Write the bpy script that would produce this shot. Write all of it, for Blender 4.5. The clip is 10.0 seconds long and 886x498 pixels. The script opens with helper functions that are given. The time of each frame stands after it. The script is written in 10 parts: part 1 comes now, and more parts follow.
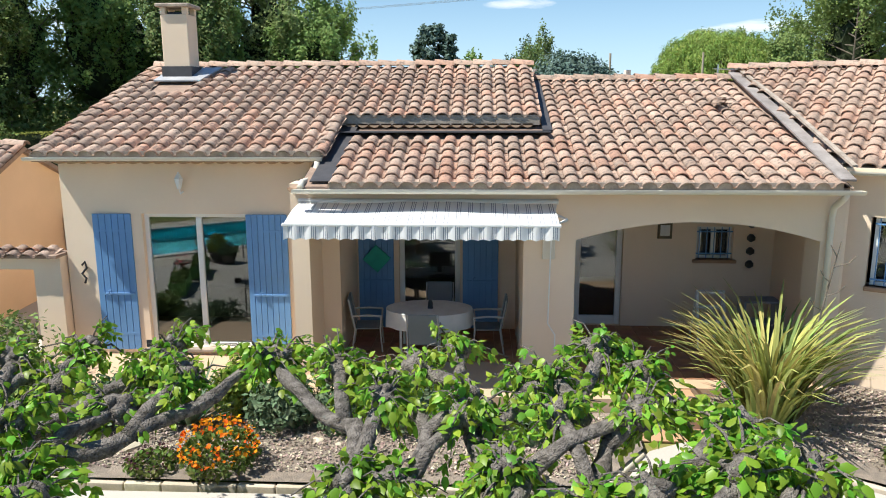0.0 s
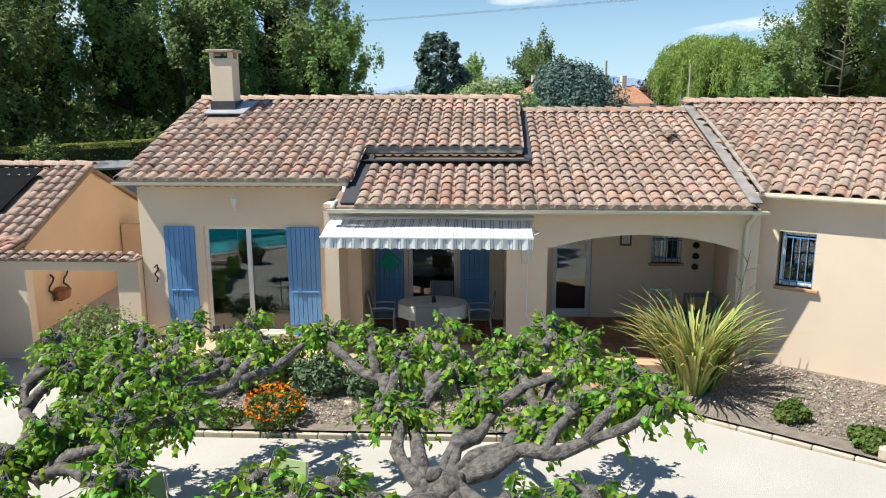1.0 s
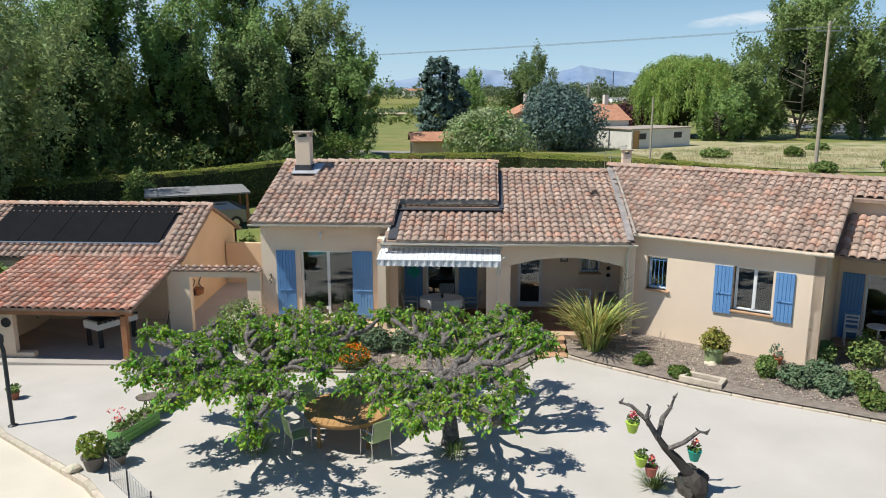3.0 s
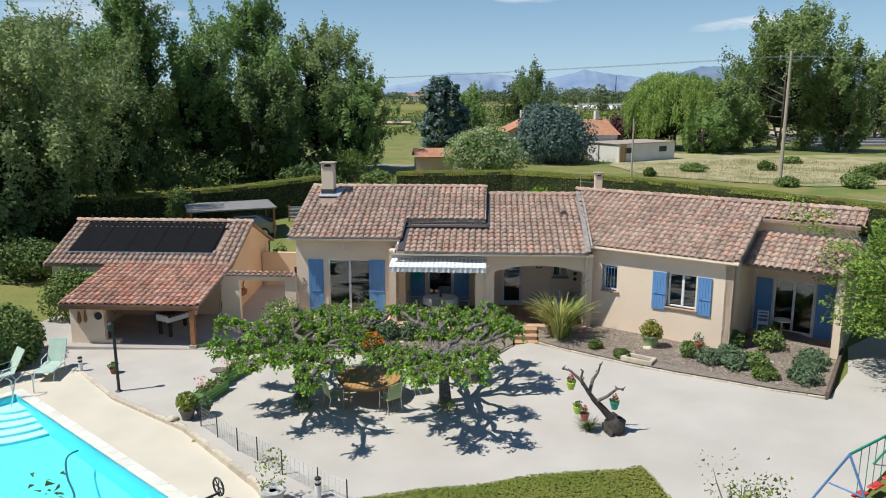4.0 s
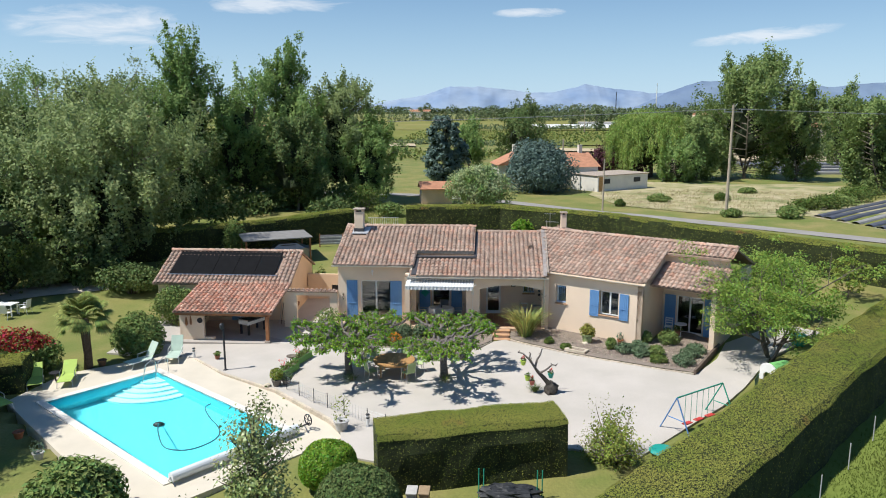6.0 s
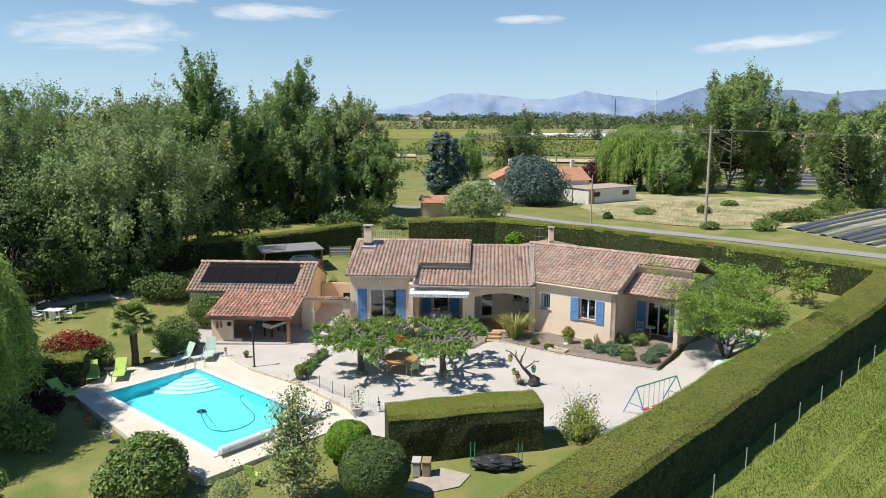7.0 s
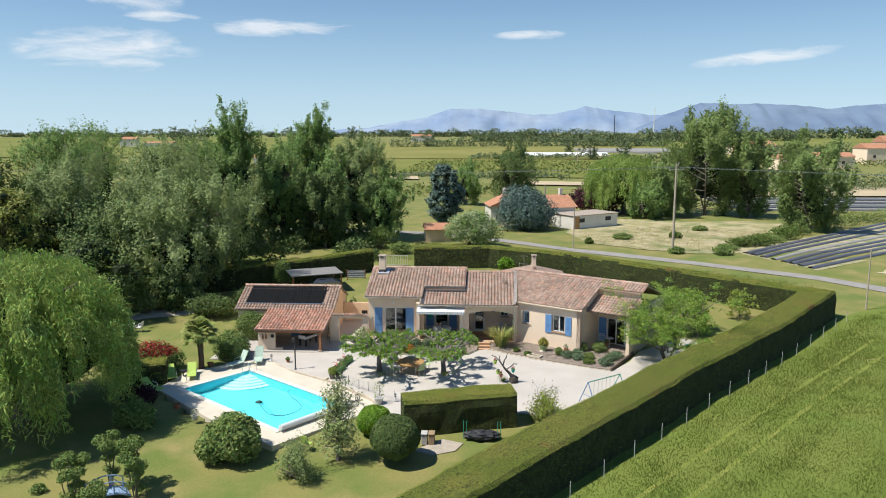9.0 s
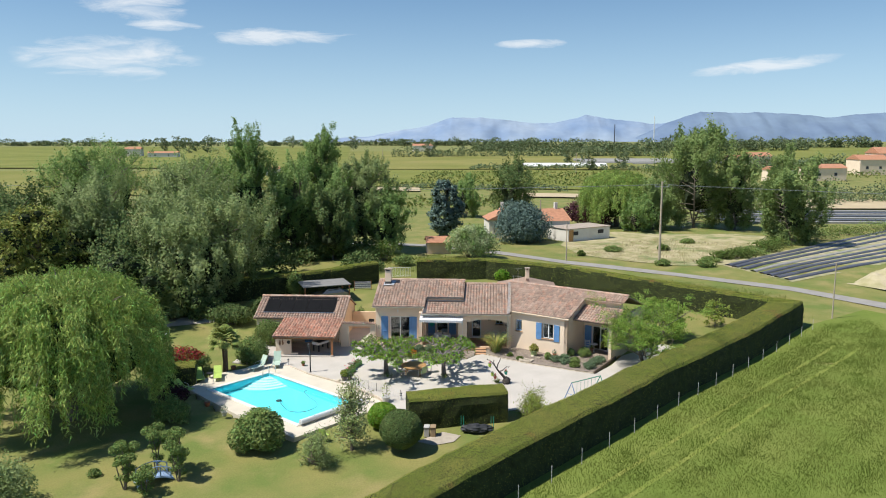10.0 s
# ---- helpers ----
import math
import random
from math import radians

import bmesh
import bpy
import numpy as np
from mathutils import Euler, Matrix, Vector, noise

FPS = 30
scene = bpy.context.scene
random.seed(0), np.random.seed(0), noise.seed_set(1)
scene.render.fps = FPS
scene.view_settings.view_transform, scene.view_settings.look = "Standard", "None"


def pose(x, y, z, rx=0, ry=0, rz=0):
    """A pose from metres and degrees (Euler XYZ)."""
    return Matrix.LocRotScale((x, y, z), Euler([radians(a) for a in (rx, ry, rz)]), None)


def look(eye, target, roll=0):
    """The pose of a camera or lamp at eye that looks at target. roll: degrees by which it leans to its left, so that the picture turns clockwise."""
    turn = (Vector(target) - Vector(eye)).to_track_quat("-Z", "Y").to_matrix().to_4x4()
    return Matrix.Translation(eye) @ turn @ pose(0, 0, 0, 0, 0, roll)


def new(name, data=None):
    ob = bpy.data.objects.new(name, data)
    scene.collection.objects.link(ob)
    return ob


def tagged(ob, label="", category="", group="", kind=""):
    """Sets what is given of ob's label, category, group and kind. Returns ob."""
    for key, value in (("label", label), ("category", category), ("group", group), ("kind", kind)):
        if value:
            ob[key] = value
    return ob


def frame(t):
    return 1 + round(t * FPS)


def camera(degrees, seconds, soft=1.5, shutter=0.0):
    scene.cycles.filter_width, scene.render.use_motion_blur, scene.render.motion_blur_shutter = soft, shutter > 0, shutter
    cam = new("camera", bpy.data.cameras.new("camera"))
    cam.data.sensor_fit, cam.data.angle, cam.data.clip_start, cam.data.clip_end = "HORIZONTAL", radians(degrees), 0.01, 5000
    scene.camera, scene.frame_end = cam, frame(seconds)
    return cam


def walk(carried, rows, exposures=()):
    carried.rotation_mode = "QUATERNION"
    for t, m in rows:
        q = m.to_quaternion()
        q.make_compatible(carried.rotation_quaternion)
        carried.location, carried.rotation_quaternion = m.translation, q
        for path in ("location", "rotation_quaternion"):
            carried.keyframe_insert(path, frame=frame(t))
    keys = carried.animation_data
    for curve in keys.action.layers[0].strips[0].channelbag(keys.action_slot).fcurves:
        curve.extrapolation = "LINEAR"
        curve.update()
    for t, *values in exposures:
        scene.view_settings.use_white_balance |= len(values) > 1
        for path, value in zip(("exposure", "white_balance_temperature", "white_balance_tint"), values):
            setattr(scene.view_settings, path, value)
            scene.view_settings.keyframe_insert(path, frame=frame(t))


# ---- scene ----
cam = camera(62.0, 10.0, 1.0)
PATH = [
    (0, (-0.852, -10.069, 4.71), (-0.958, -8.11, 4.318), -0.2),
    (0.5, (-0.79, -11.389, 5.029), (-0.896, -9.431, 4.635), -0.1),
    (1, (-0.647, -12.919, 5.455), (-0.762, -10.963, 5.056), -0.2),
    (1.5, (-0.558, -14.708, 5.881), (-0.677, -12.752, 5.485), -0.2),
    (2, (-0.497, -16.762, 6.59), (-0.615, -14.81, 6.175), -0.2),
    (2.5, (-0.356, -19.143, 7.206), (-0.471, -17.19, 6.79), -0.1),
    (3.8, (0.056, -26.502, 9.266), (-0.061, -24.55, 8.85), -0.0),
    (4, (0.268, -27.712, 9.49), (0.144, -25.758, 9.084), -0.1),
    (4.5, (0.467, -30.671, 10.246), (0.342, -28.714, 9.849), -0.0),
    (5, (0.694, -33.578, 11.036), (0.568, -31.62, 10.645), 0.0),
    (5.5, (0.907, -36.433, 11.806), (0.778, -34.474, 11.425), 0.0),
    (7, (1.506, -44.762, 13.98), (1.376, -42.798, 13.625), -0.0),
    (7.5, (1.754, -47.586, 14.763), (1.621, -45.62, 14.417), -0.1),
    (8, (1.886, -50.301, 15.496), (1.754, -48.333, 15.16), -0.0),
    (8.5, (2.105, -53.095, 16.205), (1.972, -51.126, 15.88), -0.1),
    (9, (2.306, -55.914, 16.973), (2.172, -53.943, 16.656), -0.1),
    (9.5, (2.466, -58.802, 17.73), (2.334, -56.83, 17.424), -0.1),
    (10, (2.759, -61.693, 18.435), (2.622, -59.719, 18.14), -0.1),
]
walk(cam, [(t, look(eye, target, roll)) for t, eye, target, roll in PATH], [(0, 0.64, 6470, 6), (0.7, 0.53, 6400, 5), (1.5, 0.42, 6280, 6), (2.5, 0.28, 6280, 7), (4, 0.06, 6220, 7), (5.2, 0.14, 6200, 8), (7, 0.28, 6380, 9), (10, 0.26, 6430, 8)])

# ---- light ----
CLOUDS = ((-27.6, 5.6, 6.5, 1.7, 0.02), (-26.0, 9.4, 4.0, 1.6, -0.05), (-16.5, 7.4, 6.5, 0.8, 0.03), (-24.0, 7.9, 3.0, 0.4, 0.0), (19.0, 5.0, 5.5, 0.6, 0.08), (3.0, 7.0, 3.5, 0.4, 0.0), (60.0, 14.0, 12.0, 2.0, 0.0), (-70.0, 20.0, 14.0, 3.0, 0.05), (140.0, 25.0, 20.0, 4.0, 0.05))
SUN_AZ, SUN_EL = 200.0, 58.5   # degrees: direction towards the sun, counted from +x
world = bpy.data.worlds.new("world")
scene.world = world
world.use_nodes = True
wn = world.node_tree.nodes
wl = world.node_tree.links
for n in list(wn):
    wn.remove(n)
w_out = wn.new("ShaderNodeOutputWorld")
w_bg = wn.new("ShaderNodeBackground")
w_sky = wn.new("ShaderNodeTexSky")
w_sky.sky_type = "NISHITA"
w_sky.sun_disc = False
w_sky.sun_elevation = radians(SUN_EL)
w_sky.sun_rotation = radians(90 - SUN_AZ)
w_sky.altitude = 100
w_sky.dust_density = 0.0
w_sky.ozone_density = 2.0
w_bg.inputs["Strength"].default_value = 0.088


def wmath(op, a, b=None, clamp=False):
    n = wn.new("ShaderNodeMath")
    n.operation = op
    n.use_clamp = clamp
    for i, v in enumerate((a, b)):
        if v is None:
            continue
        if isinstance(v, (int, float)):
            n.inputs[i].default_value = v
        else:
            wl.new(v, n.inputs[i])
    return n.outputs[0]


w_tc = wn.new("ShaderNodeTexCoord")
w_sep = wn.new("ShaderNodeSeparateXYZ")
wl.new(w_tc.outputs["Generated"], w_sep.inputs[0])
# clear air: the pale band lies low on the horizon
w_z = wmath("ADD", wmath("MULTIPLY", wmath("MAXIMUM", w_sep.outputs[2], 0.0), 0.94), 0.035)
w_dir = wn.new("ShaderNodeCombineXYZ")
wl.new(w_sep.outputs[0], w_dir.inputs[0])
wl.new(w_sep.outputs[1], w_dir.inputs[1])
wl.new(w_z, w_dir.inputs[2])
wl.new(w_dir.outputs[0], w_sky.inputs["Vector"])
# thin streaks of cloud: azimuth and elevation of each in degrees, and its half sizes
w_az = wmath("MULTIPLY", wmath("ARCTAN2", w_sep.outputs[0], w_sep.outputs[1]), 57.3)
w_el = wmath("MULTIPLY", wmath("ARCSINE", w_sep.outputs[2]), 57.3)
w_pt = wn.new("ShaderNodeCombineXYZ")
wl.new(wmath("MULTIPLY", w_az, 0.16), w_pt.inputs[0])
wl.new(wmath("MULTIPLY", w_el, 0.7), w_pt.inputs[1])
w_ns = wn.new("ShaderNodeTexNoise")
w_ns.inputs["Scale"].default_value = 1.6
w_ns.inputs["Detail"].default_value = 9
w_ns.inputs["Roughness"].default_value = 0.62
w_ns.inputs["Distortion"].default_value = 0.6
wl.new(w_pt.outputs[0], w_ns.inputs["Vector"])
w_sum = wmath("MULTIPLY", w_ns.outputs["Fac"], 0.0)
for ca, ce, wa, we, tilt in CLOUDS:
    da = wmath("SUBTRACT", w_az, ca)
    de = wmath("SUBTRACT", wmath("SUBTRACT", w_el, ce), wmath("MULTIPLY", da, tilt))
    q = wmath("ADD", wmath("POWER", wmath("ABSOLUTE", wmath("DIVIDE", da, wa)), 2.0), wmath("POWER", wmath("ABSOLUTE", wmath("DIVIDE", de, we)), 2.0))
    w_sum = wmath("ADD", w_sum, wmath("SUBTRACT", 1.0, q, True))
w_fac = wmath("MULTIPLY", wmath("MULTIPLY", wmath("SUBTRACT", wmath("ADD", wmath("MULTIPLY", w_sum, 0.36), w_ns.outputs["Fac"]), 0.6), 3.0, True), wmath("MINIMUM", wmath("MULTIPLY", w_sum, 2.0), 0.7))
w_mix = wn.new("ShaderNodeMix")
w_mix.data_type = "RGBA"
wl.new(w_fac, w_mix.inputs["Factor"])
wl.new(w_sky.outputs[0], w_mix.inputs["A"])
w_mix.inputs["B"].default_value = (8.6, 8.7, 8.9, 1)
# pale milky air above the horizon
w_haze = wmath("MULTIPLY", wmath("POWER", wmath("SUBTRACT", 1.0, wmath("DIVIDE", wmath("MAXIMUM", w_el, 0.0), 15.0), True), 2.0), 0.72)
w_mix2 = wn.new("ShaderNodeMix")
w_mix2.data_type = "RGBA"
wl.new(w_haze, w_mix2.inputs["Factor"])
wl.new(w_sky.outputs[0], w_mix2.inputs["A"])
w_mix2.inputs["B"].default_value = (5.2, 6.7, 8.4, 1)
wl.new(w_mix2.outputs["Result"], w_mix.inputs["A"])
w_sat = wn.new("ShaderNodeHueSaturation")
w_sat.inputs["Saturation"].default_value = 1.15
w_sat.inputs["Value"].default_value = 1.04
wl.new(w_mix.outputs["Result"], w_sat.inputs["Color"])
wl.new(w_sat.outputs[0], w_bg.inputs["Color"])
wl.new(w_bg.outputs[0], w_out.inputs["Surface"])
sun = new("sun", bpy.data.lights.new("sun", "SUN"))
sun.data.energy = 5.0
sun.data.angle = radians(0.55)
sun.data.color = (1.0, 0.955, 0.88)
sd = Vector((math.cos(radians(SUN_AZ)) * math.cos(radians(SUN_EL)), math.sin(radians(SUN_AZ)) * math.cos(radians(SUN_EL)), math.sin(radians(SUN_EL))))
sun.matrix_world = look(sd * 60, (0, 0, 0))

# ---- materials ----
MATS = {}


def mat(name, col, rough=0.8, var=0.25, scale=3.0, fine=40.0, bump=0.2, metal=0.0, rnd=0.0, col2=None, spec=0.4, trans=0.0, coords="Object", dist=0.01, island=0.0):
    """A procedural surface: a base colour with broad stains and fine grain, relief, and a change from piece to piece."""
    if name in MATS:
        return MATS[name]
    m = bpy.data.materials.new(name)
    m.use_nodes = True
    nt = m.node_tree
    b = nt.nodes["Principled BSDF"]
    b.inputs["Roughness"].default_value = rough
    b.inputs["Metallic"].default_value = metal
    b.inputs["Specular IOR Level"].default_value = spec
    tc = nt.nodes.new("ShaderNodeTexCoord")
    n1 = nt.nodes.new("ShaderNodeTexNoise")
    n1.inputs["Scale"].default_value = scale
    n1.inputs["Detail"].default_value = 6
    n2 = nt.nodes.new("ShaderNodeTexNoise")
    n2.inputs["Scale"].default_value = fine
    n2.inputs["Detail"].default_value = 4
    for n in (n1, n2):
        nt.links.new(tc.outputs[coords], n.inputs["Vector"])
    c2 = col2 or tuple(c * (1 - var) for c in col)
    ramp = nt.nodes.new("ShaderNodeMapRange")
    ramp.inputs["From Min"].default_value, ramp.inputs["From Max"].default_value = 0.34, 0.66
    nt.links.new(n1.outputs["Fac"], ramp.inputs["Value"])
    mx = nt.nodes.new("ShaderNodeMix")
    mx.data_type = "RGBA"
    mx.inputs["A"].default_value = (*col, 1)
    mx.inputs["B"].default_value = (*c2, 1)
    nt.links.new(ramp.outputs[0], mx.inputs["Factor"])
    hs = nt.nodes.new("ShaderNodeHueSaturation")
    nt.links.new(mx.outputs["Result"], hs.inputs["Color"])
    mul = nt.nodes.new("ShaderNodeMath")
    mul.operation = "MULTIPLY_ADD"
    mul.inputs[1].default_value, mul.inputs[2].default_value = var * 1.2, 1 - var * 0.6
    nt.links.new(n2.outputs["Fac"], mul.inputs[0])
    last = mul.outputs[0]
    if rnd or island:
        if rnd:
            src = nt.nodes.new("ShaderNodeObjectInfo").outputs["Random"]
        else:
            src = nt.nodes.new("ShaderNodeNewGeometry").outputs["Random Per Island"]
        k = rnd or island
        m2 = nt.nodes.new("ShaderNodeMath")
        m2.operation = "MULTIPLY_ADD"
        m2.inputs[1].default_value, m2.inputs[2].default_value = 2 * k, 1 - k
        nt.links.new(src, m2.inputs[0])
        m3 = nt.nodes.new("ShaderNodeMath")
        m3.operation = "MULTIPLY"
        nt.links.new(last, m3.inputs[0])
        nt.links.new(m2.outputs[0], m3.inputs[1])
        last = m3.outputs[0]
        m4 = nt.nodes.new("ShaderNodeMath")
        m4.operation = "MULTIPLY_ADD"
        m4.inputs[1].default_value, m4.inputs[2].default_value = 0.06 * k / 0.3, 0.5 - 0.03 * k / 0.3
        m5 = nt.nodes.new("ShaderNodeMath")
        m5.operation = "FRACT"
        m6 = nt.nodes.new("ShaderNodeMath")
        m6.operation = "MULTIPLY"
        m6.inputs[1].default_value = 7.31
        nt.links.new(src, m6.inputs[0])
        nt.links.new(m6.outputs[0], m5.inputs[0])
        nt.links.new(m5.outputs[0], m4.inputs[0])
        nt.links.new(m4.outputs[0], hs.inputs["Hue"])
    nt.links.new(last, hs.inputs["Value"])
    nt.links.new(hs.outputs[0], b.inputs["Base Color"])
    if bump:
        bp = nt.nodes.new("ShaderNodeBump")
        bp.inputs["Strength"].default_value = bump
        bp.inputs["Distance"].default_value = dist
        nt.links.new(n2.outputs["Fac"], bp.inputs["Height"])
        nt.links.new(bp.outputs[0], b.inputs["Normal"])
    if trans:
        tr = nt.nodes.new("ShaderNodeBsdfTranslucent")
        nt.links.new(hs.outputs[0], tr.inputs["Color"])
        ms = nt.nodes.new("ShaderNodeMixShader")
        ms.inputs[0].default_value = trans
        nt.links.new(b.outputs[0], ms.inputs[1])
        nt.links.new(tr.outputs[0], ms.inputs[2])
        nt.links.new(ms.outputs[0], nt.nodes["Material Output"].inputs["Surface"])
    MATS[name] = m
    return m


def leafmat(name, col, col2, trans=0.3, rough=0.65, k=0.35, spec=0.12):
    return mat(name, col, rough, 0.2, 0.6, 8, 0, col2=col2, trans=trans, island=k, spec=spec)


RENDER = mat("render_coat", (0.83, 0.66, 0.495), 0.92, 0.07, 0.7, 90, 0.25)
RENDER_O = mat("ochre_coat", (0.77, 0.56, 0.37), 0.92, 0.1, 0.7, 90, 0.25)
def tile_mat(name, col, col2, island=False, spread=0.2, lichen=0.7):
    """Weathered clay: two tones, a change from tile to tile, dark lichen and broad stains."""
    m = bpy.data.materials.new(name)
    m.use_nodes = True
    nt = m.node_tree
    b = nt.nodes["Principled BSDF"]
    b.inputs["Roughness"].default_value = 0.9
    b.inputs["Specular IOR Level"].default_value = 0.2
    geo = nt.nodes.new("ShaderNodeNewGeometry")
    rnd_out = geo.outputs["Random Per Island"] if island else nt.nodes.new("ShaderNodeObjectInfo").outputs["Random"]

    def tex(scale, detail=6):
        n = nt.nodes.new("ShaderNodeTexNoise")
        n.inputs["Scale"].default_value = scale
        n.inputs["Detail"].default_value = detail
        nt.links.new(geo.outputs["Position"], n.inputs["Vector"])
        return n.outputs["Fac"]

    def span(v, a, z, lo, hi):
        n = nt.nodes.new("ShaderNodeMapRange")
        for k, q in zip(("From Min", "From Max", "To Min", "To Max"), (a, z, lo, hi)):
            n.inputs[k].default_value = q
        nt.links.new(v, n.inputs["Value"])
        return n.outputs[0]

    def mix(f, a, c):
        n = nt.nodes.new("ShaderNodeMix")
        n.data_type = "RGBA"
        nt.links.new(f, n.inputs["Factor"])
        for k, q in (("A", a), ("B", c)):
            if isinstance(q, tuple):
                n.inputs[k].default_value = (*q, 1)
            else:
                nt.links.new(q, n.inputs[k])
        return n.outputs["Result"]

    def times(a, c):
        n = nt.nodes.new("ShaderNodeMath")
        n.operation = "MULTIPLY"
        nt.links.new(a, n.inputs[0])
        if isinstance(c, float):
            n.inputs[1].default_value = c
        else:
            nt.links.new(c, n.inputs[1])
        return n.outputs[0]

    fr = nt.nodes.new("ShaderNodeMath")
    fr.operation = "FRACT"
    nt.links.new(times(rnd_out, 7.31), fr.inputs[0])
    c1 = mix(span(tex(7), 0.36, 0.64, 0, 1), col, col2)
    c2 = mix(span(fr.outputs[0], 0.6, 1.0, 0, 0.6), c1, tuple(min(1, q * w) for q, w in zip(col, (1.12, 0.84, 0.74))))
    grain = tex(70, 4)
    patch = times(span(tex(15, 8), 0.5, 0.62, 0, lichen), span(tex(0.9, 3), 0.35, 0.65, 0.35, 1.0))
    c3 = mix(patch, c2, (0.12, 0.1, 0.088))
    hs = nt.nodes.new("ShaderNodeHueSaturation")
    nt.links.new(c3, hs.inputs["Color"])
    val = times(times(span(rnd_out, 0, 1, 1 - spread, 1 + spread), span(grain, 0.2, 0.8, 0.78, 1.22)), span(tex(0.6, 3), 0.3, 0.7, 0.9, 1.1))
    nt.links.new(val, hs.inputs["Value"])
    nt.links.new(hs.outputs[0], b.inputs["Base Color"])
    bp = nt.nodes.new("ShaderNodeBump")
    bp.inputs["Strength"].default_value = 0.4
    bp.inputs["Distance"].default_value = 0.012
    nt.links.new(grain, bp.inputs["Height"])
    nt.links.new(bp.outputs[0], b.inputs["Normal"])
    return m


TILE = tile_mat("clay_tile", (0.445, 0.305, 0.235), (0.39, 0.295, 0.235))
TILE_J = tile_mat("clay_tile_rest", (0.445, 0.305, 0.235), (0.39, 0.295, 0.235), True)
TILE_R = tile_mat("red_clay_tile", (0.5, 0.25, 0.175), (0.5, 0.33, 0.25), spread=0.28, lichen=0.45)
UNDER = mat("channel_tile", (0.36, 0.25, 0.19), 0.9, 0.3, 6, 50, 0.3)
MORTAR = mat("mortar", (0.46, 0.38, 0.31), 0.9, 0.4, 5, 50, 0.4)
ZINC = mat("zinc", (0.38, 0.335, 0.31), 0.7, 0.4, 3, 30, 0.2, metal=0.2)
LEAD = mat("lead", (0.105, 0.1, 0.105), 0.6, 0.25, 4, 40, 0.2, metal=0.5)
BLUE = mat("blue_paint", (0.14, 0.3, 0.56), 0.6, 0.12, 2, 50, 0.12)
WHITE = mat("white_paint", (0.78, 0.77, 0.74), 0.45, 0.06, 2, 40, 0.05)
CREAM = mat("cream_plastic", (0.72, 0.66, 0.55), 0.45, 0.06, 2, 40, 0.05)
GRAVEL = mat("pale_gravel", (0.515, 0.467, 0.415), 0.95, 0.3, 0.6, 75, 0.45, col2=(0.455, 0.415, 0.365), dist=0.015)
DECK = mat("pool_deck", (0.63, 0.56, 0.45), 0.9, 0.1, 0.8, 70, 0.25)
TERR = mat("terracotta_floor", (0.52, 0.31, 0.18), 0.8, 0.15, 3, 40, 0.1)
SOIL = mat("soil", (0.34, 0.275, 0.22), 0.95, 0.5, 6, 55, 0.9, col2=(0.23, 0.19, 0.155), dist=0.04)
LAWN = mat("lawn", (0.128, 0.165, 0.034), 0.95, 0.38, 0.28, 9, 0.7, col2=(0.22, 0.2, 0.06), dist=0.04)
BARK = mat("bark", (0.2, 0.165, 0.13), 0.95, 0.4, 5, 30, 0.6, dist=0.03)
BARK_G = mat("grey_bark", (0.29, 0.255, 0.225), 0.95, 0.6, 14, 60, 1.0, col2=(0.1, 0.085, 0.073), dist=0.05)
WOOD = mat("teak", (0.5, 0.28, 0.11), 0.6, 0.25, 4, 40, 0.1)
POSTW = mat("stained_post", (0.36, 0.16, 0.07), 0.7, 0.25, 4, 40, 0.15)
METAL = mat("dark_metal", (0.05, 0.05, 0.055), 0.5, 0.2, 4, 40, 0.05, metal=0.4)
STEEL = mat("steel", (0.6, 0.6, 0.6), 0.3, 0.1, 4, 40, 0.0, metal=1.0)
ASPH = mat("asphalt", (0.3, 0.28, 0.255), 0.95, 0.15, 0.8, 40, 0.3)
# near-black green: the shade inside a hedge is put into this colour
HEDGE_SHADE = mat("hedge_core_shade", (0.04, 0.052, 0.015), 1.0, 0.5, 3, 25, 0.8, dist=0.05)
# this dark colour stands for the shade deep in tree crowns
INNER_SHADE = mat("inner_leaf_shade", (0.028, 0.042, 0.014), 1.0, 0.5, 2, 9, 0.8, dist=0.1)
HEDGE = leafmat("hedge_leaf", (0.175, 0.215, 0.04), (0.25, 0.245, 0.06), 0.0, 0.85, 0.12, 0.03)
POPLAR = leafmat("poplar_leaf", (0.195, 0.3, 0.085), (0.265, 0.365, 0.125), 0.36, k=0.2)
SILVER = leafmat("silver_leaf", (0.24, 0.31, 0.11), (0.33, 0.385, 0.17), 0.33, k=0.14)
WILLOW = leafmat("willow_leaf", (0.25, 0.36, 0.08), (0.36, 0.45, 0.13), 0.3)
MULB = leafmat("mulberry_leaf", (0.17, 0.325, 0.028), (0.29, 0.45, 0.055), 0.42, 0.4, 0.4, 0.35)
OLIVE = leafmat("olive_leaf", (0.2, 0.23, 0.045), (0.28, 0.3, 0.08), 0.2)
DARK = leafmat("dark_leaf", (0.1, 0.145, 0.045), (0.14, 0.19, 0.065), 0.1)
BLUEC = leafmat("blue_conifer_leaf", (0.1, 0.155, 0.13), (0.135, 0.19, 0.16), 0.1)

MIDG = leafmat("mid_green_leaf", (0.19, 0.265, 0.085), (0.26, 0.33, 0.115), 0.3, k=0.18)


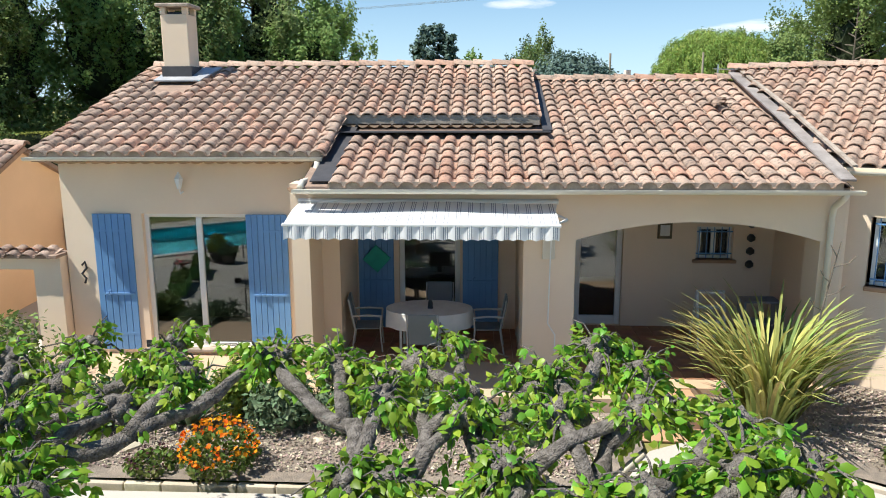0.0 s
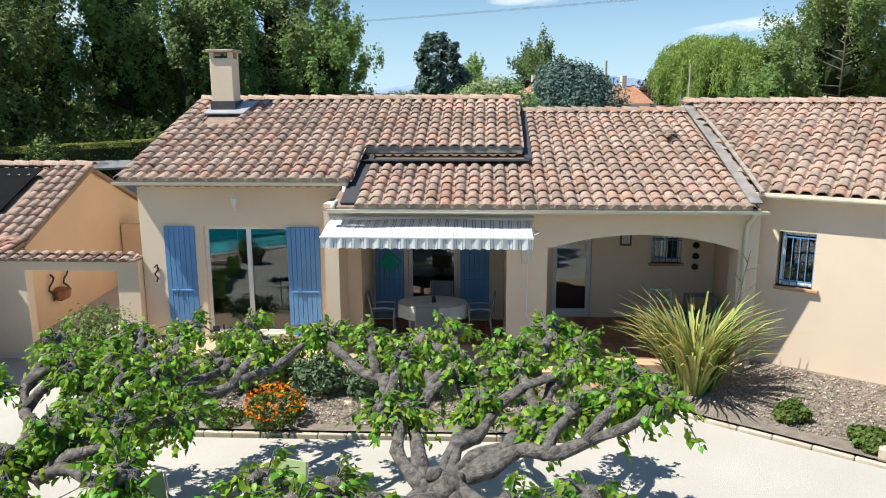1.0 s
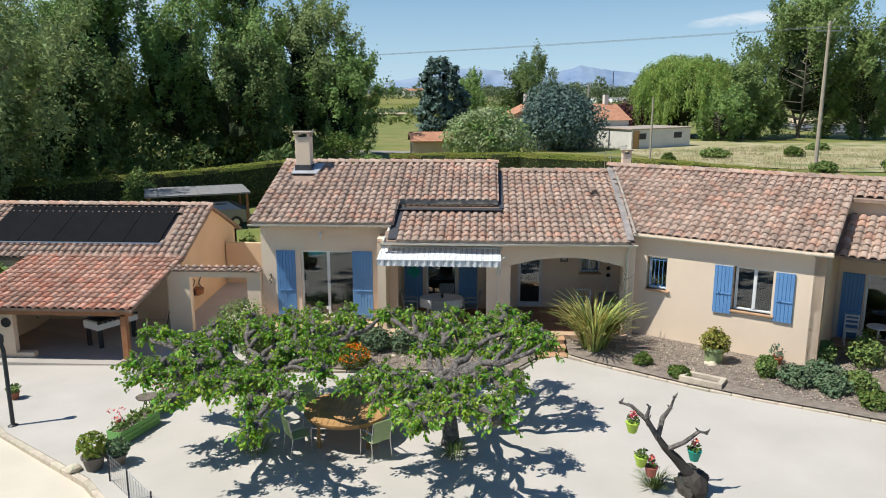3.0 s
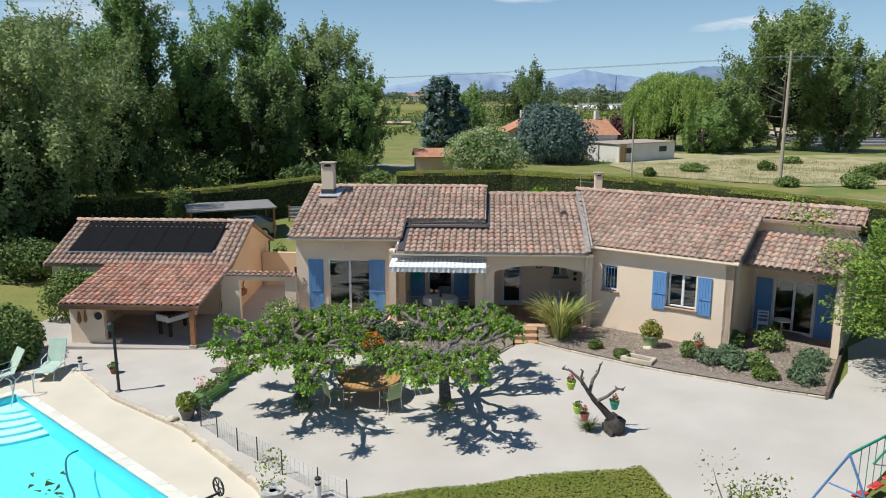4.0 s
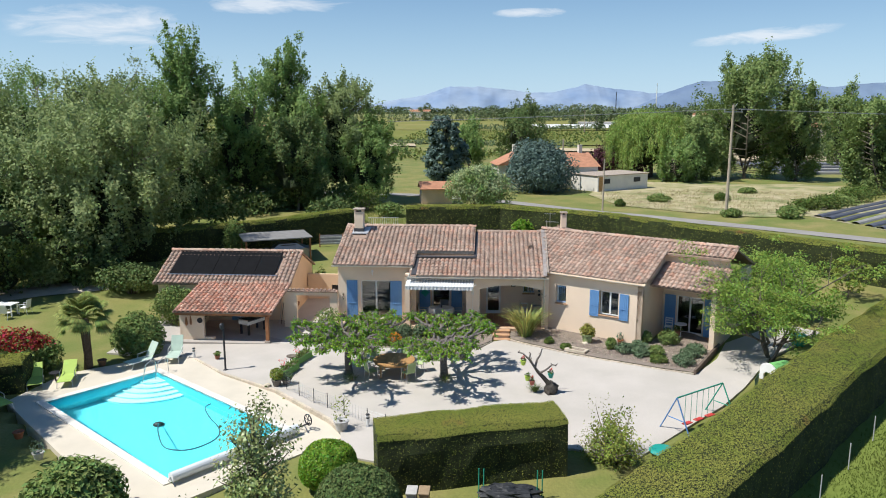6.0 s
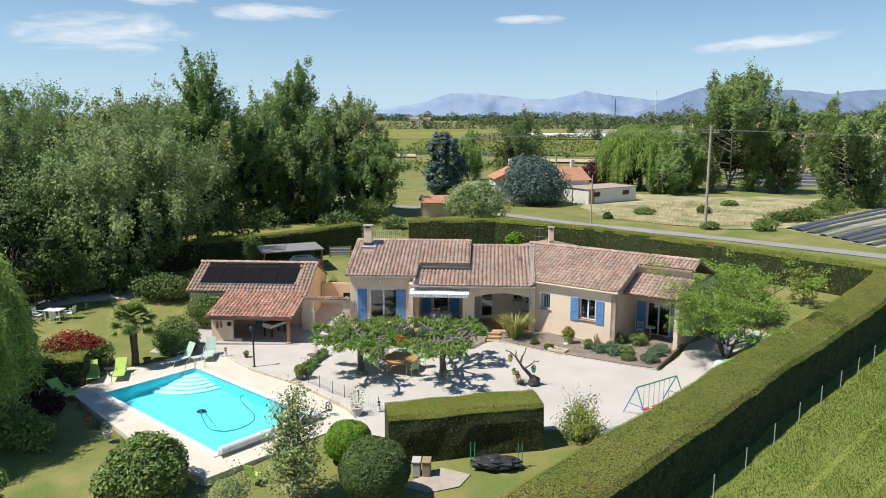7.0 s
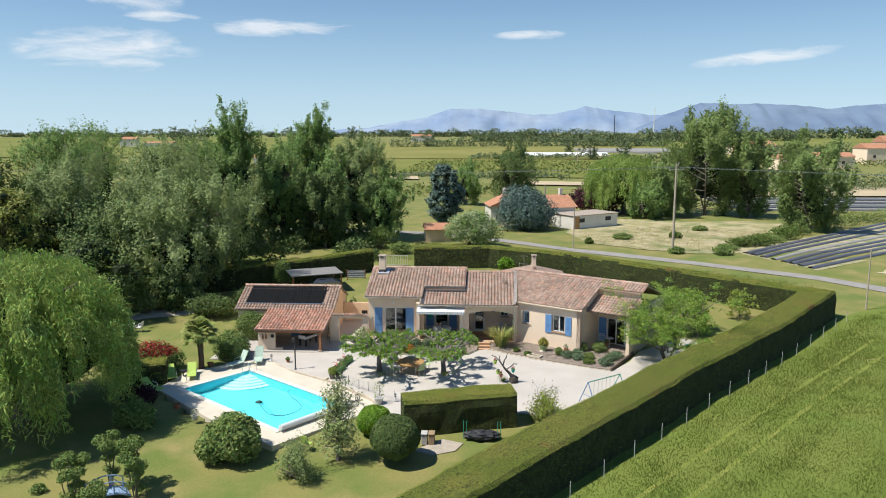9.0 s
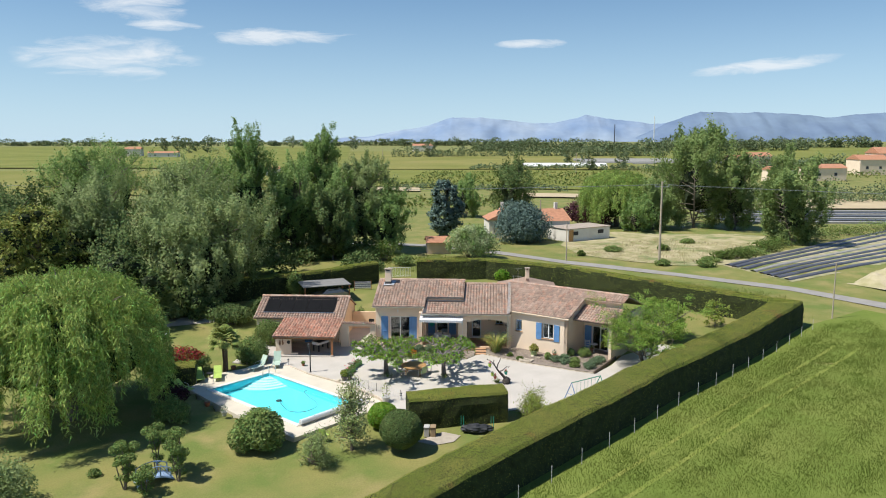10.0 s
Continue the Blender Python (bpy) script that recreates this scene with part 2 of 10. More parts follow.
def withered(m, col, scale, lo, hi):
    """Scattered patches of another colour, with an uneven edge."""
    nt = m.node_tree
    hs = next(n for n in nt.nodes if n.bl_idname == "ShaderNodeHueSaturation")
    was = hs.inputs["Color"].links[0].from_socket
    geo = nt.nodes.new("ShaderNodeNewGeometry")
    n = nt.nodes.new("ShaderNodeTexNoise")
    n.inputs["Scale"].default_value = scale
    n.inputs["Detail"].default_value = 7
    nt.links.new(geo.outputs["Position"], n.inputs["Vector"])
    r = nt.nodes.new("ShaderNodeMapRange")
    r.inputs["From Min"].default_value, r.inputs["From Max"].default_value = lo, hi
    nt.links.new(n.outputs["Fac"], r.inputs["Value"])
    mx = nt.nodes.new("ShaderNodeMix")
    mx.data_type = "RGBA"
    nt.links.new(r.outputs[0], mx.inputs["Factor"])
    nt.links.new(was, mx.inputs["A"])
    mx.inputs["B"].default_value = (*col, 1)
    nt.links.new(mx.outputs["Result"], hs.inputs["Color"])


withered(HEDGE, (0.26, 0.15, 0.06), 0.42, 0.64, 0.72)
withered(LAWN, (0.26, 0.22, 0.08), 0.35, 0.52, 0.72)

# ---- geometry helpers ----


def lerp_row(v, xs, ys):
    for i in range(len(xs) - 1):
        if v <= xs[i + 1]:
            return ys[i] + (ys[i + 1] - ys[i]) * max(0.0, (v - xs[i]) / (xs[i + 1] - xs[i]))
    return ys[-1]


def g(x, y):
    """Height of the ground."""
    a = max(-0.1, min(0.35, 0.02 * (x + 11)))
    if y > -1:
        return a + lerp_row(y, (-1, 6, 35, 50), (0, 0.35, 2.2 - a, 2.2 - a))
    if y < -11:
        return a + lerp_row(y, (-50, -24, -11), (-0.9, -0.6, 0))
    return a


def link(name, bm, material, parent=None, label="", smooth=False):
    me = bpy.data.meshes.new(name)
    bm.normal_update()
    bm.to_mesh(me)
    bm.free()
    me.materials.append(material)
    if smooth:
        me.polygons.foreach_set("use_smooth", [True] * len(me.polygons))
    ob = new(name, me)
    if parent:
        ob.parent = parent
    if label:
        ob["label"] = label
    return ob


def part(name, bm, material, parent, label="", smooth=False):
    return link(name, bm, material, parent, label, smooth)


def thing(name, label, category, loc=(0, 0, 0), rz=0, group=""):
    e = new(name)
    e.matrix_world = pose(*loc, 0, 0, rz)
    return tagged(e, label, category, group)


def npmesh(name, verts, faces, material, parent=None, label="", smooth=False):
    verts = np.asarray(verts, dtype=np.float32)
    faces = np.asarray(faces, dtype=np.int32)
    me = bpy.data.meshes.new(name)
    k = faces.shape[1]
    me.vertices.add(len(verts))
    me.vertices.foreach_set("co", verts.ravel())
    me.loops.add(faces.size)
    me.loops.foreach_set("vertex_index", faces.ravel())
    me.polygons.add(len(faces))
    me.polygons.foreach_set("loop_start", np.arange(0, faces.size, k, dtype=np.int32))
    me.polygons.foreach_set("use_smooth", np.full(len(faces), smooth, dtype=bool))
    me.update(calc_edges=True)
    me.materials.append(material)
    ob = new(name, me)
    if parent:
        ob.parent = parent
    if label:
        ob["label"] = label
    return ob


def box(bm, x0, x1, y0, y1, z0, z1, m=None, bevel=0.0):
    vs = [bm.verts.new(p) for p in ((x0, y0, z0), (x1, y0, z0), (x1, y1, z0), (x0, y1, z0), (x0, y0, z1), (x1, y0, z1), (x1, y1, z1), (x0, y1, z1))]
    fs = [bm.faces.new([vs[i] for i in f]) for f in ((3, 2, 1, 0), (4, 5, 6, 7), (0, 1, 5, 4), (1, 2, 6, 5), (2, 3, 7, 6), (3, 0, 4, 7))]
    if bevel:
        es = {e for f in fs for e in f.edges}
        r = bmesh.ops.bevel(bm, geom=list(es), offset=bevel, segments=1, affect="EDGES")
        vs = list({v for f in r["faces"] for v in f.verts} | {v for v in vs if v.is_valid})
    if m is not None:
        bmesh.ops.transform(bm, matrix=m, verts=vs)
    return bm


def B():
    return bmesh.new()


def prism(bm, pts, z0, z1):
    """A slab over a plan polygon. z0 and z1: numbers or functions of x, y."""
    f0 = z0 if callable(z0) else (lambda x, y: z0)
    f1 = z1 if callable(z1) else (lambda x, y: z1)
    lo = [bm.verts.new((x, y, f0(x, y))) for x, y in pts]
    hi = [bm.verts.new((x, y, f1(x, y))) for x, y in pts]
    n = len(pts)
    bm.faces.new(list(reversed(lo)))
    bm.faces.new(hi)
    for i in range(n):
        j = (i + 1) % n
        bm.faces.new((lo[i], lo[j], hi[j], hi[i]))
    bmesh.ops.recalc_face_normals(bm, faces=bm.faces)
    return bm


def tube(bm, path, radii, seg=8):
    """A round bar along a path; radii: one or one a point."""
    path = [Vector(p) for p in path]
    if not hasattr(radii, "__len__"):
        radii = [radii] * len(path)
    rings = []
    side = None
    for i, p in enumerate(path):
        d = (path[min(i + 1, len(path) - 1)] - path[max(i - 1, 0)]).normalized()
        if side is None:
            side = d.cross(Vector((0, 0, 1)) if abs(d.z) < 0.9 else Vector((1, 0, 0))).normalized()
        side = (side - d * side.dot(d)).normalized()
        up = d.cross(side)
        rings.append([bm.verts.new(p + (side * math.cos(a) + up * math.sin(a)) * radii[i]) for a in (2 * math.pi * k / seg for k in range(seg))])
    for a, b in zip(rings, rings[1:]):
        for k in range(seg):
            bm.faces.new((a[k], a[(k + 1) % seg], b[(k + 1) % seg], b[k]))
    bm.faces.new(list(reversed(rings[0])))
    bm.faces.new(rings[-1])
    return bm


def lathe(bm, profile, seg=16, at=(0, 0, 0)):
    rings = [[bm.verts.new((at[0] + r * math.cos(2 * math.pi * k / seg), at[1] + r * math.sin(2 * math.pi * k / seg), at[2] + z)) for k in range(seg)] for r, z in profile]
    for a, b in zip(rings, rings[1:]):
        for k in range(seg):
            bm.faces.new((a[k], a[(k + 1) % seg], b[(k + 1) % seg], b[k]))
    bm.faces.new(list(reversed(rings[0])))
    bm.faces.new(rings[-1])
    return bm


def wall(bm, p, q, z0, z1, th, holes=()):
    """An upright wall from p to q (plan), its thickness to the left of that way, with holes (u0, u1, v0, v1) in metres along it and heights."""
    p, q = Vector((*p, 0)), Vector((*q, 0))
    L = (q - p).length
    d = (q - p) / L
    n = Vector((-d.y, d.x, 0))
    us = sorted({0, L, *[h[0] for h in holes], *[h[1] for h in holes]})
    vs = sorted({z0, z1, *[h[2] for h in holes], *[h[3] for h in holes]})
    us = [u for u in us if 0 <= u <= L]
    vs = [v for v in vs if z0 <= v <= z1]
    solid = lambda i, j: 0 <= i < len(us) - 1 and 0 <= j < len(vs) - 1 and not any(h[0] <= (us[i] + us[i + 1]) / 2 <= h[1] and h[2] <= (vs[j] + vs[j + 1]) / 2 <= h[3] for h in holes)
    cache = {}

    def v(i, j, s):
        if (i, j, s) not in cache:
            cache[i, j, s] = bm.verts.new(p + d * us[i] + n * (th * s) + Vector((0, 0, vs[j])))
        return cache[i, j, s]
    for i in range(len(us) - 1):
        for j in range(len(vs) - 1):
            if not solid(i, j):
                continue
            bm.faces.new((v(i, j, 0), v(i + 1, j, 0), v(i + 1, j + 1, 0), v(i, j + 1, 0)))
            bm.faces.new((v(i, j + 1, 1), v(i + 1, j + 1, 1), v(i + 1, j, 1), v(i, j, 1)))
            if not solid(i - 1, j):
                bm.faces.new((v(i, j, 1), v(i, j, 0), v(i, j + 1, 0), v(i, j + 1, 1)))
            if not solid(i + 1, j):
                bm.faces.new((v(i + 1, j, 0), v(i + 1, j, 1), v(i + 1, j + 1, 1), v(i + 1, j + 1, 0)))
            if not solid(i, j - 1):
                bm.faces.new((v(i, j, 0), v(i, j, 1), v(i + 1, j, 1), v(i + 1, j, 0)))
            if not solid(i, j + 1):
                bm.faces.new((v(i, j + 1, 1), v(i, j + 1, 0), v(i + 1, j + 1, 0), v(i + 1, j + 1, 1)))
    return bm


rng = np.random.default_rng(7)


def leaves(name, pts, size, material, parent=None, label="", flat=0.0, aspect=1.0, out=None, tri=False):
    """Many small leaves, each a folded quad (or, far off, one triangle), at the points given. flat: how far they lie level; out: ways in which they face."""
    pts = np.asarray(pts, dtype=np.float64)
    n = len(pts)
    nrm = rng.normal(size=(n, 3))
    if out is not None:
        nrm = nrm * 0.55 + out
    nrm[:, 2] += flat
    nrm /= np.linalg.norm(nrm, axis=1)[:, None] + 1e-9
    a = np.cross(nrm, rng.normal(size=(n, 3)))
    a /= np.linalg.norm(a, axis=1)[:, None] + 1e-9
    b = np.cross(nrm, a)
    s = size * rng.uniform(0.6, 1.3, n)[:, None]
    if tri:
        v = np.stack([pts - a * s * aspect, pts + a * s * aspect * 0.7 + b * s * 0.58, pts + a * s * aspect * 0.7 - b * s * 0.58], 1)
        return npmesh(name, v.reshape(-1, 3), np.arange(3 * n).reshape(n, 3), material, parent, label)
    v = np.empty((n, 4, 3))
    v[:, 0] = pts - a * s * aspect
    v[:, 1] = pts - b * s * 0.5 + nrm * s * 0.15
    v[:, 2] = pts + a * s * aspect
    v[:, 3] = pts + b * s * 0.5 + nrm * s * 0.15
    return npmesh(name, v.reshape(-1, 3), np.arange(4 * n).reshape(n, 4), material, parent, label)


def ball_pts(c, r, n, inner=0.5):
    d = rng.normal(size=(n, 3))
    d /= np.linalg.norm(d, axis=1)[:, None]
    k = rng.uniform(inner ** 3, 1, n) ** (1 / 3)
    return np.asarray(c) + d * k[:, None] * np.asarray(r), d

# ---- ground ----
POOL = [(-15.05, -6.1), (-18.15, -10.1), (-9.95, -16.35), (-6.85, -12.35)]
DECKP = [(-20.0, -10.1), (-19.4, -6.6), (-15.6, -3.5), (-14.0, -4.0), (-11.7, -6.2), (-8.5, -8.3), (-5.3, -11.4), (-4.5, -12.6), (-6.6, -15.0), (-9.6, -18.6), (-14.5, -15.0)]


COURT = [(-19.0, -3.4), (-18.6, 2.0), (-10.2, 9.5), (-7.9, 9.5), (-7.6, 0.1), (-7.2, -2.2), (0.6, -2.4), (1.3, -1.2), (1.9, -0.9), (3.75, -2.3), (5.5, -3.55), (8.0, -4.6), (10.6, -6.0), (12.3, -3.6), (13.5, -1.0), (17.6, 2.4), (19.2, 1.0), (15.0, -3.2), (12.4, -7.4), (10.8, -9.6), (8.2, -12.4), (6.2, -14.5), (4.2, -13.6), (-2.4, -14.9), (-4.3, -14.3), (-4.7, -12.5), (-5.4, -11.3), (-8.5, -8.2), (-11.7, -6.1), (-14.0, -3.9)]


def inside(x, y, poly):
    r = False
    for (x0, y0), (x1, y1) in zip(poly, poly[1:] + poly[:1]):
        if (y0 > y) != (y1 > y) and x < (x1 - x0) * (y - y0) / (y1 - y0) + x0:
            r = not r
    return r


def ground_sheet():
    xs = sorted({*np.arange(-60, 70.1, 1.0), *[s * v for s in (-1, 1) for v in (85, 110, 150, 220, 320, 500, 800, 1400, 2400, 4200)]})
    ys = sorted({*np.arange(-90, 90.1, 1.0), -4200, -1500, -600, -300, -180, -120, 110, 140, 180, 240, 320, 450, 700, 1100, 1800, 2800, 4300})
    shrink = [((x + 12.2) * 0.9 - 12.2, (y + 11) * 0.9 - 11) for x, y in DECKP]
    def sunk(x, y):
        """Lawn lies lower below the deck and the gravel."""
        if not (inside(x, y, DECKP) or inside(x, y, COURT)):
            return 0.0
        deep = all(inside(x + dx, y + dy, DECKP) or inside(x + dx, y + dy, COURT) for dx in (-1.1, 1.1) for dy in (-1.1, 1.1))
        return 0.2 if deep else 0.05

    v = [(x, y, -2.6 if inside(x, y, shrink) else g(x, y) + (0.05 * noise.noise((x * 0.3, y * 0.3, 0)) if abs(x) < 70 and abs(y) < 90 else 0) - sunk(x, y)) for y in ys for x in xs]
    n = len(xs)
    f = [(j * n + i, j * n + i + 1, (j + 1) * n + i + 1, (j + 1) * n + i) for j in range(len(ys) - 1) for i in range(n - 1)]
    return tagged(npmesh("ground", v, f, LAWN, smooth=True), "mown green lawn and meadow that reaches the horizon", "ground", kind="structure")


def drape(name, poly, off, material, step=1.0, label="", category="ground"):
    """A thin sheet over a plan polygon, following the ground."""
    bm = B()
    vs = [bm.verts.new((x, y, 0)) for x, y in poly]
    bm.faces.new(vs)
    x0, x1 = min(p[0] for p in poly), max(p[0] for p in poly)
    y0, y1 = min(p[1] for p in poly), max(p[1] for p in poly)
    for ax, a, b in ((0, x0, x1), (1, y0, y1)):
        k = a + step
        while k < b:
            co = [0, 0, 0]
            no = [0, 0, 0]
            co[ax], no[ax] = k, 1
            bmesh.ops.bisect_plane(bm, geom=bm.verts[:] + bm.edges[:] + bm.faces[:], plane_co=co, plane_no=no)
            k += step
    for v in bm.verts:
        v.co.z = g(v.co.x, v.co.y) + off
    if off == 0.07:
        rim = bmesh.ops.extrude_edge_only(bm, edges=[e for e in bm.edges if e.is_boundary])
        for v in rim["geom"]:
            if isinstance(v, bmesh.types.BMVert):
                v.co.z -= 0.2
    for f in bm.faces:
        if f.normal.z < 0:
            f.normal_flip()
    bmesh.ops.recalc_face_normals(bm, faces=bm.faces)
    if bm.faces[:] and sum(f.normal.z for f in bm.faces) < 0:
        bmesh.ops.reverse_faces(bm, faces=bm.faces)
    return tagged(link(name, bm, material), label, category, kind="structure")


ground_sheet()
drape("court_gravel", COURT, 0.07, GRAVEL, 1.5, "pale beige gravel court, raked flat", "gravel")


# ---- pool ----
def offset_poly(poly, d):
    c = Vector((sum(p[0] for p in poly) / len(poly), sum(p[1] for p in poly) / len(poly)))
    n = len(poly)
    out = []
    for i in range(n):
        a, b, e = Vector(poly[i - 1]), Vector(poly[i]), Vector(poly[(i + 1) % n])
        d1, d2 = (b - a).normalized(), (e - b).normalized()
        n1, n2 = Vector((d1.y, -d1.x)), Vector((d2.y, -d2.x))
        if n1.dot(b - c) < 0:
            n1 = -n1
        if n2.dot(b - c) < 0:
            n2 = -n2
        m = (n1 + n2)
        m = m / m.dot(n1)
        out.append(tuple(b + m * d))
    return out


def ring(bm, inner, outer, z0, z1):
    n = len(inner)
    vi = [[bm.verts.new((x, y, z)) for x, y in inner] for z in (z0, z1)]
    vo = [[bm.verts.new((x, y, z)) for x, y in outer] for z in (z0, z1)]
    for i in range(n):
        j = (i + 1) % n
        bm.faces.new((vi[1][i], vi[1][j], vo[1][j], vo[1][i]))
        bm.faces.new((vi[0][j], vi[0][i], vo[0][i], vo[0][j]))
        bm.faces.new((vo[0][i], vo[0][j], vo[1][j], vo[1][i]))
        bm.faces.new((vi[0][j], vi[0][i], vi[1][i], vi[1][j]))
    bmesh.ops.recalc_face_normals(bm, faces=bm.faces)
    return bm


def deck():
    bm = B()
    co = offset_poly(POOL, 0.02)
    top = -0.02
    loops = []
    for poly in (DECKP, co):
        vs = [bm.verts.new((x, y, top)) for x, y in poly]
        loops.append([bm.edges.new((vs[i], vs[(i + 1) % len(vs)])) for i in range(len(vs))])
    outer = loops[0]
    bmesh.ops.triangle_fill(bm, edges=loops[0] + loops[1], use_beauty=True)
    for e in loops[0] + loops[1]:
        a, b = e.verts
        lo = [bm.verts.new((v.co.x, v.co.y, -1.4)) for v in (a, b)]
        bm.faces.new((a, b, lo[1], lo[0]))
    bmesh.ops.recalc_face_normals(bm, faces=bm.faces)
    return tagged(link("pool_deck", bm, DECK), "cream paved deck round the swimming pool", "pool deck", kind="structure")


deck()
LINER = mat("pool_liner", (0.11, 0.6, 0.68), 0.6, 0.06, 0.8, 8, 0.0)
COPING = mat("coping", (0.74, 0.7, 0.62), 0.8, 0.12, 2, 50, 0.2, rnd=0.06)
WATER = bpy.data.materials.new("pool_water")
WATER.use_nodes = True
wb = WATER.node_tree.nodes["Principled BSDF"]
wb.inputs["Base Color"].default_value = (0.75, 0.97, 1, 1)
wb.inputs["Transmission Weight"].default_value = 1
wb.inputs["Roughness"].default_value = 0.02
wb.inputs["IOR"].default_value = 1.33
wnz = WATER.node_tree.nodes.new("ShaderNodeTexNoise")
wnz.inputs["Scale"].default_value = 3.5
wbp = WATER.node_tree.nodes.new("ShaderNodeBump")
wbp.inputs["Strength"].default_value = 0.15
wbp.inputs["Distance"].default_value = 0.05
WATER.node_tree.links.new(wnz.outputs["Fac"], wbp.inputs["Height"])
WATER.node_tree.links.new(wbp.outputs[0], wb.inputs["Normal"])


def pool():
    e = thing("swimming_pool", "rectangular swimming pool with turquoise liner, filled with clear water", "swimming pool")
    bm = B()
    zt = 0.0
    top = [bm.verts.new((x, y, zt)) for x, y in POOL]
    bot = [bm.verts.new((x, y, -1.3)) for x, y in POOL]
    for i in range(4):
        bm.faces.new((top[i], top[(i + 1) % 4], bot[(i + 1) % 4], bot[i]))
    bm.faces.new(bot)
    bmesh.ops.recalc_face_normals(bm, faces=bm.faces)
    bmesh.ops.reverse_faces(bm, faces=bm.faces)
    part("basin", bm, LINER, e, "turquoise liner")
    # curved corner steps
    a, d1, d2 = Vector(POOL[0]), Vector(POOL[1]) - Vector(POOL[0]), Vector(POOL[3]) - Vector(POOL[0])
    d1.normalize(), d2.normalize()
    for k in range(5):
        r = 0.85 + 0.4 * k
        z = -0.3 - 0.2 * k
        bm = B()
        pts = [a] + [a + d1 * r * 1.1 * math.cos(t) + d2 * r * math.sin(t) for t in [math.pi / 2 * q / 12 for q in range(13)]]
        pts = [(p.x, p.y) for p in pts]
        prism(bm, pts, -1.29, z)
        part("pool_step", bm, mat("pool_step_liner", (0.45, 0.82, 0.86), 0.6, 0.06, 0.8, 8, 0.0), e)
    bm = B()
    vs = [bm.verts.new((x, y, -0.2)) for x, y in POOL]
    f = bm.faces.new(vs)
    if f.normal.z < 0:
        f.normal_flip()
    bm.normal_update()
    if f.normal.z < 0:
        f.normal_flip()
    w = part("water", bm, WATER, e, "clear still water")
    w.visible_shadow = False
    # coping stones
    inn, out = POOL, offset_poly(POOL, 0.33)
    for i in range(4):
        p0, p1 = Vector(inn[i]), Vector(inn[(i + 1) % 4])
        q0, q1 = Vector(out[i]), Vector(out[(i + 1) % 4])
        n = round((p1 - p0).length / 0.5)
        for k in range(n):
            bm = B()
            a0, a1 = (k + 0.01) / n, (k + 0.99) / n
            pts = [p0.lerp(p1, a0), p0.lerp(p1, a1), q0.lerp(q1, a1), q0.lerp(q1, a0)]
            prism(bm, [tuple(p) for p in pts], -0.05, 0.03)
            part("coping_stone", bm, COPING, e)
    return e


pool()

# ---- tiles ----
TW, TL = 0.255, 0.35


def tile_geo(w=TW, l=TL, seg=6, pan=True):
    """A clay tile: a rounded cover and, beside it, a shallow pan."""
    def profile(r, z):
        p = [(r * math.cos(math.pi * k / seg), z + r * 0.68 * math.sin(math.pi * k / seg)) for k in range(seg + 1)]
        if pan:
            p = [(w - r, z), (w / 2, z - 0.014)] + p
        return p
    r0, r1 = w * 0.4, w * 0.345
    v, f = [], []
    front = profile(r0, 0.024)
    for prof, y in ((front, 0), (profile(r1, -0.004), l * 1.16)):
        v += [(px_, y, pz_) for px_, pz_ in prof]
    v += [(px_ * 0.94 if abs(px_) < w * 0.41 else px_, 0.002, pz_ - 0.016) for px_, pz_ in front]
    n = len(front)
    for k in range(n - 1):
        f.append((k + 1, k, n + k, n + k + 1))
        f.append((k, k + 1, 2 * n + k + 1, 2 * n + k))
    return np.array(v), np.array(f)


TV, TF = tile_geo()


def tile_mesh(name, material, v=TV, f=TF):
    me = bpy.data.meshes.new(name)
    me.from_pydata([tuple(p) for p in v], [], [tuple(q) for q in f])
    me.polygons.foreach_set("use_smooth", [i % 2 == 0 for i in range(len(me.polygons))])
    me.materials.append(material)
    return me


def lay_tiles(roof, o, u, v, nu, nv, inside_uv, near, me, rest_mat, limit=300, w=TW, l=TL):
    """Barrel tiles on a roof plane: from o, nu columns along u and nv courses up v. near(u, v): which become single parts."""
    o, u, v = Vector(o), Vector(u).normalized(), Vector(v).normalized()
    n = u.cross(v)
    if n.z < 0:
        n = -n
    base = Matrix((u, v, n)).transposed()
    rnd = random.Random(5)
    rest_v, rest_f, count = [], [], 0
    for j in range(nv):
        for i in range(nu):
            a, b = (i + 0.5) * w, j * l
            if not inside_uv(a, b):
                continue
            m = base @ Euler((rnd.uniform(-0.015, 0.015), rnd.uniform(-0.04, 0.04), rnd.uniform(-0.02, 0.02))).to_matrix()
            p = o + u * (a + rnd.uniform(-0.008, 0.008)) + v * (b + rnd.uniform(-0.012, 0.012)) + n * 0.012
            if near(a, b) and count < limit:
                t = new("tile", me)
                t.parent = roof
                t.matrix_local = Matrix.Translation(p) @ m.to_4x4()
                count += 1
            else:
                rest_f.append(TF + len(rest_v) * len(TV))
                rest_v.append(TV @ np.array(m).T + np.array(p))
    if rest_v:
        r = npmesh("tile_field", np.concatenate(rest_v), np.concatenate(rest_f), rest_mat, roof, "the further barrel tiles of this roof", smooth=False)
        r["kind"] = "stuff"
    return count


def ridge_tiles(roof, p, q, me_mat, w=0.2):
    p, q = Vector(p), Vector(q)
    d = (q - p)
    k = max(1, round(d.length / 0.4))
    bmv, bmf = tile_geo(w * 2, d.length / k, pan=False)
    me = tile_mesh("ridge_tile", me_mat, bmv, bmf)
    d.normalize()
    s = d.cross(Vector((0, 0, 1))).normalized()
    base = Matrix((s, d, s.cross(d))).transposed().to_4x4()
    for i in range(k):
        t = new("ridge_tile", me)
        t.parent = roof
        t.matrix_local = Matrix.Translation(p.lerp(q, i / k)) @ base


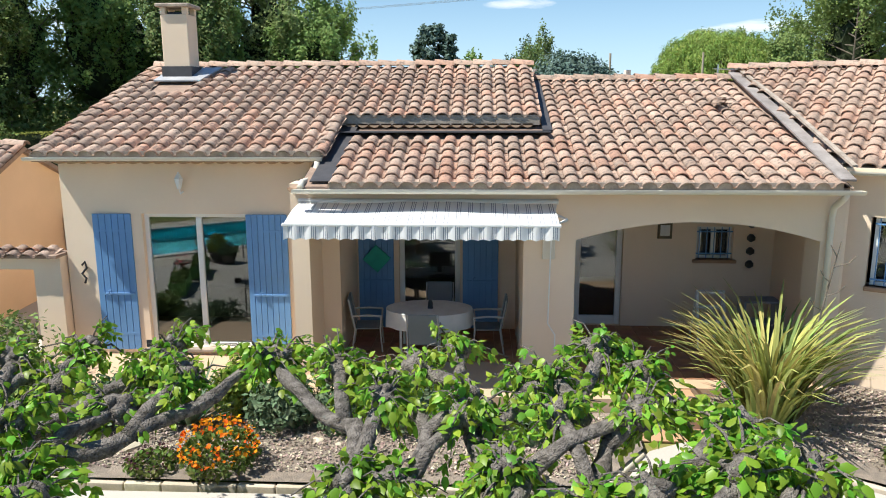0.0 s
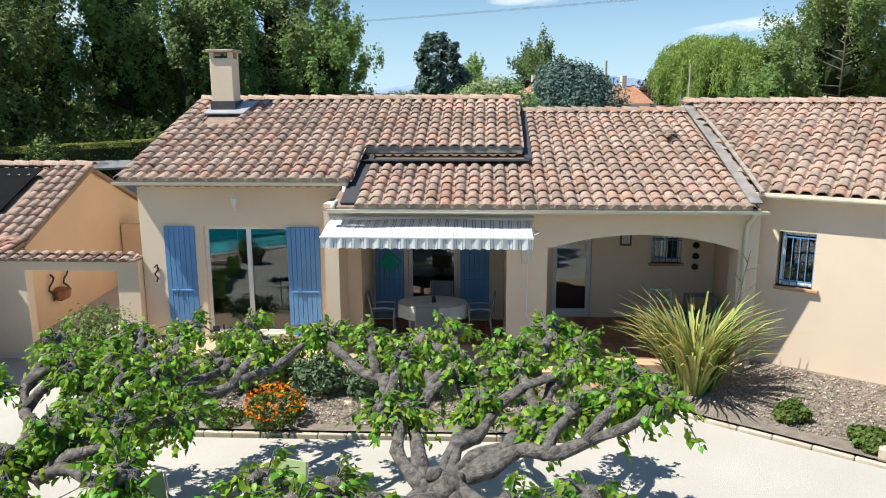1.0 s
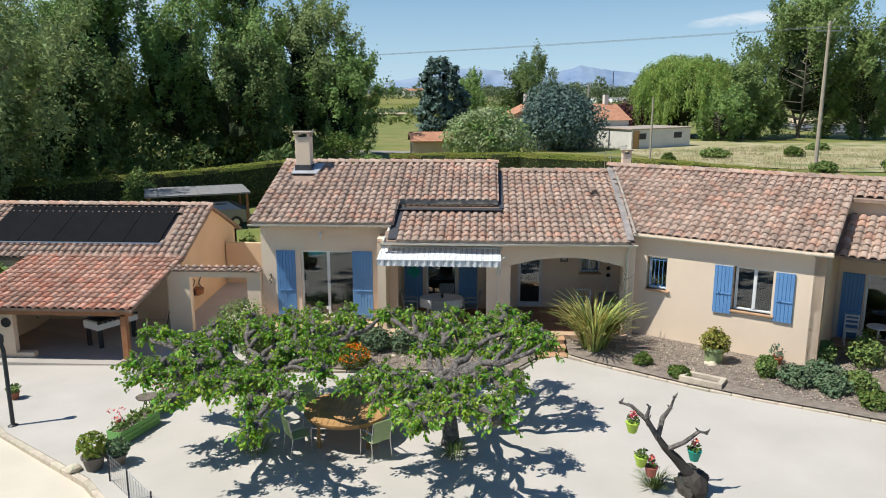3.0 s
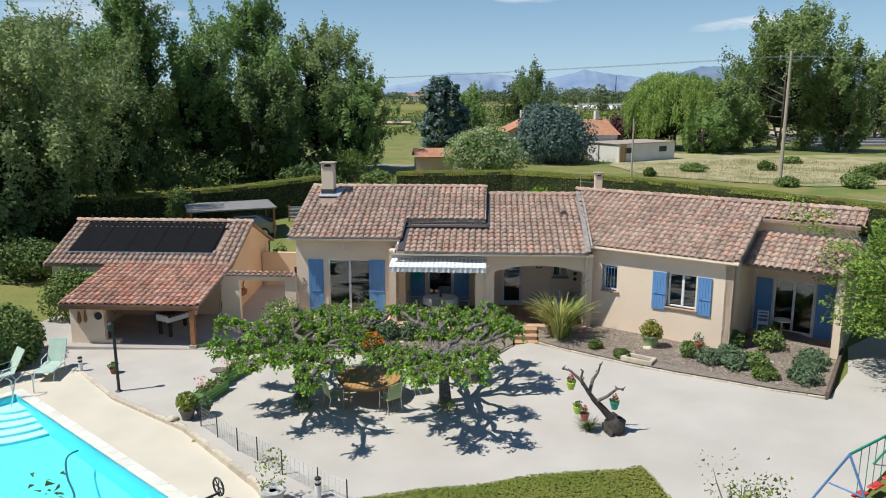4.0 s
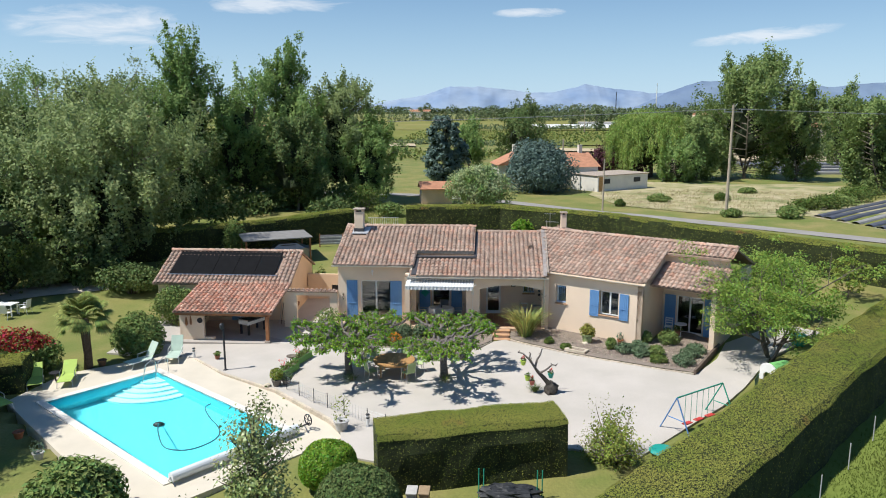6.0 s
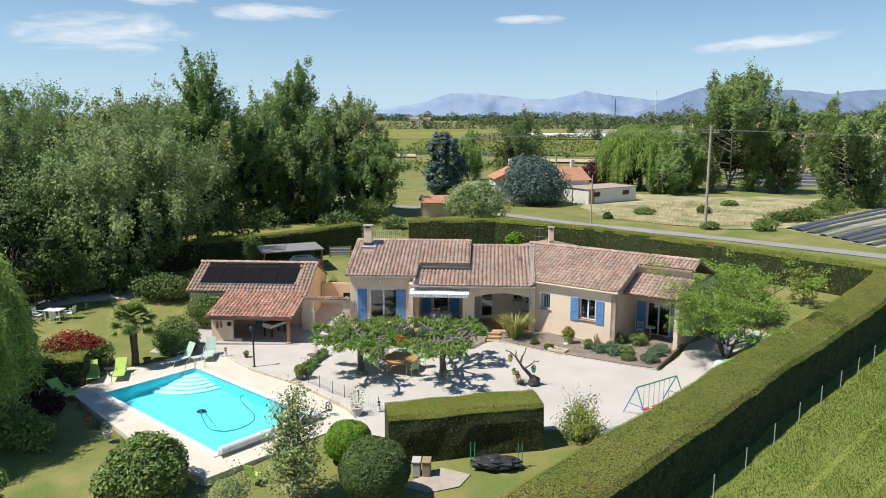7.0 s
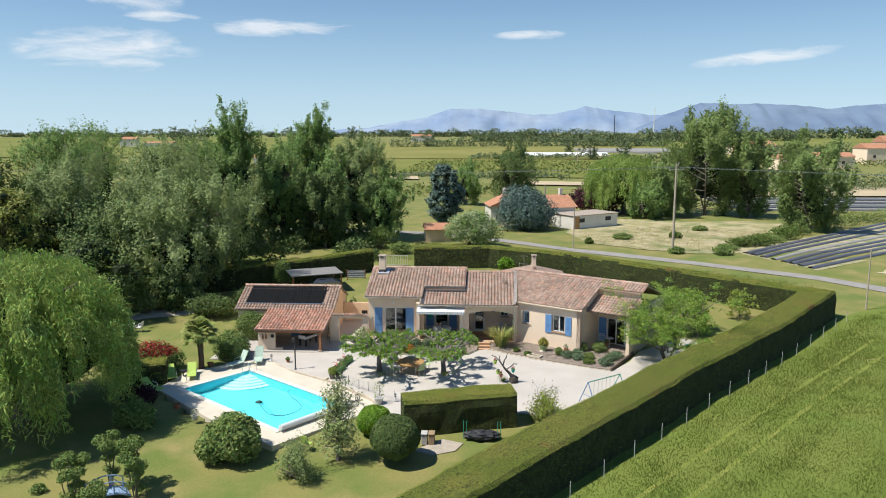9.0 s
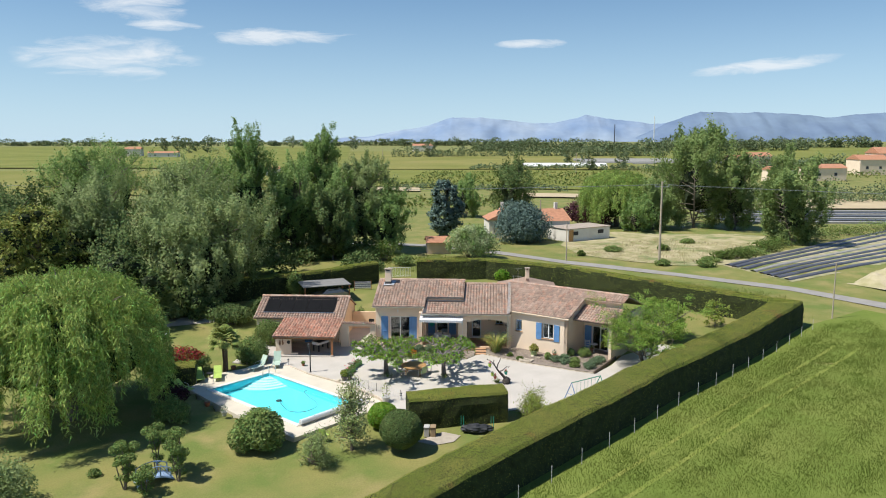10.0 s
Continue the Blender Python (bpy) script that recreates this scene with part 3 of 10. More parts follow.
def roof_slab(name, pts, th, parent, label=""):
    """A roof plane from 3D corner points, with its thickness below."""
    bm = B()
    hi = [bm.verts.new(p) for p in pts]
    lo = [bm.verts.new((p[0], p[1], p[2] - th)) for p in pts]
    bm.faces.new(hi)
    bm.faces.new(list(reversed(lo)))
    n = len(pts)
    for i in range(n):
        bm.faces.new((lo[i], lo[(i + 1) % n], hi[(i + 1) % n], hi[i]))
    bmesh.ops.recalc_face_normals(bm, faces=bm.faces)
    return part(name, bm, UNDER, parent, label)


TILE_ME = tile_mesh("tile", TILE)
TILE_RED = tile_mesh("red_tile", TILE_R)

# ---- the house ----
FLOOR = 0.62
TERR_T = mat("terracotta_tile", (0.42, 0.2, 0.12), 0.7, 0.2, 4, 40, 0.1, rnd=0.15)
RY = 5.72                       # ridge of the main roof
UZ0, UY0, US = 3.92, 0.98, 0.318   # upper roof: eave height, eave line, slope
STEP_Y = 2.62                   # front lip of the raised roof
LZ0, LY0, LS = 3.55, 0.12, 0.28   # lower roof
house = thing("house", "single-storey Provencal house, cream render, blue shutters, clay-tiled roofs", "house")


def up(y):
    return UZ0 + US * (y - UY0)


def low(y):
    return LZ0 + LS * (y - LY0)


WTH = math.radians(31)
WU, WN, WO = Vector((math.cos(WTH), -math.sin(WTH), 0)), Vector((math.sin(WTH), math.cos(WTH), 0)), Vector((4.15, 0.95, 0))


def wing(s, d, z=0.0):
    p = WO + WU * s + WN * d
    return (p.x, p.y, z)


def wxy(s, d):
    return wing(s, d)[:2]


WZ0, WS, WR = 3.78, 0.35, 4.3      # right wing: eave height (at d = -0.12), slope, ridge line


def wz(d):
    return WZ0 + WS * (d + 0.12)


def build_roofs():
    upper = roof_slab("roof", [(-7.8, UY0, UZ0), (-3.28, UY0, UZ0), (-3.28, STEP_Y, up(STEP_Y)), (0.12, STEP_Y, up(STEP_Y)), (0.12, RY, up(RY)), (-7.8, RY, up(RY))], 0.1, house, "clay barrel-tiled roof")
    back = roof_slab("roof", [(-7.8, RY, up(RY)), (0.12, RY, up(RY)), (0.12, 11.0, 3.85), (-7.8, 11.0, 3.85)], 0.1, house)
    lower = roof_slab("roof", [(-3.42, LY0, LZ0), (4.1, LY0, LZ0), (4.3, RY, low(RY)), (0.12, RY, low(RY)), (0.12, 3.5, low(3.5)), (-3.42, 3.5, low(3.5))], 0.09, house)
    roof_slab("roof", [(0.12, RY, low(RY)), (4.3, RY, low(RY)), (8.0, 11.0, 3.7), (0.12, 11.0, 3.7)], 0.09, house)
    w = roof_slab("roof", [wing(0.05, -0.12, WZ0), wing(5.66, -0.12, WZ0), wing(5.66, 3.05, wz(3.05)), wing(9.0, 3.05, wz(3.05)), wing(9.0, WR, wz(WR)), wing(-2.5, WR, wz(WR))], 0.1, house)
    roof_slab("roof", [wing(-2.5, WR, wz(WR)), wing(9.0, WR, wz(WR)), wing(9.0, 9.0, 3.7), wing(0.5, 9.0, 3.7)], 0.1, house)
    small = roof_slab("roof", [wing(5.56, 1.0, 3.52), wing(9.1, 1.0, 3.52), wing(9.1, 3.3, 4.38), wing(5.56, 3.3, 4.38)], 0.08, house)
    th = math.atan(US)
    lay_tiles(upper, (-7.8, UY0 - 0.06, UZ0 - 0.02), (1, 0, 0), (0, math.cos(th), math.sin(th)), 31, 15,
              lambda a, b: b * math.cos(th) + UY0 < RY - 0.15 and (a < 4.5 or UY0 + b * math.cos(th) > STEP_Y - 0.08) and not (0.45 < a < 1.35 and 3.7 < UY0 + b * math.cos(th) < 5.3), lambda a, b: True, TILE_ME, TILE_J)
    tl = math.atan(LS)
    lay_tiles(lower, (-3.3, LY0 - 0.06, LZ0 - 0.02), (1, 0, 0), (0, math.cos(tl), math.sin(tl)), 29, 17,
              lambda a, b: a > 0.3 and b * math.cos(tl) + LY0 < RY - 0.15 and (a > 3.55 or LY0 + b * math.cos(tl) < 1.9) and a < 7.32 + 0.2 * b / 5, lambda a, b: True, TILE_ME, TILE_J)
    tw = math.atan(WS)
    vv = WN * math.cos(tw) + Vector((0, 0, math.sin(tw)))
    lay_tiles(w, wing(-2.4, -0.18, WZ0 - 0.02), WU, vv, 45, 14,
              lambda a, b: b * math.cos(tw) < WR and (a - 2.4 < 5.55 or b * math.cos(tw) > 3.15) and a - 2.4 > 0.12 - 2.5 * (b * math.cos(tw)) / WR, lambda a, b: True, TILE_ME, TILE_J)
    ts = math.atan(0.374)
    lay_tiles(small, wing(5.66, 0.94, 3.5), WU, WN * math.cos(ts) + Vector((0, 0, math.sin(ts))), 13, 7, lambda a, b: b < 2.3, lambda a, b: True, TILE_ME, TILE_J)
    ridge_tiles(upper, (-7.8, RY, up(RY) + 0.02), (0.12, RY, up(RY) + 0.02), TILE)
    ridge_tiles(lower, (0.2, RY, low(RY) + 0.02), (4.3, RY, low(RY) + 0.02), TILE)
    ridge_tiles(w, wing(-2.5, WR, wz(WR) + 0.02), wing(9.0, WR, wz(WR) + 0.02), TILE)


build_roofs()


def build_walls():
    bm = B()
    # left wing front with its window
    wall(bm, (-7.6, 1.35), (-3.4, 1.35), 0.1, 3.86, 0.28, [(1.29, 3.08, 0.74, 2.97)])
    part("wall", bm, RENDER, house)
    bm = B()
    wall(bm, (-7.6, 10.8), (-7.6, 1.36), 0.1, 3.8, 0.28)
    part("wall", bm, RENDER, house)
    bm = B()
    wall(bm, (-3.4, 1.35), (-3.4, 2.9), 0.1, 3.7, -0.28)
    part("wall", bm, RENDER, house)
    # recess back wall with patio door
    bm = B()
    wall(bm, (-3.4, 2.9), (-0.25, 2.9), 0.1, 4.3, 0.25, [(1.05, 2.15, 0.64, 2.75)])
    part("wall", bm, RENDER, house)
    bm = B()
    wall(bm, (-0.25, 3.2), (4.4, 3.2), 0.1, 4.4, 0.25, [(1.1, 1.95, 0.64, 2.75), (3.25, 3.9, 1.9, 2.5)])
    part("wall", bm, RENDER, house)
    # pier between the recess and the porch
    bm = B()
    box(bm, -0.25, 0.5, 0.5, 3.2, 0.1, 3.5)
    part("pier", bm, RENDER, house)
    # lintel beam over the recess, and the porch arch
    bm = B()
    box(bm, -3.4, -0.25, 0.5, 0.75, 2.95, 3.5)
    part("lintel", bm, RENDER, house)
    bm = B()
    box(bm, -3.66, -3.4, 0.5, 1.34, 0.1, 3.55)
    part("pier", bm, RENDER, house)
    bm = B()
    n = 16
    lo = []
    for i in range(n + 1):
        t = i / n
        lo.append((0.5 + 3.45 * t, 2.74 + 0.27 * (1 - (2 * t - 1) ** 2)))
    f = [[bm.verts.new((x, y, z)) for x, z in lo] for y in (0.5, 0.78)]
    h = [[bm.verts.new((x, y, 3.52)) for x, z in lo] for y in (0.5, 0.78)]
    for i in range(n):
        bm.faces.new((f[0][i], f[0][i + 1], h[0][i + 1], h[0][i]))
        bm.faces.new((f[1][i + 1], f[1][i], h[1][i], h[1][i + 1]))
        bm.faces.new((f[0][i + 1], f[0][i], f[1][i], f[1][i + 1]))
    part("arch", bm, RENDER, house)
    part("pier", box(B(), 3.95, 4.3, 0.502, 1.0, 0.1, 3.5), RENDER, house)
    # right wing
    bm = B()
    wall(bm, wxy(-0.05, 0), wxy(5.54, 0), 0.1, 3.72, 0.28, [(0.68, 1.3, 2.07, 3.08), (3.22, 4.3, 1.8, 3.1)])
    part("wall", bm, RENDER, house)
    bm = B()
    wall(bm, wxy(5.54, 0), wxy(5.54, 3.3), 0.1, 3.8, 0.28)
    part("wall", bm, RENDER, house)
    bm = B()
    wall(bm, wxy(5.54, 3.3), wxy(8.9, 3.3), 0.1, 4.85, 0.25, [(0.75, 2.2, 0.5, 2.6)])
    part("wall", bm, RENDER, house)
    bm = B()
    wall(bm, wxy(8.9, 1.2), wxy(8.9, 8.8), 0.1, 3.7, 0.25)
    part("wall", bm, RENDER, house)
    # porch side wall and the back of the house
    bm = B()
    wall(bm, (4.0, 0.5), (4.4, 3.45), 0.1, 3.5, -0.25)
    part("wall", bm, RENDER, house)
    bm = B()
    wall(bm, (7.5, 10.7), (-7.6, 10.7), 0.1, 3.75, 0.25)
    part("wall", bm, RENDER, house)
    bm = B()
    prism(bm, [(-7.7, -0.25), (1.0, -0.25), (1.0, 0.2), (4.1, 0.2), (4.6, 3.5), (-7.3, 3.5)], -0.1, FLOOR)
    terr = tagged(link("terrace_floor", bm, mat("peach_screed", (0.6, 0.42, 0.28), 0.85, 0.12, 1.5, 50, 0.15)), "peach-coloured terrace floor with terracotta tiles in its recesses", "terrace", kind="structure")
    tile = None
    for x0, x1, y0, y1 in ((-3.3, 0.25, 1.15, 2.9), (0.7, 4.0, 0.55, 3.2)):
        nx, ny = round((x1 - x0) / 0.3), round((y1 - y0) / 0.3)
        for i in range(nx):
            for j in range(ny):
                if tile is None:
                    tile = part("floor_tile", box(B(), -0.144, 0.144, -0.144, 0.144, 0, 0.016, bevel=0.004), TERR_T, terr)
                    ob = tile
                else:
                    ob = new("floor_tile", tile.data)
                    ob.parent = terr
                ob.location = (x0 + (i + 0.5) * (x1 - x0) / nx, y0 + (j + 0.5) * (y1 - y0) / ny, FLOOR + 0.001)
    # gable triangles
    bm = B()
    pts = [(-7.6, 1.36, 3.7), (-7.6, 10.7, 3.7), (-7.6, RY, up(RY) - 0.1)]
    a = [bm.verts.new(p) for p in pts]
    b = [bm.verts.new((p[0] + 0.28, p[1], p[2])) for p in pts]
    bm.faces.new(a), bm.faces.new(list(reversed(b)))
    for i in range(3):
        bm.faces.new((a[i], b[i], b[(i + 1) % 3], a[(i + 1) % 3]))
    bmesh.ops.recalc_face_normals(bm, faces=bm.faces)
    part("gable", bm, RENDER, house)


build_walls()
bm = B()
sa = [bm.verts.new(wing(s_, d_, z_)) for s_, d_, z_ in ((0.02, -0.2, WZ0 - 0.1), (5.7, -0.2, WZ0 - 0.1), (5.7, 0.05, WZ0 - 0.1), (0.02, 0.05, WZ0 - 0.1))]
sb = [bm.verts.new(wing(s_, d_, z_)) for s_, d_, z_ in ((0.02, -0.2, WZ0 - 0.0), (5.7, -0.2, WZ0 - 0.0), (5.7, 0.05, WZ0 + 0.03), (0.02, 0.05, WZ0 + 0.03))]
bm.faces.new(list(reversed(sa))), bm.faces.new(sb)
for i in range(4):
    bm.faces.new((sa[i], sa[(i + 1) % 4], sb[(i + 1) % 4], sb[i]))
bmesh.ops.recalc_face_normals(bm, faces=bm.faces)
part("soffit", bm, RENDER, house)
# end wall of the wing under the stepped roof edge
bm = B()
ea = [bm.verts.new(wing(5.54, d_, z_)) for d_, z_ in ((0.0, 3.6), (3.3, 3.6), (3.3, wz(3.3) - 0.09), (0.0, wz(0.0) - 0.09))]
eb = [bm.verts.new(wing(5.3, d_, z_)) for d_, z_ in ((0.0, 3.6), (3.3, 3.6), (3.3, wz(3.3) - 0.09), (0.0, wz(0.0) - 0.09))]
bm.faces.new(ea), bm.faces.new(list(reversed(eb)))
for i in range(4):
    bm.faces.new((ea[i], eb[i], eb[(i + 1) % 4], ea[(i + 1) % 4]))
bmesh.ops.recalc_face_normals(bm, faces=bm.faces)
part("gable", bm, RENDER, house)


# ---- house details ----
def glass_mat():
    """Clear double glazing: a mirror by Fresnel over a clear, slightly grey pane."""
    m = bpy.data.materials.new("window_glass")
    m.use_nodes = True
    nt = m.node_tree
    nt.nodes.remove(nt.nodes["Principled BSDF"])
    gl = nt.nodes.new("ShaderNodeBsdfGlossy")
    gl.inputs["Roughness"].default_value = 0.0
    gl.inputs["Color"].default_value = (0.95, 0.97, 1, 1)
    tr = nt.nodes.new("ShaderNodeBsdfTransparent")
    tr.inputs["Color"].default_value = (0.72, 0.77, 0.77, 1)
    fr = nt.nodes.new("ShaderNodeFresnel")
    fr.inputs["IOR"].default_value = 1.8
    mx = nt.nodes.new("ShaderNodeMixShader")
    nt.links.new(fr.outputs[0], mx.inputs[0])
    nt.links.new(tr.outputs[0], mx.inputs[1])
    nt.links.new(gl.outputs[0], mx.inputs[2])
    nt.links.new(mx.outputs[0], nt.nodes["Material Output"].inputs["Surface"])
    return m


GLASS = glass_mat()
# near-black colour stands for the shade of unlit rooms
ROOM_SHADE = mat("room_shade", (0.045, 0.038, 0.032), 0.9, 0.2, 2, 20, 0.1)


def at(parent_m, ob):
    ob.matrix_local = parent_m
    return ob


def mwall(x, y, z, ang=0.0):
    """Local axes on a wall: x along it, y into it, z up."""
    return pose(x, y, z, 0, 0, ang)


def wpose(s, d, z):
    p = wing(s, d, z)
    return pose(p[0], p[1], p[2], 0, 0, -31.0)


def window(parent, m, w, h, panes=2, depth=0.1, fr=0.07, name="window", bars=False, door=False):
    bm = B()
    for a in ((0, fr, 0, h), (w - fr, w, 0, h), (fr, w - fr, 0, fr * (0.8 if not door else 1.6)), (fr, w - fr, h - fr, h)):
        box(bm, a[0], a[1], 0, 0.07, a[2], a[3], bevel=0.006)
    win = at(m, part(name, bm, WHITE, parent, "white-framed glazing"))
    pw = (w - 2 * fr) / panes
    for i in range(panes):
        if i:
            bm = B()
            box(bm, fr + i * pw - 0.045, fr + i * pw + 0.045, -0.01, 0.06, fr, h - fr, bevel=0.006)
            part("mullion", bm, WHITE, win)
        bm = B()
        box(bm, fr + i * pw + 0.045 * (i > 0), fr + (i + 1) * pw - 0.045 * (i < panes - 1), 0.025, 0.033, fr, h - fr)
        pane = part("pane", bm, GLASS, win)
        pane.visible_shadow = False
    if bars:
        for i in range(5):
            bm = B()
            xx = w * (i + 0.5) / 5
            tube(bm, [(xx, -0.05, 0.02), (xx, -0.05, h - 0.02)], 0.009, 6)
            part("bar", bm, BLUE, win)
        for zz in (0.1, h - 0.1):
            bm = B()
            box(bm, 0, w, -0.056, -0.044, zz - 0.012, zz + 0.012)
            part("bar", bm, BLUE, win)
    return win


def shutter(parent, m, w, h, flip=False):
    """A plank shutter with two ledges and its strap hinges."""
    sh = at(m, part("shutter", box(B(), 0.002, w - 0.002, 0.02, 0.04, 0.01, h - 0.01), BLUE, parent, "blue painted plank shutter, folded open against the wall"))
    n = max(4, round(w / 0.1))
    for i in range(n):
        bm = B()
        box(bm, w * i / n + 0.004, w * (i + 1) / n - 0.004, 0, 0.022, 0, h, bevel=0.004)
        part("plank", bm, BLUE, sh)
    for zz in (h * 0.12, h * 0.88):
        bm = B()
        box(bm, 0.01, w - 0.01, -0.004, 0.002, zz - 0.02, zz + 0.02)
        part("hinge_strap", bm, BLUE, sh)
    bm = B()
    zz = h * 0.42
    box(bm, w * 0.12, w * 0.95, -0.022, -0.003, zz - 0.018, zz + 0.018, bevel=0.004)
    tube(bm, [(w * 0.3, -0.03, zz), (w * 0.3, -0.05, zz + 0.06), (w * 0.36, -0.03, zz + 0.07)], 0.01, 6)
    part("latch", bm, METAL if False else BLUE, sh)
    return sh


def sill(parent, m, w, material=None):
    bm = B()
    box(bm, -0.06, w + 0.06, -0.08, 0.2, -0.06, 0.0, bevel=0.012)
    return at(m, part("window_sill", bm, material or TERR, parent))


def openings():
    window(house, mwall(-6.31, 1.44, 0.74), 1.79, 2.23, 2)
    sill(house, mwall(-6.31, 1.35, 0.735), 1.79, MORTAR)
    shutter(house, mwall(-7.1, 1.29, 0.7, 3), 0.62, 2.27)
    shutter(house, mwall(-4.6, 1.28, 0.7, 1), 0.66, 2.27)
    window(house, mwall(-2.35, 3.0, 0.64), 1.1, 2.11, 1, door=True, fr=0.09, name="patio_door")
    shutter(house, mwall(-3.08, 2.84, 0.66), 0.64, 2.1)
    shutter(house, mwall(-1.2, 2.84, 0.66), 0.64, 2.1)
    window(house, mwall(0.85, 3.28, 0.64), 0.85, 2.11, 1, door=True, fr=0.1, name="door")
    window(house, mwall(3.0, 3.3, 1.9), 0.65, 0.6, 2, bars=True)
    sill(house, mwall(3.0, 3.2, 1.9), 0.65)
    window(house, wpose(0.68, 0.1, 2.07), 0.62, 1.01, 1, bars=True)
    sill(house, wpose(0.68, 0.0, 2.07), 0.62)
    window(house, wpose(3.22, 0.12, 1.8), 1.08, 1.3, 2)
    sill(house, wpose(3.22, 0.0, 1.8), 1.08)
    shutter(house, wpose(2.66, -0.06, 1.66), 0.52, 1.42)
    shutter(house, wpose(4.32, -0.06, 1.66), 0.5, 1.42)
    window(house, wpose(6.29, 3.4, 0.5), 1.45, 2.1, 2, door=True, name="patio_door")
    shutter(house, wpose(5.66, 3.24, 0.52), 0.6, 2.08)
    shutter(house, wpose(7.8, 3.24, 0.52), 0.6, 2.08)
    # rooms behind the glass: shells with their shade put into the colour
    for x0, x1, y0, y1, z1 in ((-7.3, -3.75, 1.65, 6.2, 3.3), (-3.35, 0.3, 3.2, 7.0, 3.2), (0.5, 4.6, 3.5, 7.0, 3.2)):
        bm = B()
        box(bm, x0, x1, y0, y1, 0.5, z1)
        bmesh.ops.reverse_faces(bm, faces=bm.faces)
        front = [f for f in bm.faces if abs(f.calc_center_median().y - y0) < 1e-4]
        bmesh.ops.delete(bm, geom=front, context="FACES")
        part("room_shell", bm, ROOM_SHADE, house)
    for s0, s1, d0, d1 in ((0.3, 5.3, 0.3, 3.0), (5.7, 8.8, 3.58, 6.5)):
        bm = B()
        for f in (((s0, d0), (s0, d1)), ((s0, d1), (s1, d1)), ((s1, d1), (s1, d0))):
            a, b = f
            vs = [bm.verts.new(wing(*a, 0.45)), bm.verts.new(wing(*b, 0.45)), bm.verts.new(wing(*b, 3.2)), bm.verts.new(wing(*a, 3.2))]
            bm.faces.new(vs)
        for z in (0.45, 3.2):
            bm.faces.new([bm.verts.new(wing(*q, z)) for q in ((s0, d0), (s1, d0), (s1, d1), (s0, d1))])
        part("room_shell", bm, ROOM_SHADE, house)


openings()


def gutter(path, r=0.06):
    bm = B()
    path = [Vector(p) for p in path]
    seg = 8
    for a, b in zip(path, path[1:]):
        d = (b - a).normalized()
        s = d.cross(Vector((0, 0, 1))).normalized()
        for rr in (r, r - 0.008):
            ring = [[bm.verts.new(p + s * rr * math.cos(t) + Vector((0, 0, rr * math.sin(t)))) for t in [math.pi + math.pi * k / seg for k in range(seg + 1)]] for p in (a, b)]
            for k in range(seg):
                bm.faces.new((ring[0][k], ring[0][k + 1], ring[1][k + 1], ring[1][k]))
        for p in (a, b):
            bm.faces.new([bm.verts.new(p + s * r * math.cos(t) + Vector((0, 0, r * math.sin(t)))) for t in [math.pi + math.pi * k / seg for k in range(seg + 1)]])
    return part("gutter", bm, CREAM, house, "cream plastic gutter")


def downpipe(path, r=0.04):
    return part("downpipe", tube(B(), path, r, 8), CREAM, house, "cream plastic downpipe", True)


gutter([(-7.86, 0.88, 3.9), (-3.26, 0.88, 3.9)])
gutter([(-3.5, 0.02, 3.52), (4.25, 0.02, 3.52)])
gutter([wing(0.0, -0.24, 3.74), wing(5.72, -0.24, 3.74)])
downpipe([(-3.32, 0.86, 3.84), (-3.34, 0.84, 3.7), (-3.38, 0.6, 3.6), (-3.4, 0.2, 3.6), (-3.4, 0.08, 3.54)], 0.045)
downpipe([wing(0.1, -0.24, 3.7), wing(0.08, -0.26, 3.62), wing(-0.02, -0.45, 3.56), wing(-0.05, -0.6, 3.56)], 0.045)
downpipe([(4.02, 0.02, 3.48), (4.02, 0.1, 3.4), (4.04, 0.38, 3.25), (4.04, 0.42, 3.1), (4.04, 0.42, 0.35)], 0.045)


def genoise(p, q, out, z, sp=0.2, rows=1):
    """A row of tile mouths bedded under an eave."""
    p, q, out = Vector(p), Vector(q), Vector(out).normalized()
    L = (q - p).length
    d = (q - p).normalized()
    n = int(L / sp)
    bm = B()
    for r in range(rows):
        for i in range(n):
            c = p + d * (i + 0.5 + 0.5 * (r % 2)) * sp + Vector((0, 0, z - 0.1 * r))
            seg = 6
            rr = sp * 0.46
            fr = [bm.verts.new(c + d * rr * math.cos(t) + Vector((0, 0, -rr * 0.75 * math.sin(t))) + out * (0.17 - 0.09 * r)) for t in [math.pi * k / seg for k in range(seg + 1)]]
            bk = [bm.verts.new(c + d * rr * math.cos(t) + Vector((0, 0, -rr * 0.75 * math.sin(t))) - out * 0.02) for t in [math.pi * k / seg for k in range(seg + 1)]]
            for k in range(seg):
                bm.faces.new((fr[k], fr[k + 1], bk[k + 1], bk[k]))
            bm.faces.new(fr)
    bmesh.ops.recalc_face_normals(bm, faces=bm.faces)
    g_ = part("tile_cornice", bm, GENO, house, "row of bedded tile mouths under the eave")
    return g_


GENO = mat("bedded_tile", (0.56, 0.37, 0.24), 0.9, 0.2, 5, 40, 0.2)
genoise((-7.6, 1.35, 0), (-3.4, 1.35, 0), (0, -1, 0), 3.84)
genoise((-3.66, 0.5, 0), (4.05, 0.5, 0), (0, -1, 0), 3.5)
genoise((-3.2, 2.76, 0), (0.05, 2.76, 0), (0, -1, 0), up(2.76) - 0.14)
bm = B()
box(bm, -3.26, 0.08, 2.76, 3.0, 4.1, up(2.76) - 0.08)
part("upstand", bm, RENDER_O, house)
bm = B()
side = [[bm.verts.new((x, y, z)) for y, z in ((2.76, low(2.76)), (5.6, low(5.6)), (5.6, up(5.6) - 0.09), (2.76, up(2.76) - 0.09))] for x in (-0.12, 0.1)]
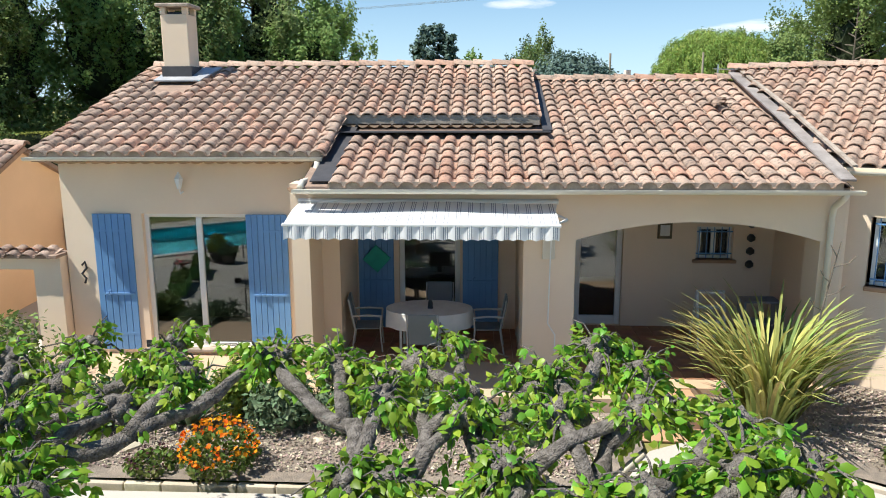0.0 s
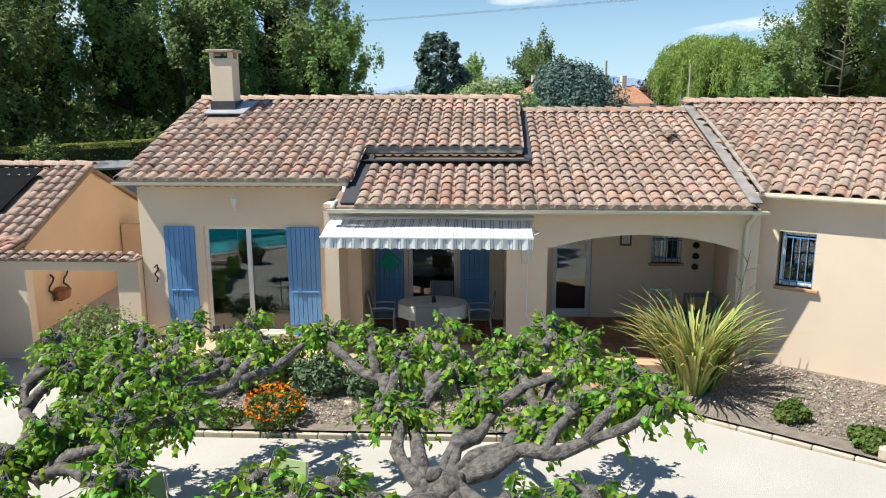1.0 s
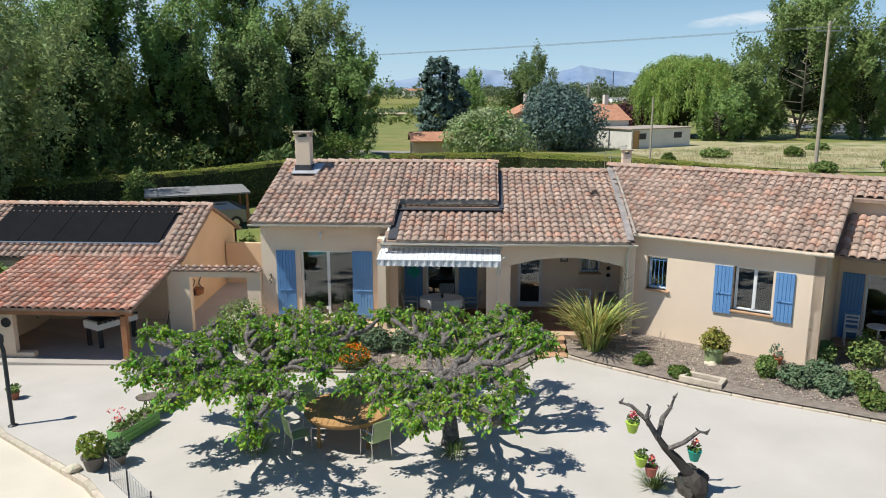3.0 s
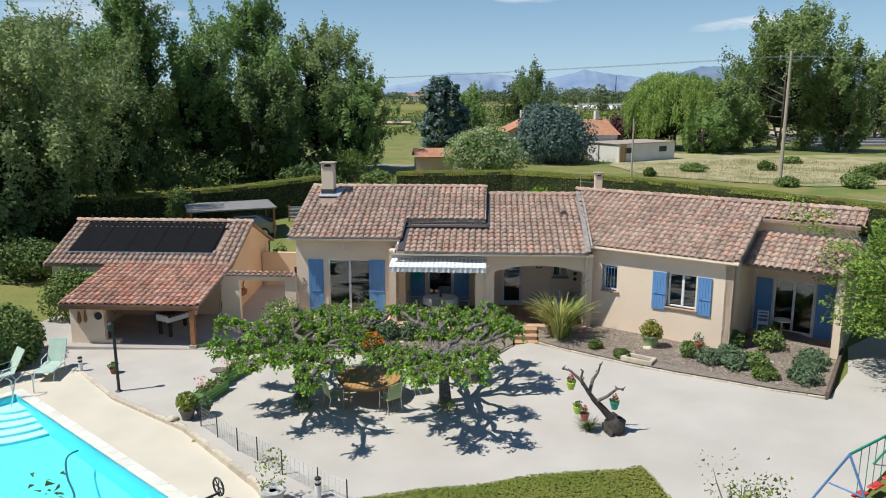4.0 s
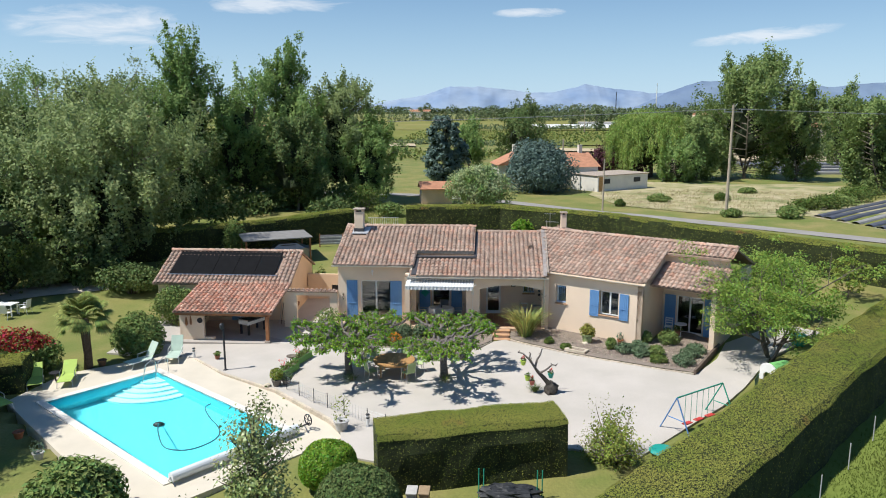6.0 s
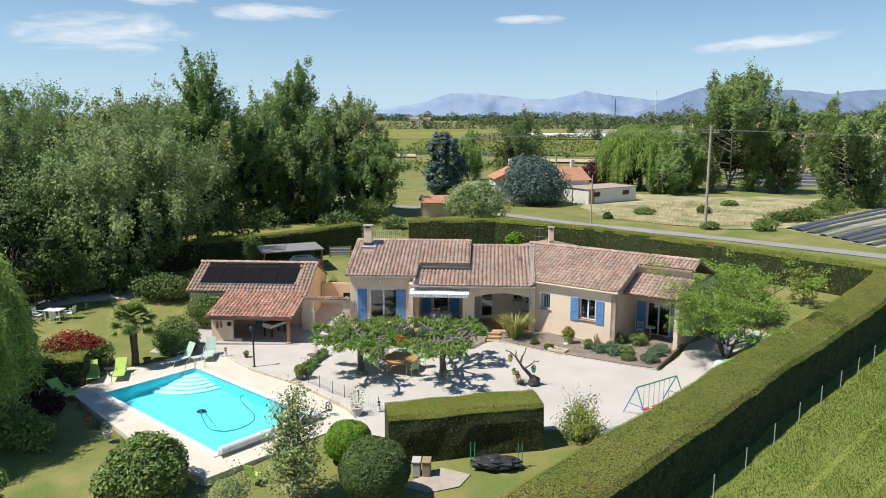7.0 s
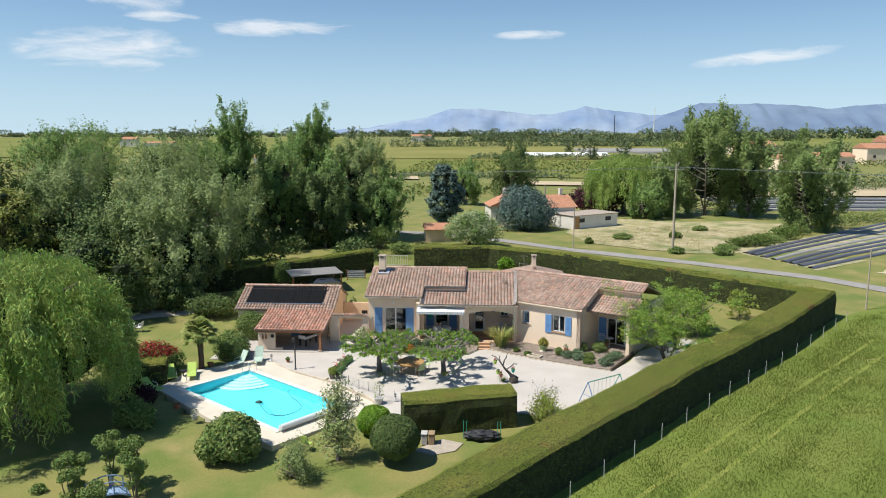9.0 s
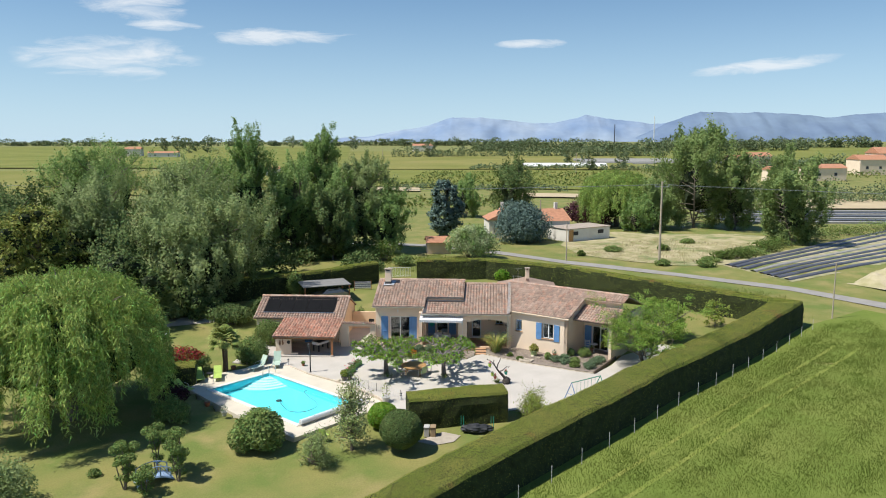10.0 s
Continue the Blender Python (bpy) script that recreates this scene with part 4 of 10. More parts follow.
bm.faces.new(list(reversed(side[0]))), bm.faces.new(side[1])
for i in range(4):
    bm.faces.new((side[0][i], side[0][(i + 1) % 4], side[1][(i + 1) % 4], side[1][i]))
part("upstand", bm, RENDER_O, house)
# mortar bedding below the tile ends
for x0, x1, y0, z0 in ((-3.26, 0.1, STEP_Y - 0.03, up(STEP_Y) - 0.12), (-3.0, 4.0, LY0 - 0.03, LZ0 - 0.06), (-7.75, -3.3, UY0 - 0.03, UZ0 - 0.06)):
    part("bedding", box(B(), x0, x1, y0, y0 + 0.028, z0, z0 + 0.13 + (0.04 if y0 > 2 else 0)), MORTAR, house)
# verge wall between the two roofs
bm = B()
vs = [(-3.3, 1.1, 3.5), (-3.3, 2.8, 4.1), (-3.3, 2.8, up(2.8) - 0.09), (-3.3, 1.1, up(1.1) - 0.09)]
a = [bm.verts.new(p) for p in vs]
b = [bm.verts.new((p[0] - 0.2, p[1], p[2])) for p in vs]
bm.faces.new(a), bm.faces.new(list(reversed(b)))
for i in range(4):
    bm.faces.new((a[i], b[i], b[(i + 1) % 4], a[(i + 1) % 4]))
bmesh.ops.recalc_face_normals(bm, faces=bm.faces)
part("upstand", bm, RENDER_O, house)


def strip3(pts, w, h, material, name, label=""):
    """A flat bedded strip along a 3D path."""
    bm = B()
    pts = [Vector(p) for p in pts]
    rows = []
    for i, p in enumerate(pts):
        d = (pts[min(i + 1, len(pts) - 1)] - pts[max(i - 1, 0)]).normalized()
        s = d.cross(Vector((0, 0, 1))).normalized() * w / 2
        n = s.cross(d).normalized() * h
        rows.append([bm.verts.new(q) for q in (p - s, p - s + n, p + s + n, p + s)])
    for a, b in zip(rows, rows[1:]):
        for k in range(4):
            bm.faces.new((a[k], a[(k + 1) % 4], b[(k + 1) % 4], b[k]))
    bm.faces.new(rows[0]), bm.faces.new(rows[-1])
    bmesh.ops.recalc_face_normals(bm, faces=bm.faces)
    return part(name, bm, material, house, label)


# lead where the roofs meet
strip3([(-3.2, 2.38, low(2.38) + 0.03), (0.25, 2.38, low(2.38) + 0.03)], 0.6, 0.02, LEAD, "flashing", "dark lead flashing")
strip3([(0.22, 2.4, low(2.4) + 0.03), (0.22, RY - 0.1, low(RY - 0.1) + 0.03)], 0.16, 0.03, LEAD, "flashing")
strip3([(-3.14, 0.2, low(0.2) + 0.03), (-3.14, 2.7, low(2.7) + 0.03)], 0.3, 0.02, LEAD, "flashing")
strip3([(4.06, 0.1, 3.64), (4.16, 2.8, low(2.8) + 0.14), (4.25, RY, low(RY) + 0.14)], 0.2, 0.03, ZINC, "flashing", "dull grey zinc valley")
strip3([(4.22, 0.3, 3.81), (4.3, 2.9, wz(2.0) + 0.05), (4.4, RY + 0.1, wz(WR) + 0.0)], 0.07, 0.035, MORTAR, "verge", "pale mortar verge")


def verge_row(p, q, w=0.2):
    """Barrel tiles along a sloping roof edge."""
    roof = part("verge", tube(B(), [Vector(p) - Vector((0, 0, 0.03)), Vector(q) - Vector((0, 0, 0.03))], 0.05, 6), MORTAR, house)
    ridge_tiles(roof, p, q, TILE, w * 0.62)


verge_row((-7.78, UY0, UZ0 + 0.02), (-7.78, RY, up(RY) + 0.02))
verge_row(wing(5.62, -0.12, WZ0 + 0.03), wing(5.62, 3.05, wz(3.05) + 0.03))
verge_row((-3.3, UY0, UZ0 + 0.02), (-3.3, STEP_Y, up(STEP_Y) + 0.02))


def chimney(x, y, z0, z1, w=0.54, d=0.5, label="", flash=True):
    ch = part("chimney", box(B(), x - w / 2, x + w / 2, y - d / 2, y + d / 2, z0, z1, bevel=0.015), RENDER, house, "rendered chimney stack")
    for dx in (-1, 1):
        for dy in (-1, 1):
            part("cap_leg", box(B(), x + dx * (w / 2 - 0.05) - 0.05, x + dx * (w / 2 - 0.05) + 0.05, y + dy * (d / 2 - 0.05) - 0.05, y + dy * (d / 2 - 0.05) + 0.05, z1, z1 + 0.13), RENDER, ch)
    part("flue", box(B(), x - w / 2 + 0.1, x + w / 2 - 0.1, y - d / 2 + 0.1, y + d / 2 - 0.1, z1, z1 + 0.05), METAL, ch)
    part("cap", box(B(), x - w / 2 - 0.07, x + w / 2 + 0.07, y - d / 2 - 0.07, y + d / 2 + 0.07, z1 + 0.13, z1 + 0.2, bevel=0.015), MORTAR, ch)
    if flash:
        part("flashing", box(B(), x - w / 2 - 0.03, x + w / 2 + 0.03, y - d / 2 - 0.03, y + d / 2 + 0.03, z0, z0 + 0.42), LEAD, ch)
        bm = B()
        sl = lambda yy: up(yy) + 0.11
        pts = [(x - w / 2 - 0.12, y - d / 2 - 0.25), (x + w / 2 + 0.28, y - d / 2 - 0.25), (x + w / 2 + 0.42, y + d / 2 + 0.1), (x - w / 2 - 0.08, y + d / 2 + 0.1)]
        prism(bm, pts, lambda a, b_: sl(b_) - 0.03, lambda a, b_: sl(b_))
        part("flashing", bm, mat("pale_lead", (0.5, 0.5, 0.52), 0.5, 0.2, 3, 30, 0.1, metal=0.3), ch)
    return ch


chimney(-6.95, 5.0, 5.0, 6.42)
chimney(6.22, 13.1, 3.8, 5.2, 0.4, 0.4, "slim rendered chimney on the rear roof", False)
e = thing("tv_aerial", "thin metal television aerial on the roof ridge", "aerial", (4.66, 8.1, 4.2))
part("mast", tube(B(), [(0, 0, 0), (0, 0, 1.35)], 0.018, 6), STEEL, e)
part("boom", tube(B(), [(-0.1, 0, 1.25), (0.75, 0, 1.2)], 0.012, 5), STEEL, e)
for k in range(6):
    part("element", tube(B(), [(0.05 + 0.13 * k, -0.16, 1.24), (0.05 + 0.13 * k, 0.16, 1.24)], 0.006, 4), STEEL, e)
bm = B()
for k in range(5):
    a = math.pi * k / 4
    box(bm, 3.4 + 0.1 * math.cos(a) - 0.03, 3.4 + 0.1 * math.cos(a) + 0.03, 3.45, 3.8, low(3.6) + 0.12 + 0.1 * math.sin(a), low(3.6) + 0.15 + 0.1 * math.sin(a))
part("vent_tile", bm, TILE, house, "pale clay vent tile")


def rear_wing():
    bm = B()
    box(bm, 3.4, 9.0, 9.5, 16.0, 0.4, 3.25)
    part("wall", bm, RENDER, house)
    roof_slab("roof", [(3.2, 8.5, 3.6), (6.2, 8.5, 4.6), (6.2, 16.2, 3.9), (3.2, 16.2, 3.3)], 0.1, house)
    r = roof_slab("roof", [(6.2, 8.5, 4.6), (9.2, 8.5, 3.6), (9.2, 16.2, 3.3), (6.2, 16.2, 3.9)], 0.1, house)
    ridge_tiles(r, (6.2, 8.5, 4.62), (6.2, 16.2, 3.92), TILE)
    bm = B()
    tube(bm, [(5.3, 13.5, 3.5), (5.3, 13.5, 5.3)], 0.015, 5)
    tube(bm, [(4.9, 13.5, 5.2), (5.7, 13.5, 5.2)], 0.01, 5)
    for k in range(5):
        tube(bm, [(4.95 + 0.17 * k, 13.3, 5.2), (4.95 + 0.17 * k, 13.7, 5.2)], 0.006, 4)
    part("aerial", bm, STEEL, house, "rooftop aerial")


rear_wing()


def steps():
    e = thing("garden_steps", "three terracotta steps up to the terrace", "steps")
    for k in range(3):
        bm = B()
        box(bm, 1.28, 2.15, -0.82 + 0.34 * k, 0.22, -0.1, 0.3 + 0.15 * k - 0.03)
        part("riser", bm, mat("step_coat", (0.6, 0.47, 0.35), 0.9, 0.1, 2, 40, 0.2), e)
        bm = B()
        box(bm, 1.25, 2.18, -0.85 + 0.34 * k, 0.22 if k == 2 else -0.48 + 0.34 * k, 0.3 + 0.15 * k - 0.03, 0.3 + 0.15 * k, bevel=0.008)
        part("tread", bm, TERR, e)


steps()


def stripe_mat():
    m = mat("awning_cloth", (0.78, 0.78, 0.77), 0.85, 0.05, 3, 60, 0.1)
    nt = m.node_tree
    tc = nt.nodes.new("ShaderNodeTexCoord")
    sx = nt.nodes.new("ShaderNodeSeparateXYZ")
    nt.links.new(tc.outputs["Object"], sx.inputs[0])
    a = nt.nodes.new("ShaderNodeMath")
    a.operation = "MULTIPLY"
    a.inputs[1].default_value = 6.2
    fr = nt.nodes.new("ShaderNodeMath")
    fr.operation = "FRACT"
    nt.links.new(sx.outputs["X"], a.inputs[0])
    nt.links.new(a.outputs[0], fr.inputs[0])
    ramp = nt.nodes.new("ShaderNodeValToRGB")
    ramp.color_ramp.interpolation = "CONSTANT"
    els = ramp.color_ramp.elements
    els[0].color = (0.86, 0.85, 0.83, 1)
    els[1].position, els[1].color = 0.5, (0.2, 0.22, 0.27, 1)
    for pos, c in ((0.56, (0.86, 0.85, 0.83, 1)), (0.66, (0.34, 0.36, 0.4, 1)), (0.71, (0.86, 0.85, 0.83, 1)), (0.82, (0.24, 0.26, 0.31, 1)), (0.88, (0.86, 0.85, 0.83, 1))):
        q = els.new(pos)
        q.color = c
    nt.links.new(fr.outputs[0], ramp.inputs[0])
    b = nt.nodes["Principled BSDF"]
    nt.links.new(ramp.outputs[0], b.inputs["Base Color"])
    tr = nt.nodes.new("ShaderNodeBsdfTranslucent")
    nt.links.new(ramp.outputs[0], tr.inputs["Color"])
    ms = nt.nodes.new("ShaderNodeMixShader")
    ms.inputs[0].default_value = 0.12
    nt.links.new(b.outputs[0], ms.inputs[1])
    nt.links.new(tr.outputs[0], ms.inputs[2])
    nt.links.new(ms.outputs[0], nt.nodes["Material Output"].inputs["Surface"])
    return m


def awning():
    e = thing("awning", "half-open retractable awning, white cloth with grey stripes", "awning")
    cl = stripe_mat()
    n = 40
    x0, x1 = -3.53, 0.17
    prof = [(0.42, 3.29), (0.15, 3.23), (-0.13, 3.17), (-0.4, 3.1)]
    v, f = [], []
    for i in range(n + 1):
        x = x0 + (x1 - x0) * i / n
        for y, z in prof:
            v.append((x + (0.04 if y > 0.3 else 0), y, z - 0.015 * math.sin(9 * i / n)))
    m = len(prof)
    f = [(i * m + j, (i + 1) * m + j, (i + 1) * m + j + 1, i * m + j + 1) for i in range(n) for j in range(m - 1)]
    npmesh("canopy", v, f, cl, e, "grey-striped white cloth")
    v = []
    N = 120
    for i in range(N + 1):
        x = x0 + (x1 - x0) * i / N
        zb = 2.89 + 0.022 * abs(math.sin(math.pi * i / 5))
        for z in (3.09, zb + 0.03, zb):
            v.append((x, -0.42 + 0.012 * math.sin(i * 0.9), z))
    f = [(i * 3 + j, (i + 1) * 3 + j, (i + 1) * 3 + j + 1, i * 3 + j + 1) for i in range(N) for j in range(2)]
    npmesh("valance", v, f, cl, e, "scalloped valance")
    part("front_bar", box(B(), x0 - 0.02, x1 + 0.02, -0.43, -0.38, 3.075, 3.115, bevel=0.008), WHITE, e)
    part("roller", tube(B(), [(x0, 0.46, 3.3), (x1 + 0.06, 0.46, 3.3)], 0.04, 10), WHITE, e)
    for x in (x0 + 0.15, x1 - 0.15):
        part("arm", tube(B(), [(x, 0.46, 3.2), (x + 0.3, 0.1, 3.1), (x, -0.38, 3.06)], 0.02, 6), WHITE, e)
    part("crank", tube(B(), [(x1 - 0.03, 0.4, 3.25), (x1 - 0.05, 0.42, 1.5), (x1 + 0.05, 0.36, 1.35), (x1 + 0.05, 0.36, 1.1)], 0.011, 6), WHITE, e)


awning()


def wall_lamp(x, y, z, label):
    e = thing("wall_lantern", label, "wall lamp", (x, y, z))
    part("bracket", tube(B(), [(0, 0, -0.1), (0, -0.1, -0.12), (0, -0.14, -0.05)], 0.012, 6), WHITE, e)
    bm = lathe(B(), [(0.03, -0.04), (0.07, 0.12), (0.07, 0.125), (0.03, 0.19), (0.01, 0.23)], 6, (0, -0.14, 0))
    part("lantern", bm, WHITE, e)


wall_lamp(-5.6, 1.35, 3.42, "white lantern on the rendered wall")
# little things on the facade
e = thing("meter_box", "small cream meter box on the pier", "meter box")
part("box", box(B(), 0.02, 0.2, 0.455, 0.5, 2.46, 2.75, bevel=0.008), CREAM, e)
e = thing("iron_hook", "black wrought-iron ornament on the wall", "wall ornament")
part("ornament", tube(B(), [(-7.36, 1.33, 2.12), (-7.3, 1.31, 2.18), (-7.28, 1.32, 2.08), (-7.36, 1.31, 1.98), (-7.3, 1.32, 1.9), (-7.33, 1.32, 1.82)], 0.018, 6), METAL, e)
e = thing("vent_cover", "small white wall vent", "vent")
part("grille", box(B(), -5.5, -5.36, 1.325, 1.35, 1.0, 1.1), WHITE, e)


# ---- things in the recess and the porch ----
def garden_chair(name, label, m, seat_mat, frame_mat, group=""):
    e = thing(name, label, "chair", group=group)
    e.matrix_world = m
    for sx in (-0.24, 0.24):
        part("leg", tube(B(), [(sx, -0.24, 0), (sx, -0.21, 0.42), (sx, -0.23, 0.63)], 0.014, 6), frame_mat, e)
        part("leg", tube(B(), [(sx, 0.27, 0), (sx, 0.2, 0.42), (sx, 0.3, 0.92)], 0.014, 6), frame_mat, e)
        part("armrest", tube(B(), [(sx, -0.24, 0.63), (sx, 0.0, 0.65), (sx, 0.24, 0.64)], 0.018, 6), frame_mat, e)
    part("seat", box(B(), -0.23, 0.23, -0.22, 0.21, 0.41, 0.43, bevel=0.006), seat_mat, e)
    bm = B()
    box(bm, -0.22, 0.22, 0, 0.02, 0, 0.5, pose(0, 0.21, 0.44, -11, 0, 0), bevel=0.006)
    part("backrest", bm, seat_mat, e)
    return e


FOLIAGE_SEAT = mat("green_mesh", (0.42, 0.52, 0.25), 0.8, 0.1, 3, 80, 0.1)
GREY_SEAT = mat("grey_mesh", (0.2, 0.22, 0.23), 0.8, 0.1, 3, 80, 0.1)
CLOTH = mat("table_cloth", (0.72, 0.72, 0.7), 0.9, 0.1, 6, 60, 0.1)


def cloth_table():
    e = thing("terrace_table", "oval terrace table under a pale patterned cloth", "table", (-1.72, 1.7, FLOOR))
    bm = B()
    n = 32
    rim = [(0.72 * math.cos(2 * math.pi * k / n), 0.5 * math.sin(2 * math.pi * k / n)) for k in range(n)]
    prism(bm, rim, 0.71, 0.735)
    part("tabletop", bm, CLOTH, e)
    v = []
    for k in range(n):
        c, s = rim[k]
        w = 1 + 0.03 * math.sin(k * 2.2)
        v += [(c * 1.0, s * 1.0, 0.74), (c * 1.015 * w, s * 1.02 * w, 0.6), (c * 1.03 * w, s * 1.04 * w, 0.47)]
    f = [(3 * k + j, 3 * ((k + 1) % n) + j, 3 * ((k + 1) % n) + j + 1, 3 * k + j + 1) for k in range(n) for j in range(2)]
    npmesh("table_skirt", v, f, CLOTH, e, "hanging cloth edge", smooth=True)
    for sx in (-0.45, 0.45):
        for sy in (-0.28, 0.28):
            part("leg", tube(B(), [(sx, sy, 0), (sx, sy, 0.71)], 0.022, 8), WHITE, e)
    k = thing("lantern", "small dark lantern on the table", "lantern", (-1.7, 1.68, FLOOR + 0.74))
    part("body", lathe(B(), [(0.05, 0), (0.045, 0.01), (0.04, 0.1), (0.02, 0.14)], 8), METAL, k)


cloth_table()
for x, y, r in ((-2.75, 1.75, 95), (-1.75, 0.95, 180), (-0.75, 1.75, -90), (-1.6, 2.45, 0)):
    garden_chair("terrace_chair", "grey terrace chair at the oval table", pose(x, y, FLOOR, 0, 0, r), GREY_SEAT, mat("grey_frame", (0.45, 0.45, 0.44), 0.5, 0.1, 3, 40, 0.05), "chairs round the terrace table")
e = thing("green_cloth", "green cloth hung on the blue shutter", "cloth")
bm = box(B(), -0.18, 0.18, -0.008, 0.008, -0.18, 0.18, pose(-2.74, 2.79, 1.95, 0, 42, 0), 0.004)
part("cloth", bm, mat("green_cloth", (0.04, 0.36, 0.28), 0.9, 0.15, 8, 60, 0.1), e)
e = thing("loudspeaker", "black loudspeaker on the recess wall", "loudspeaker")
part("cabinet", box(B(), -3.38, -3.2, 1.5, 1.7, 2.25, 2.62, bevel=0.02), METAL, e)


def step_ladder():
    e = thing("step_stool", "white painted step stool on the porch", "step stool", (3.0, 2.2, FLOOR))
    for sx in (-0.22, 0.22):
        part("rail", tube(B(), [(sx, -0.25, 0), (sx, 0.0, 0.95)], 0.02, 6), WHITE, e)
        part("rail", tube(B(), [(sx, 0.3, 0), (sx, 0.02, 0.95)], 0.018, 6), WHITE, e)
    for k in range(4):
        z = 0.2 + 0.24 * k
        y = -0.25 + 0.25 * z / 0.95
        part("tread", box(B(), -0.22, 0.22, y - 0.06, y + 0.08, z, z + 0.025), WHITE, e)


step_ladder()
e = thing("crate_shelf", "grey wooden crate shelf with pots", "shelf", (3.85, 2.3, FLOOR))
for z in (0.0, 0.38, 0.76):
    part("board", box(B(), -0.3, 0.3, -0.18, 0.18, z, z + 0.03), mat("grey_wood", (0.32, 0.31, 0.34), 0.85, 0.2, 3, 40, 0.2), e)
for sx in (-0.3, 0.27):
    part("side_panel", box(B(), sx, sx + 0.03, -0.18, 0.18, 0.03, 0.76), MATS["grey_wood"], e)
for k, z in enumerate((2.55, 2.3, 2.06, 1.82)):
    e = thing("wall_ornament", "black and white wall ornament on the porch wall", "wall ornament", (3.95, 3.17, z))
    part("plate", lathe(B(), [(0.02, -0.07), (0.075, -0.03), (0.075, 0.02), (0.03, 0.07)], 10), METAL if k else GREY_SEAT, e)
e = thing("picture", "small framed picture on the porch wall", "picture")
part("frame", box(B(), 2.3, 2.55, 3.16, 3.2, 2.28, 2.58), mat("picture_frame", (0.16, 0.13, 0.08), 0.7, 0.3, 8, 40, 0.1), e)
part("print", box(B(), 2.34, 2.51, 3.152, 3.158, 2.33, 2.53), CLOTH, e)


# ---- hedges ----
def hedge(name, path, width, height, label, leaf=0.09, dens=90, core=0.05, wob=0.12, mat_leaf=None):
    """A clipped hedge along a plan path: an uneven core, coloured dark for shade, under a skin of small leaves."""
    e = thing(name, label, "hedge")
    pts = []
    for (x0, y0), (x1, y1) in zip(path, path[1:]):
        L = math.hypot(x1 - x0, y1 - y0)
        k = max(2, round(L / 0.5))
        pts += [(x0 + (x1 - x0) * i / k, y0 + (y1 - y0) * i / k) for i in range(k)]
    pts.append(path[-1])
    P = np.array(pts)
    d = np.gradient(P, axis=0)
    d /= np.linalg.norm(d, axis=1)[:, None]
    nr = np.stack([-d[:, 1], d[:, 0]], 1)
    prof = [(-0.5, 0.0), (-0.5, 0.35), (-0.5, 0.7), (-0.48, 0.93), (-0.42, 1.0), (-0.15, 1.01), (0.15, 1.01), (0.42, 1.0), (0.48, 0.93), (0.5, 0.7), (0.5, 0.35), (0.5, 0.0)]
    V = []
    for i, (p, q) in enumerate(zip(P, nr)):
        gz = g(p[0], p[1])
        for a, h in prof:
            w = wob * noise.noise((p[0] * 0.7 + a * 3, p[1] * 0.7, h * 3))
            x, y = p + q * (a * width + w * (1 if a > 0 else -1))
            V.append((x, y, gz - 0.05 + h * height + (wob * 0.6 * noise.noise((p[0] * 0.9, p[1] * 0.9, a * 4)) if h > 0.9 else 0)))
    m = len(prof)
    F = [(i * m + j, i * m + j + 1, (i + 1) * m + j + 1, (i + 1) * m + j) for i in range(len(P) - 1) for j in range(m - 1)]
    V = np.array(V)
    F = np.array(F)
    ends = []
    for i0 in (0, (len(P) - 1) * m):
        for j in range(m // 2 - 1):
            ends.append((i0 + j, i0 + j + 1, i0 + m - 2 - j, i0 + m - 1 - j))
    F2 = np.concatenate([F, np.array(ends)])
    npmesh("core", V, F2, HEDGE_SHADE, e)
    q = V[F2]
    A = np.linalg.norm(np.cross(q[:, 2] - q[:, 0], q[:, 3] - q[:, 1]), axis=1) / 2
    nn = np.cross(q[:, 2] - q[:, 0], q[:, 3] - q[:, 1])
    nn /= np.linalg.norm(nn, axis=1)[:, None] + 1e-9
    ctr = V.reshape(len(P), m, 3).mean(1)
    # dense leaves on top, few on the sides, where the shade-coloured core shows
    W = A * np.where(np.abs(nn[:, 2]) > 0.4, 3.6, 0.32)
    n = int(A.sum() * dens * 1.25)
    pick = rng.choice(len(F2), n, p=W / W.sum())
    s, t = rng.random(n)[:, None], rng.random(n)[:, None]
    qq = q[pick]
    pos = (qq[:, 0] * (1 - s) + qq[:, 1] * s) * (1 - t) + (qq[:, 3] * (1 - s) + qq[:, 2] * s) * t
    cen = q.mean(1)[pick]
    ci = np.minimum(pick // (m - 1), len(P) - 1)
    outw = nn[pick]
    sg = np.sign(np.einsum("ij,ij->i", outw, cen - ctr[ci]))[:, None]
    outw = outw * np.where(sg == 0, 1, sg)
    pos = pos + outw * np.where(np.abs(outw[:, 2]) > 0.4, rng.uniform(-0.05, 0.07, n), rng.uniform(-0.05, 0.025, n))[:, None]
    r = leaves("foliage", pos, leaf, mat_leaf or HEDGE, e, out=outw * 2.2, aspect=0.8, tri=True)
    return e


hedge("boundary_hedge", [(31.0, 9.4), (25.0, 1.9), (17.7, -6.7), (9.5, -16.2), (2.8, -23.7), (-2.4, -30.4)], 2.6, 2.4, "long clipped green boundary hedge with square top", 0.034, 560)
hedge("boundary_hedge", [(-6.5, 26.0), (2.0, 26.6), (11.2, 22.6), (22.0, 14.8), (31.0, 8.4)], 1.6, 2.4, "long clipped green hedge along the road", 0.05, 300)
hedge("boundary_hedge", [(-30.0, 14.5), (-23.0, 17.0), (-17.4, 19.9), (-11.3, 24.7)], 1.5, 2.4, "clipped dark green hedge behind the carport", 0.05, 300)
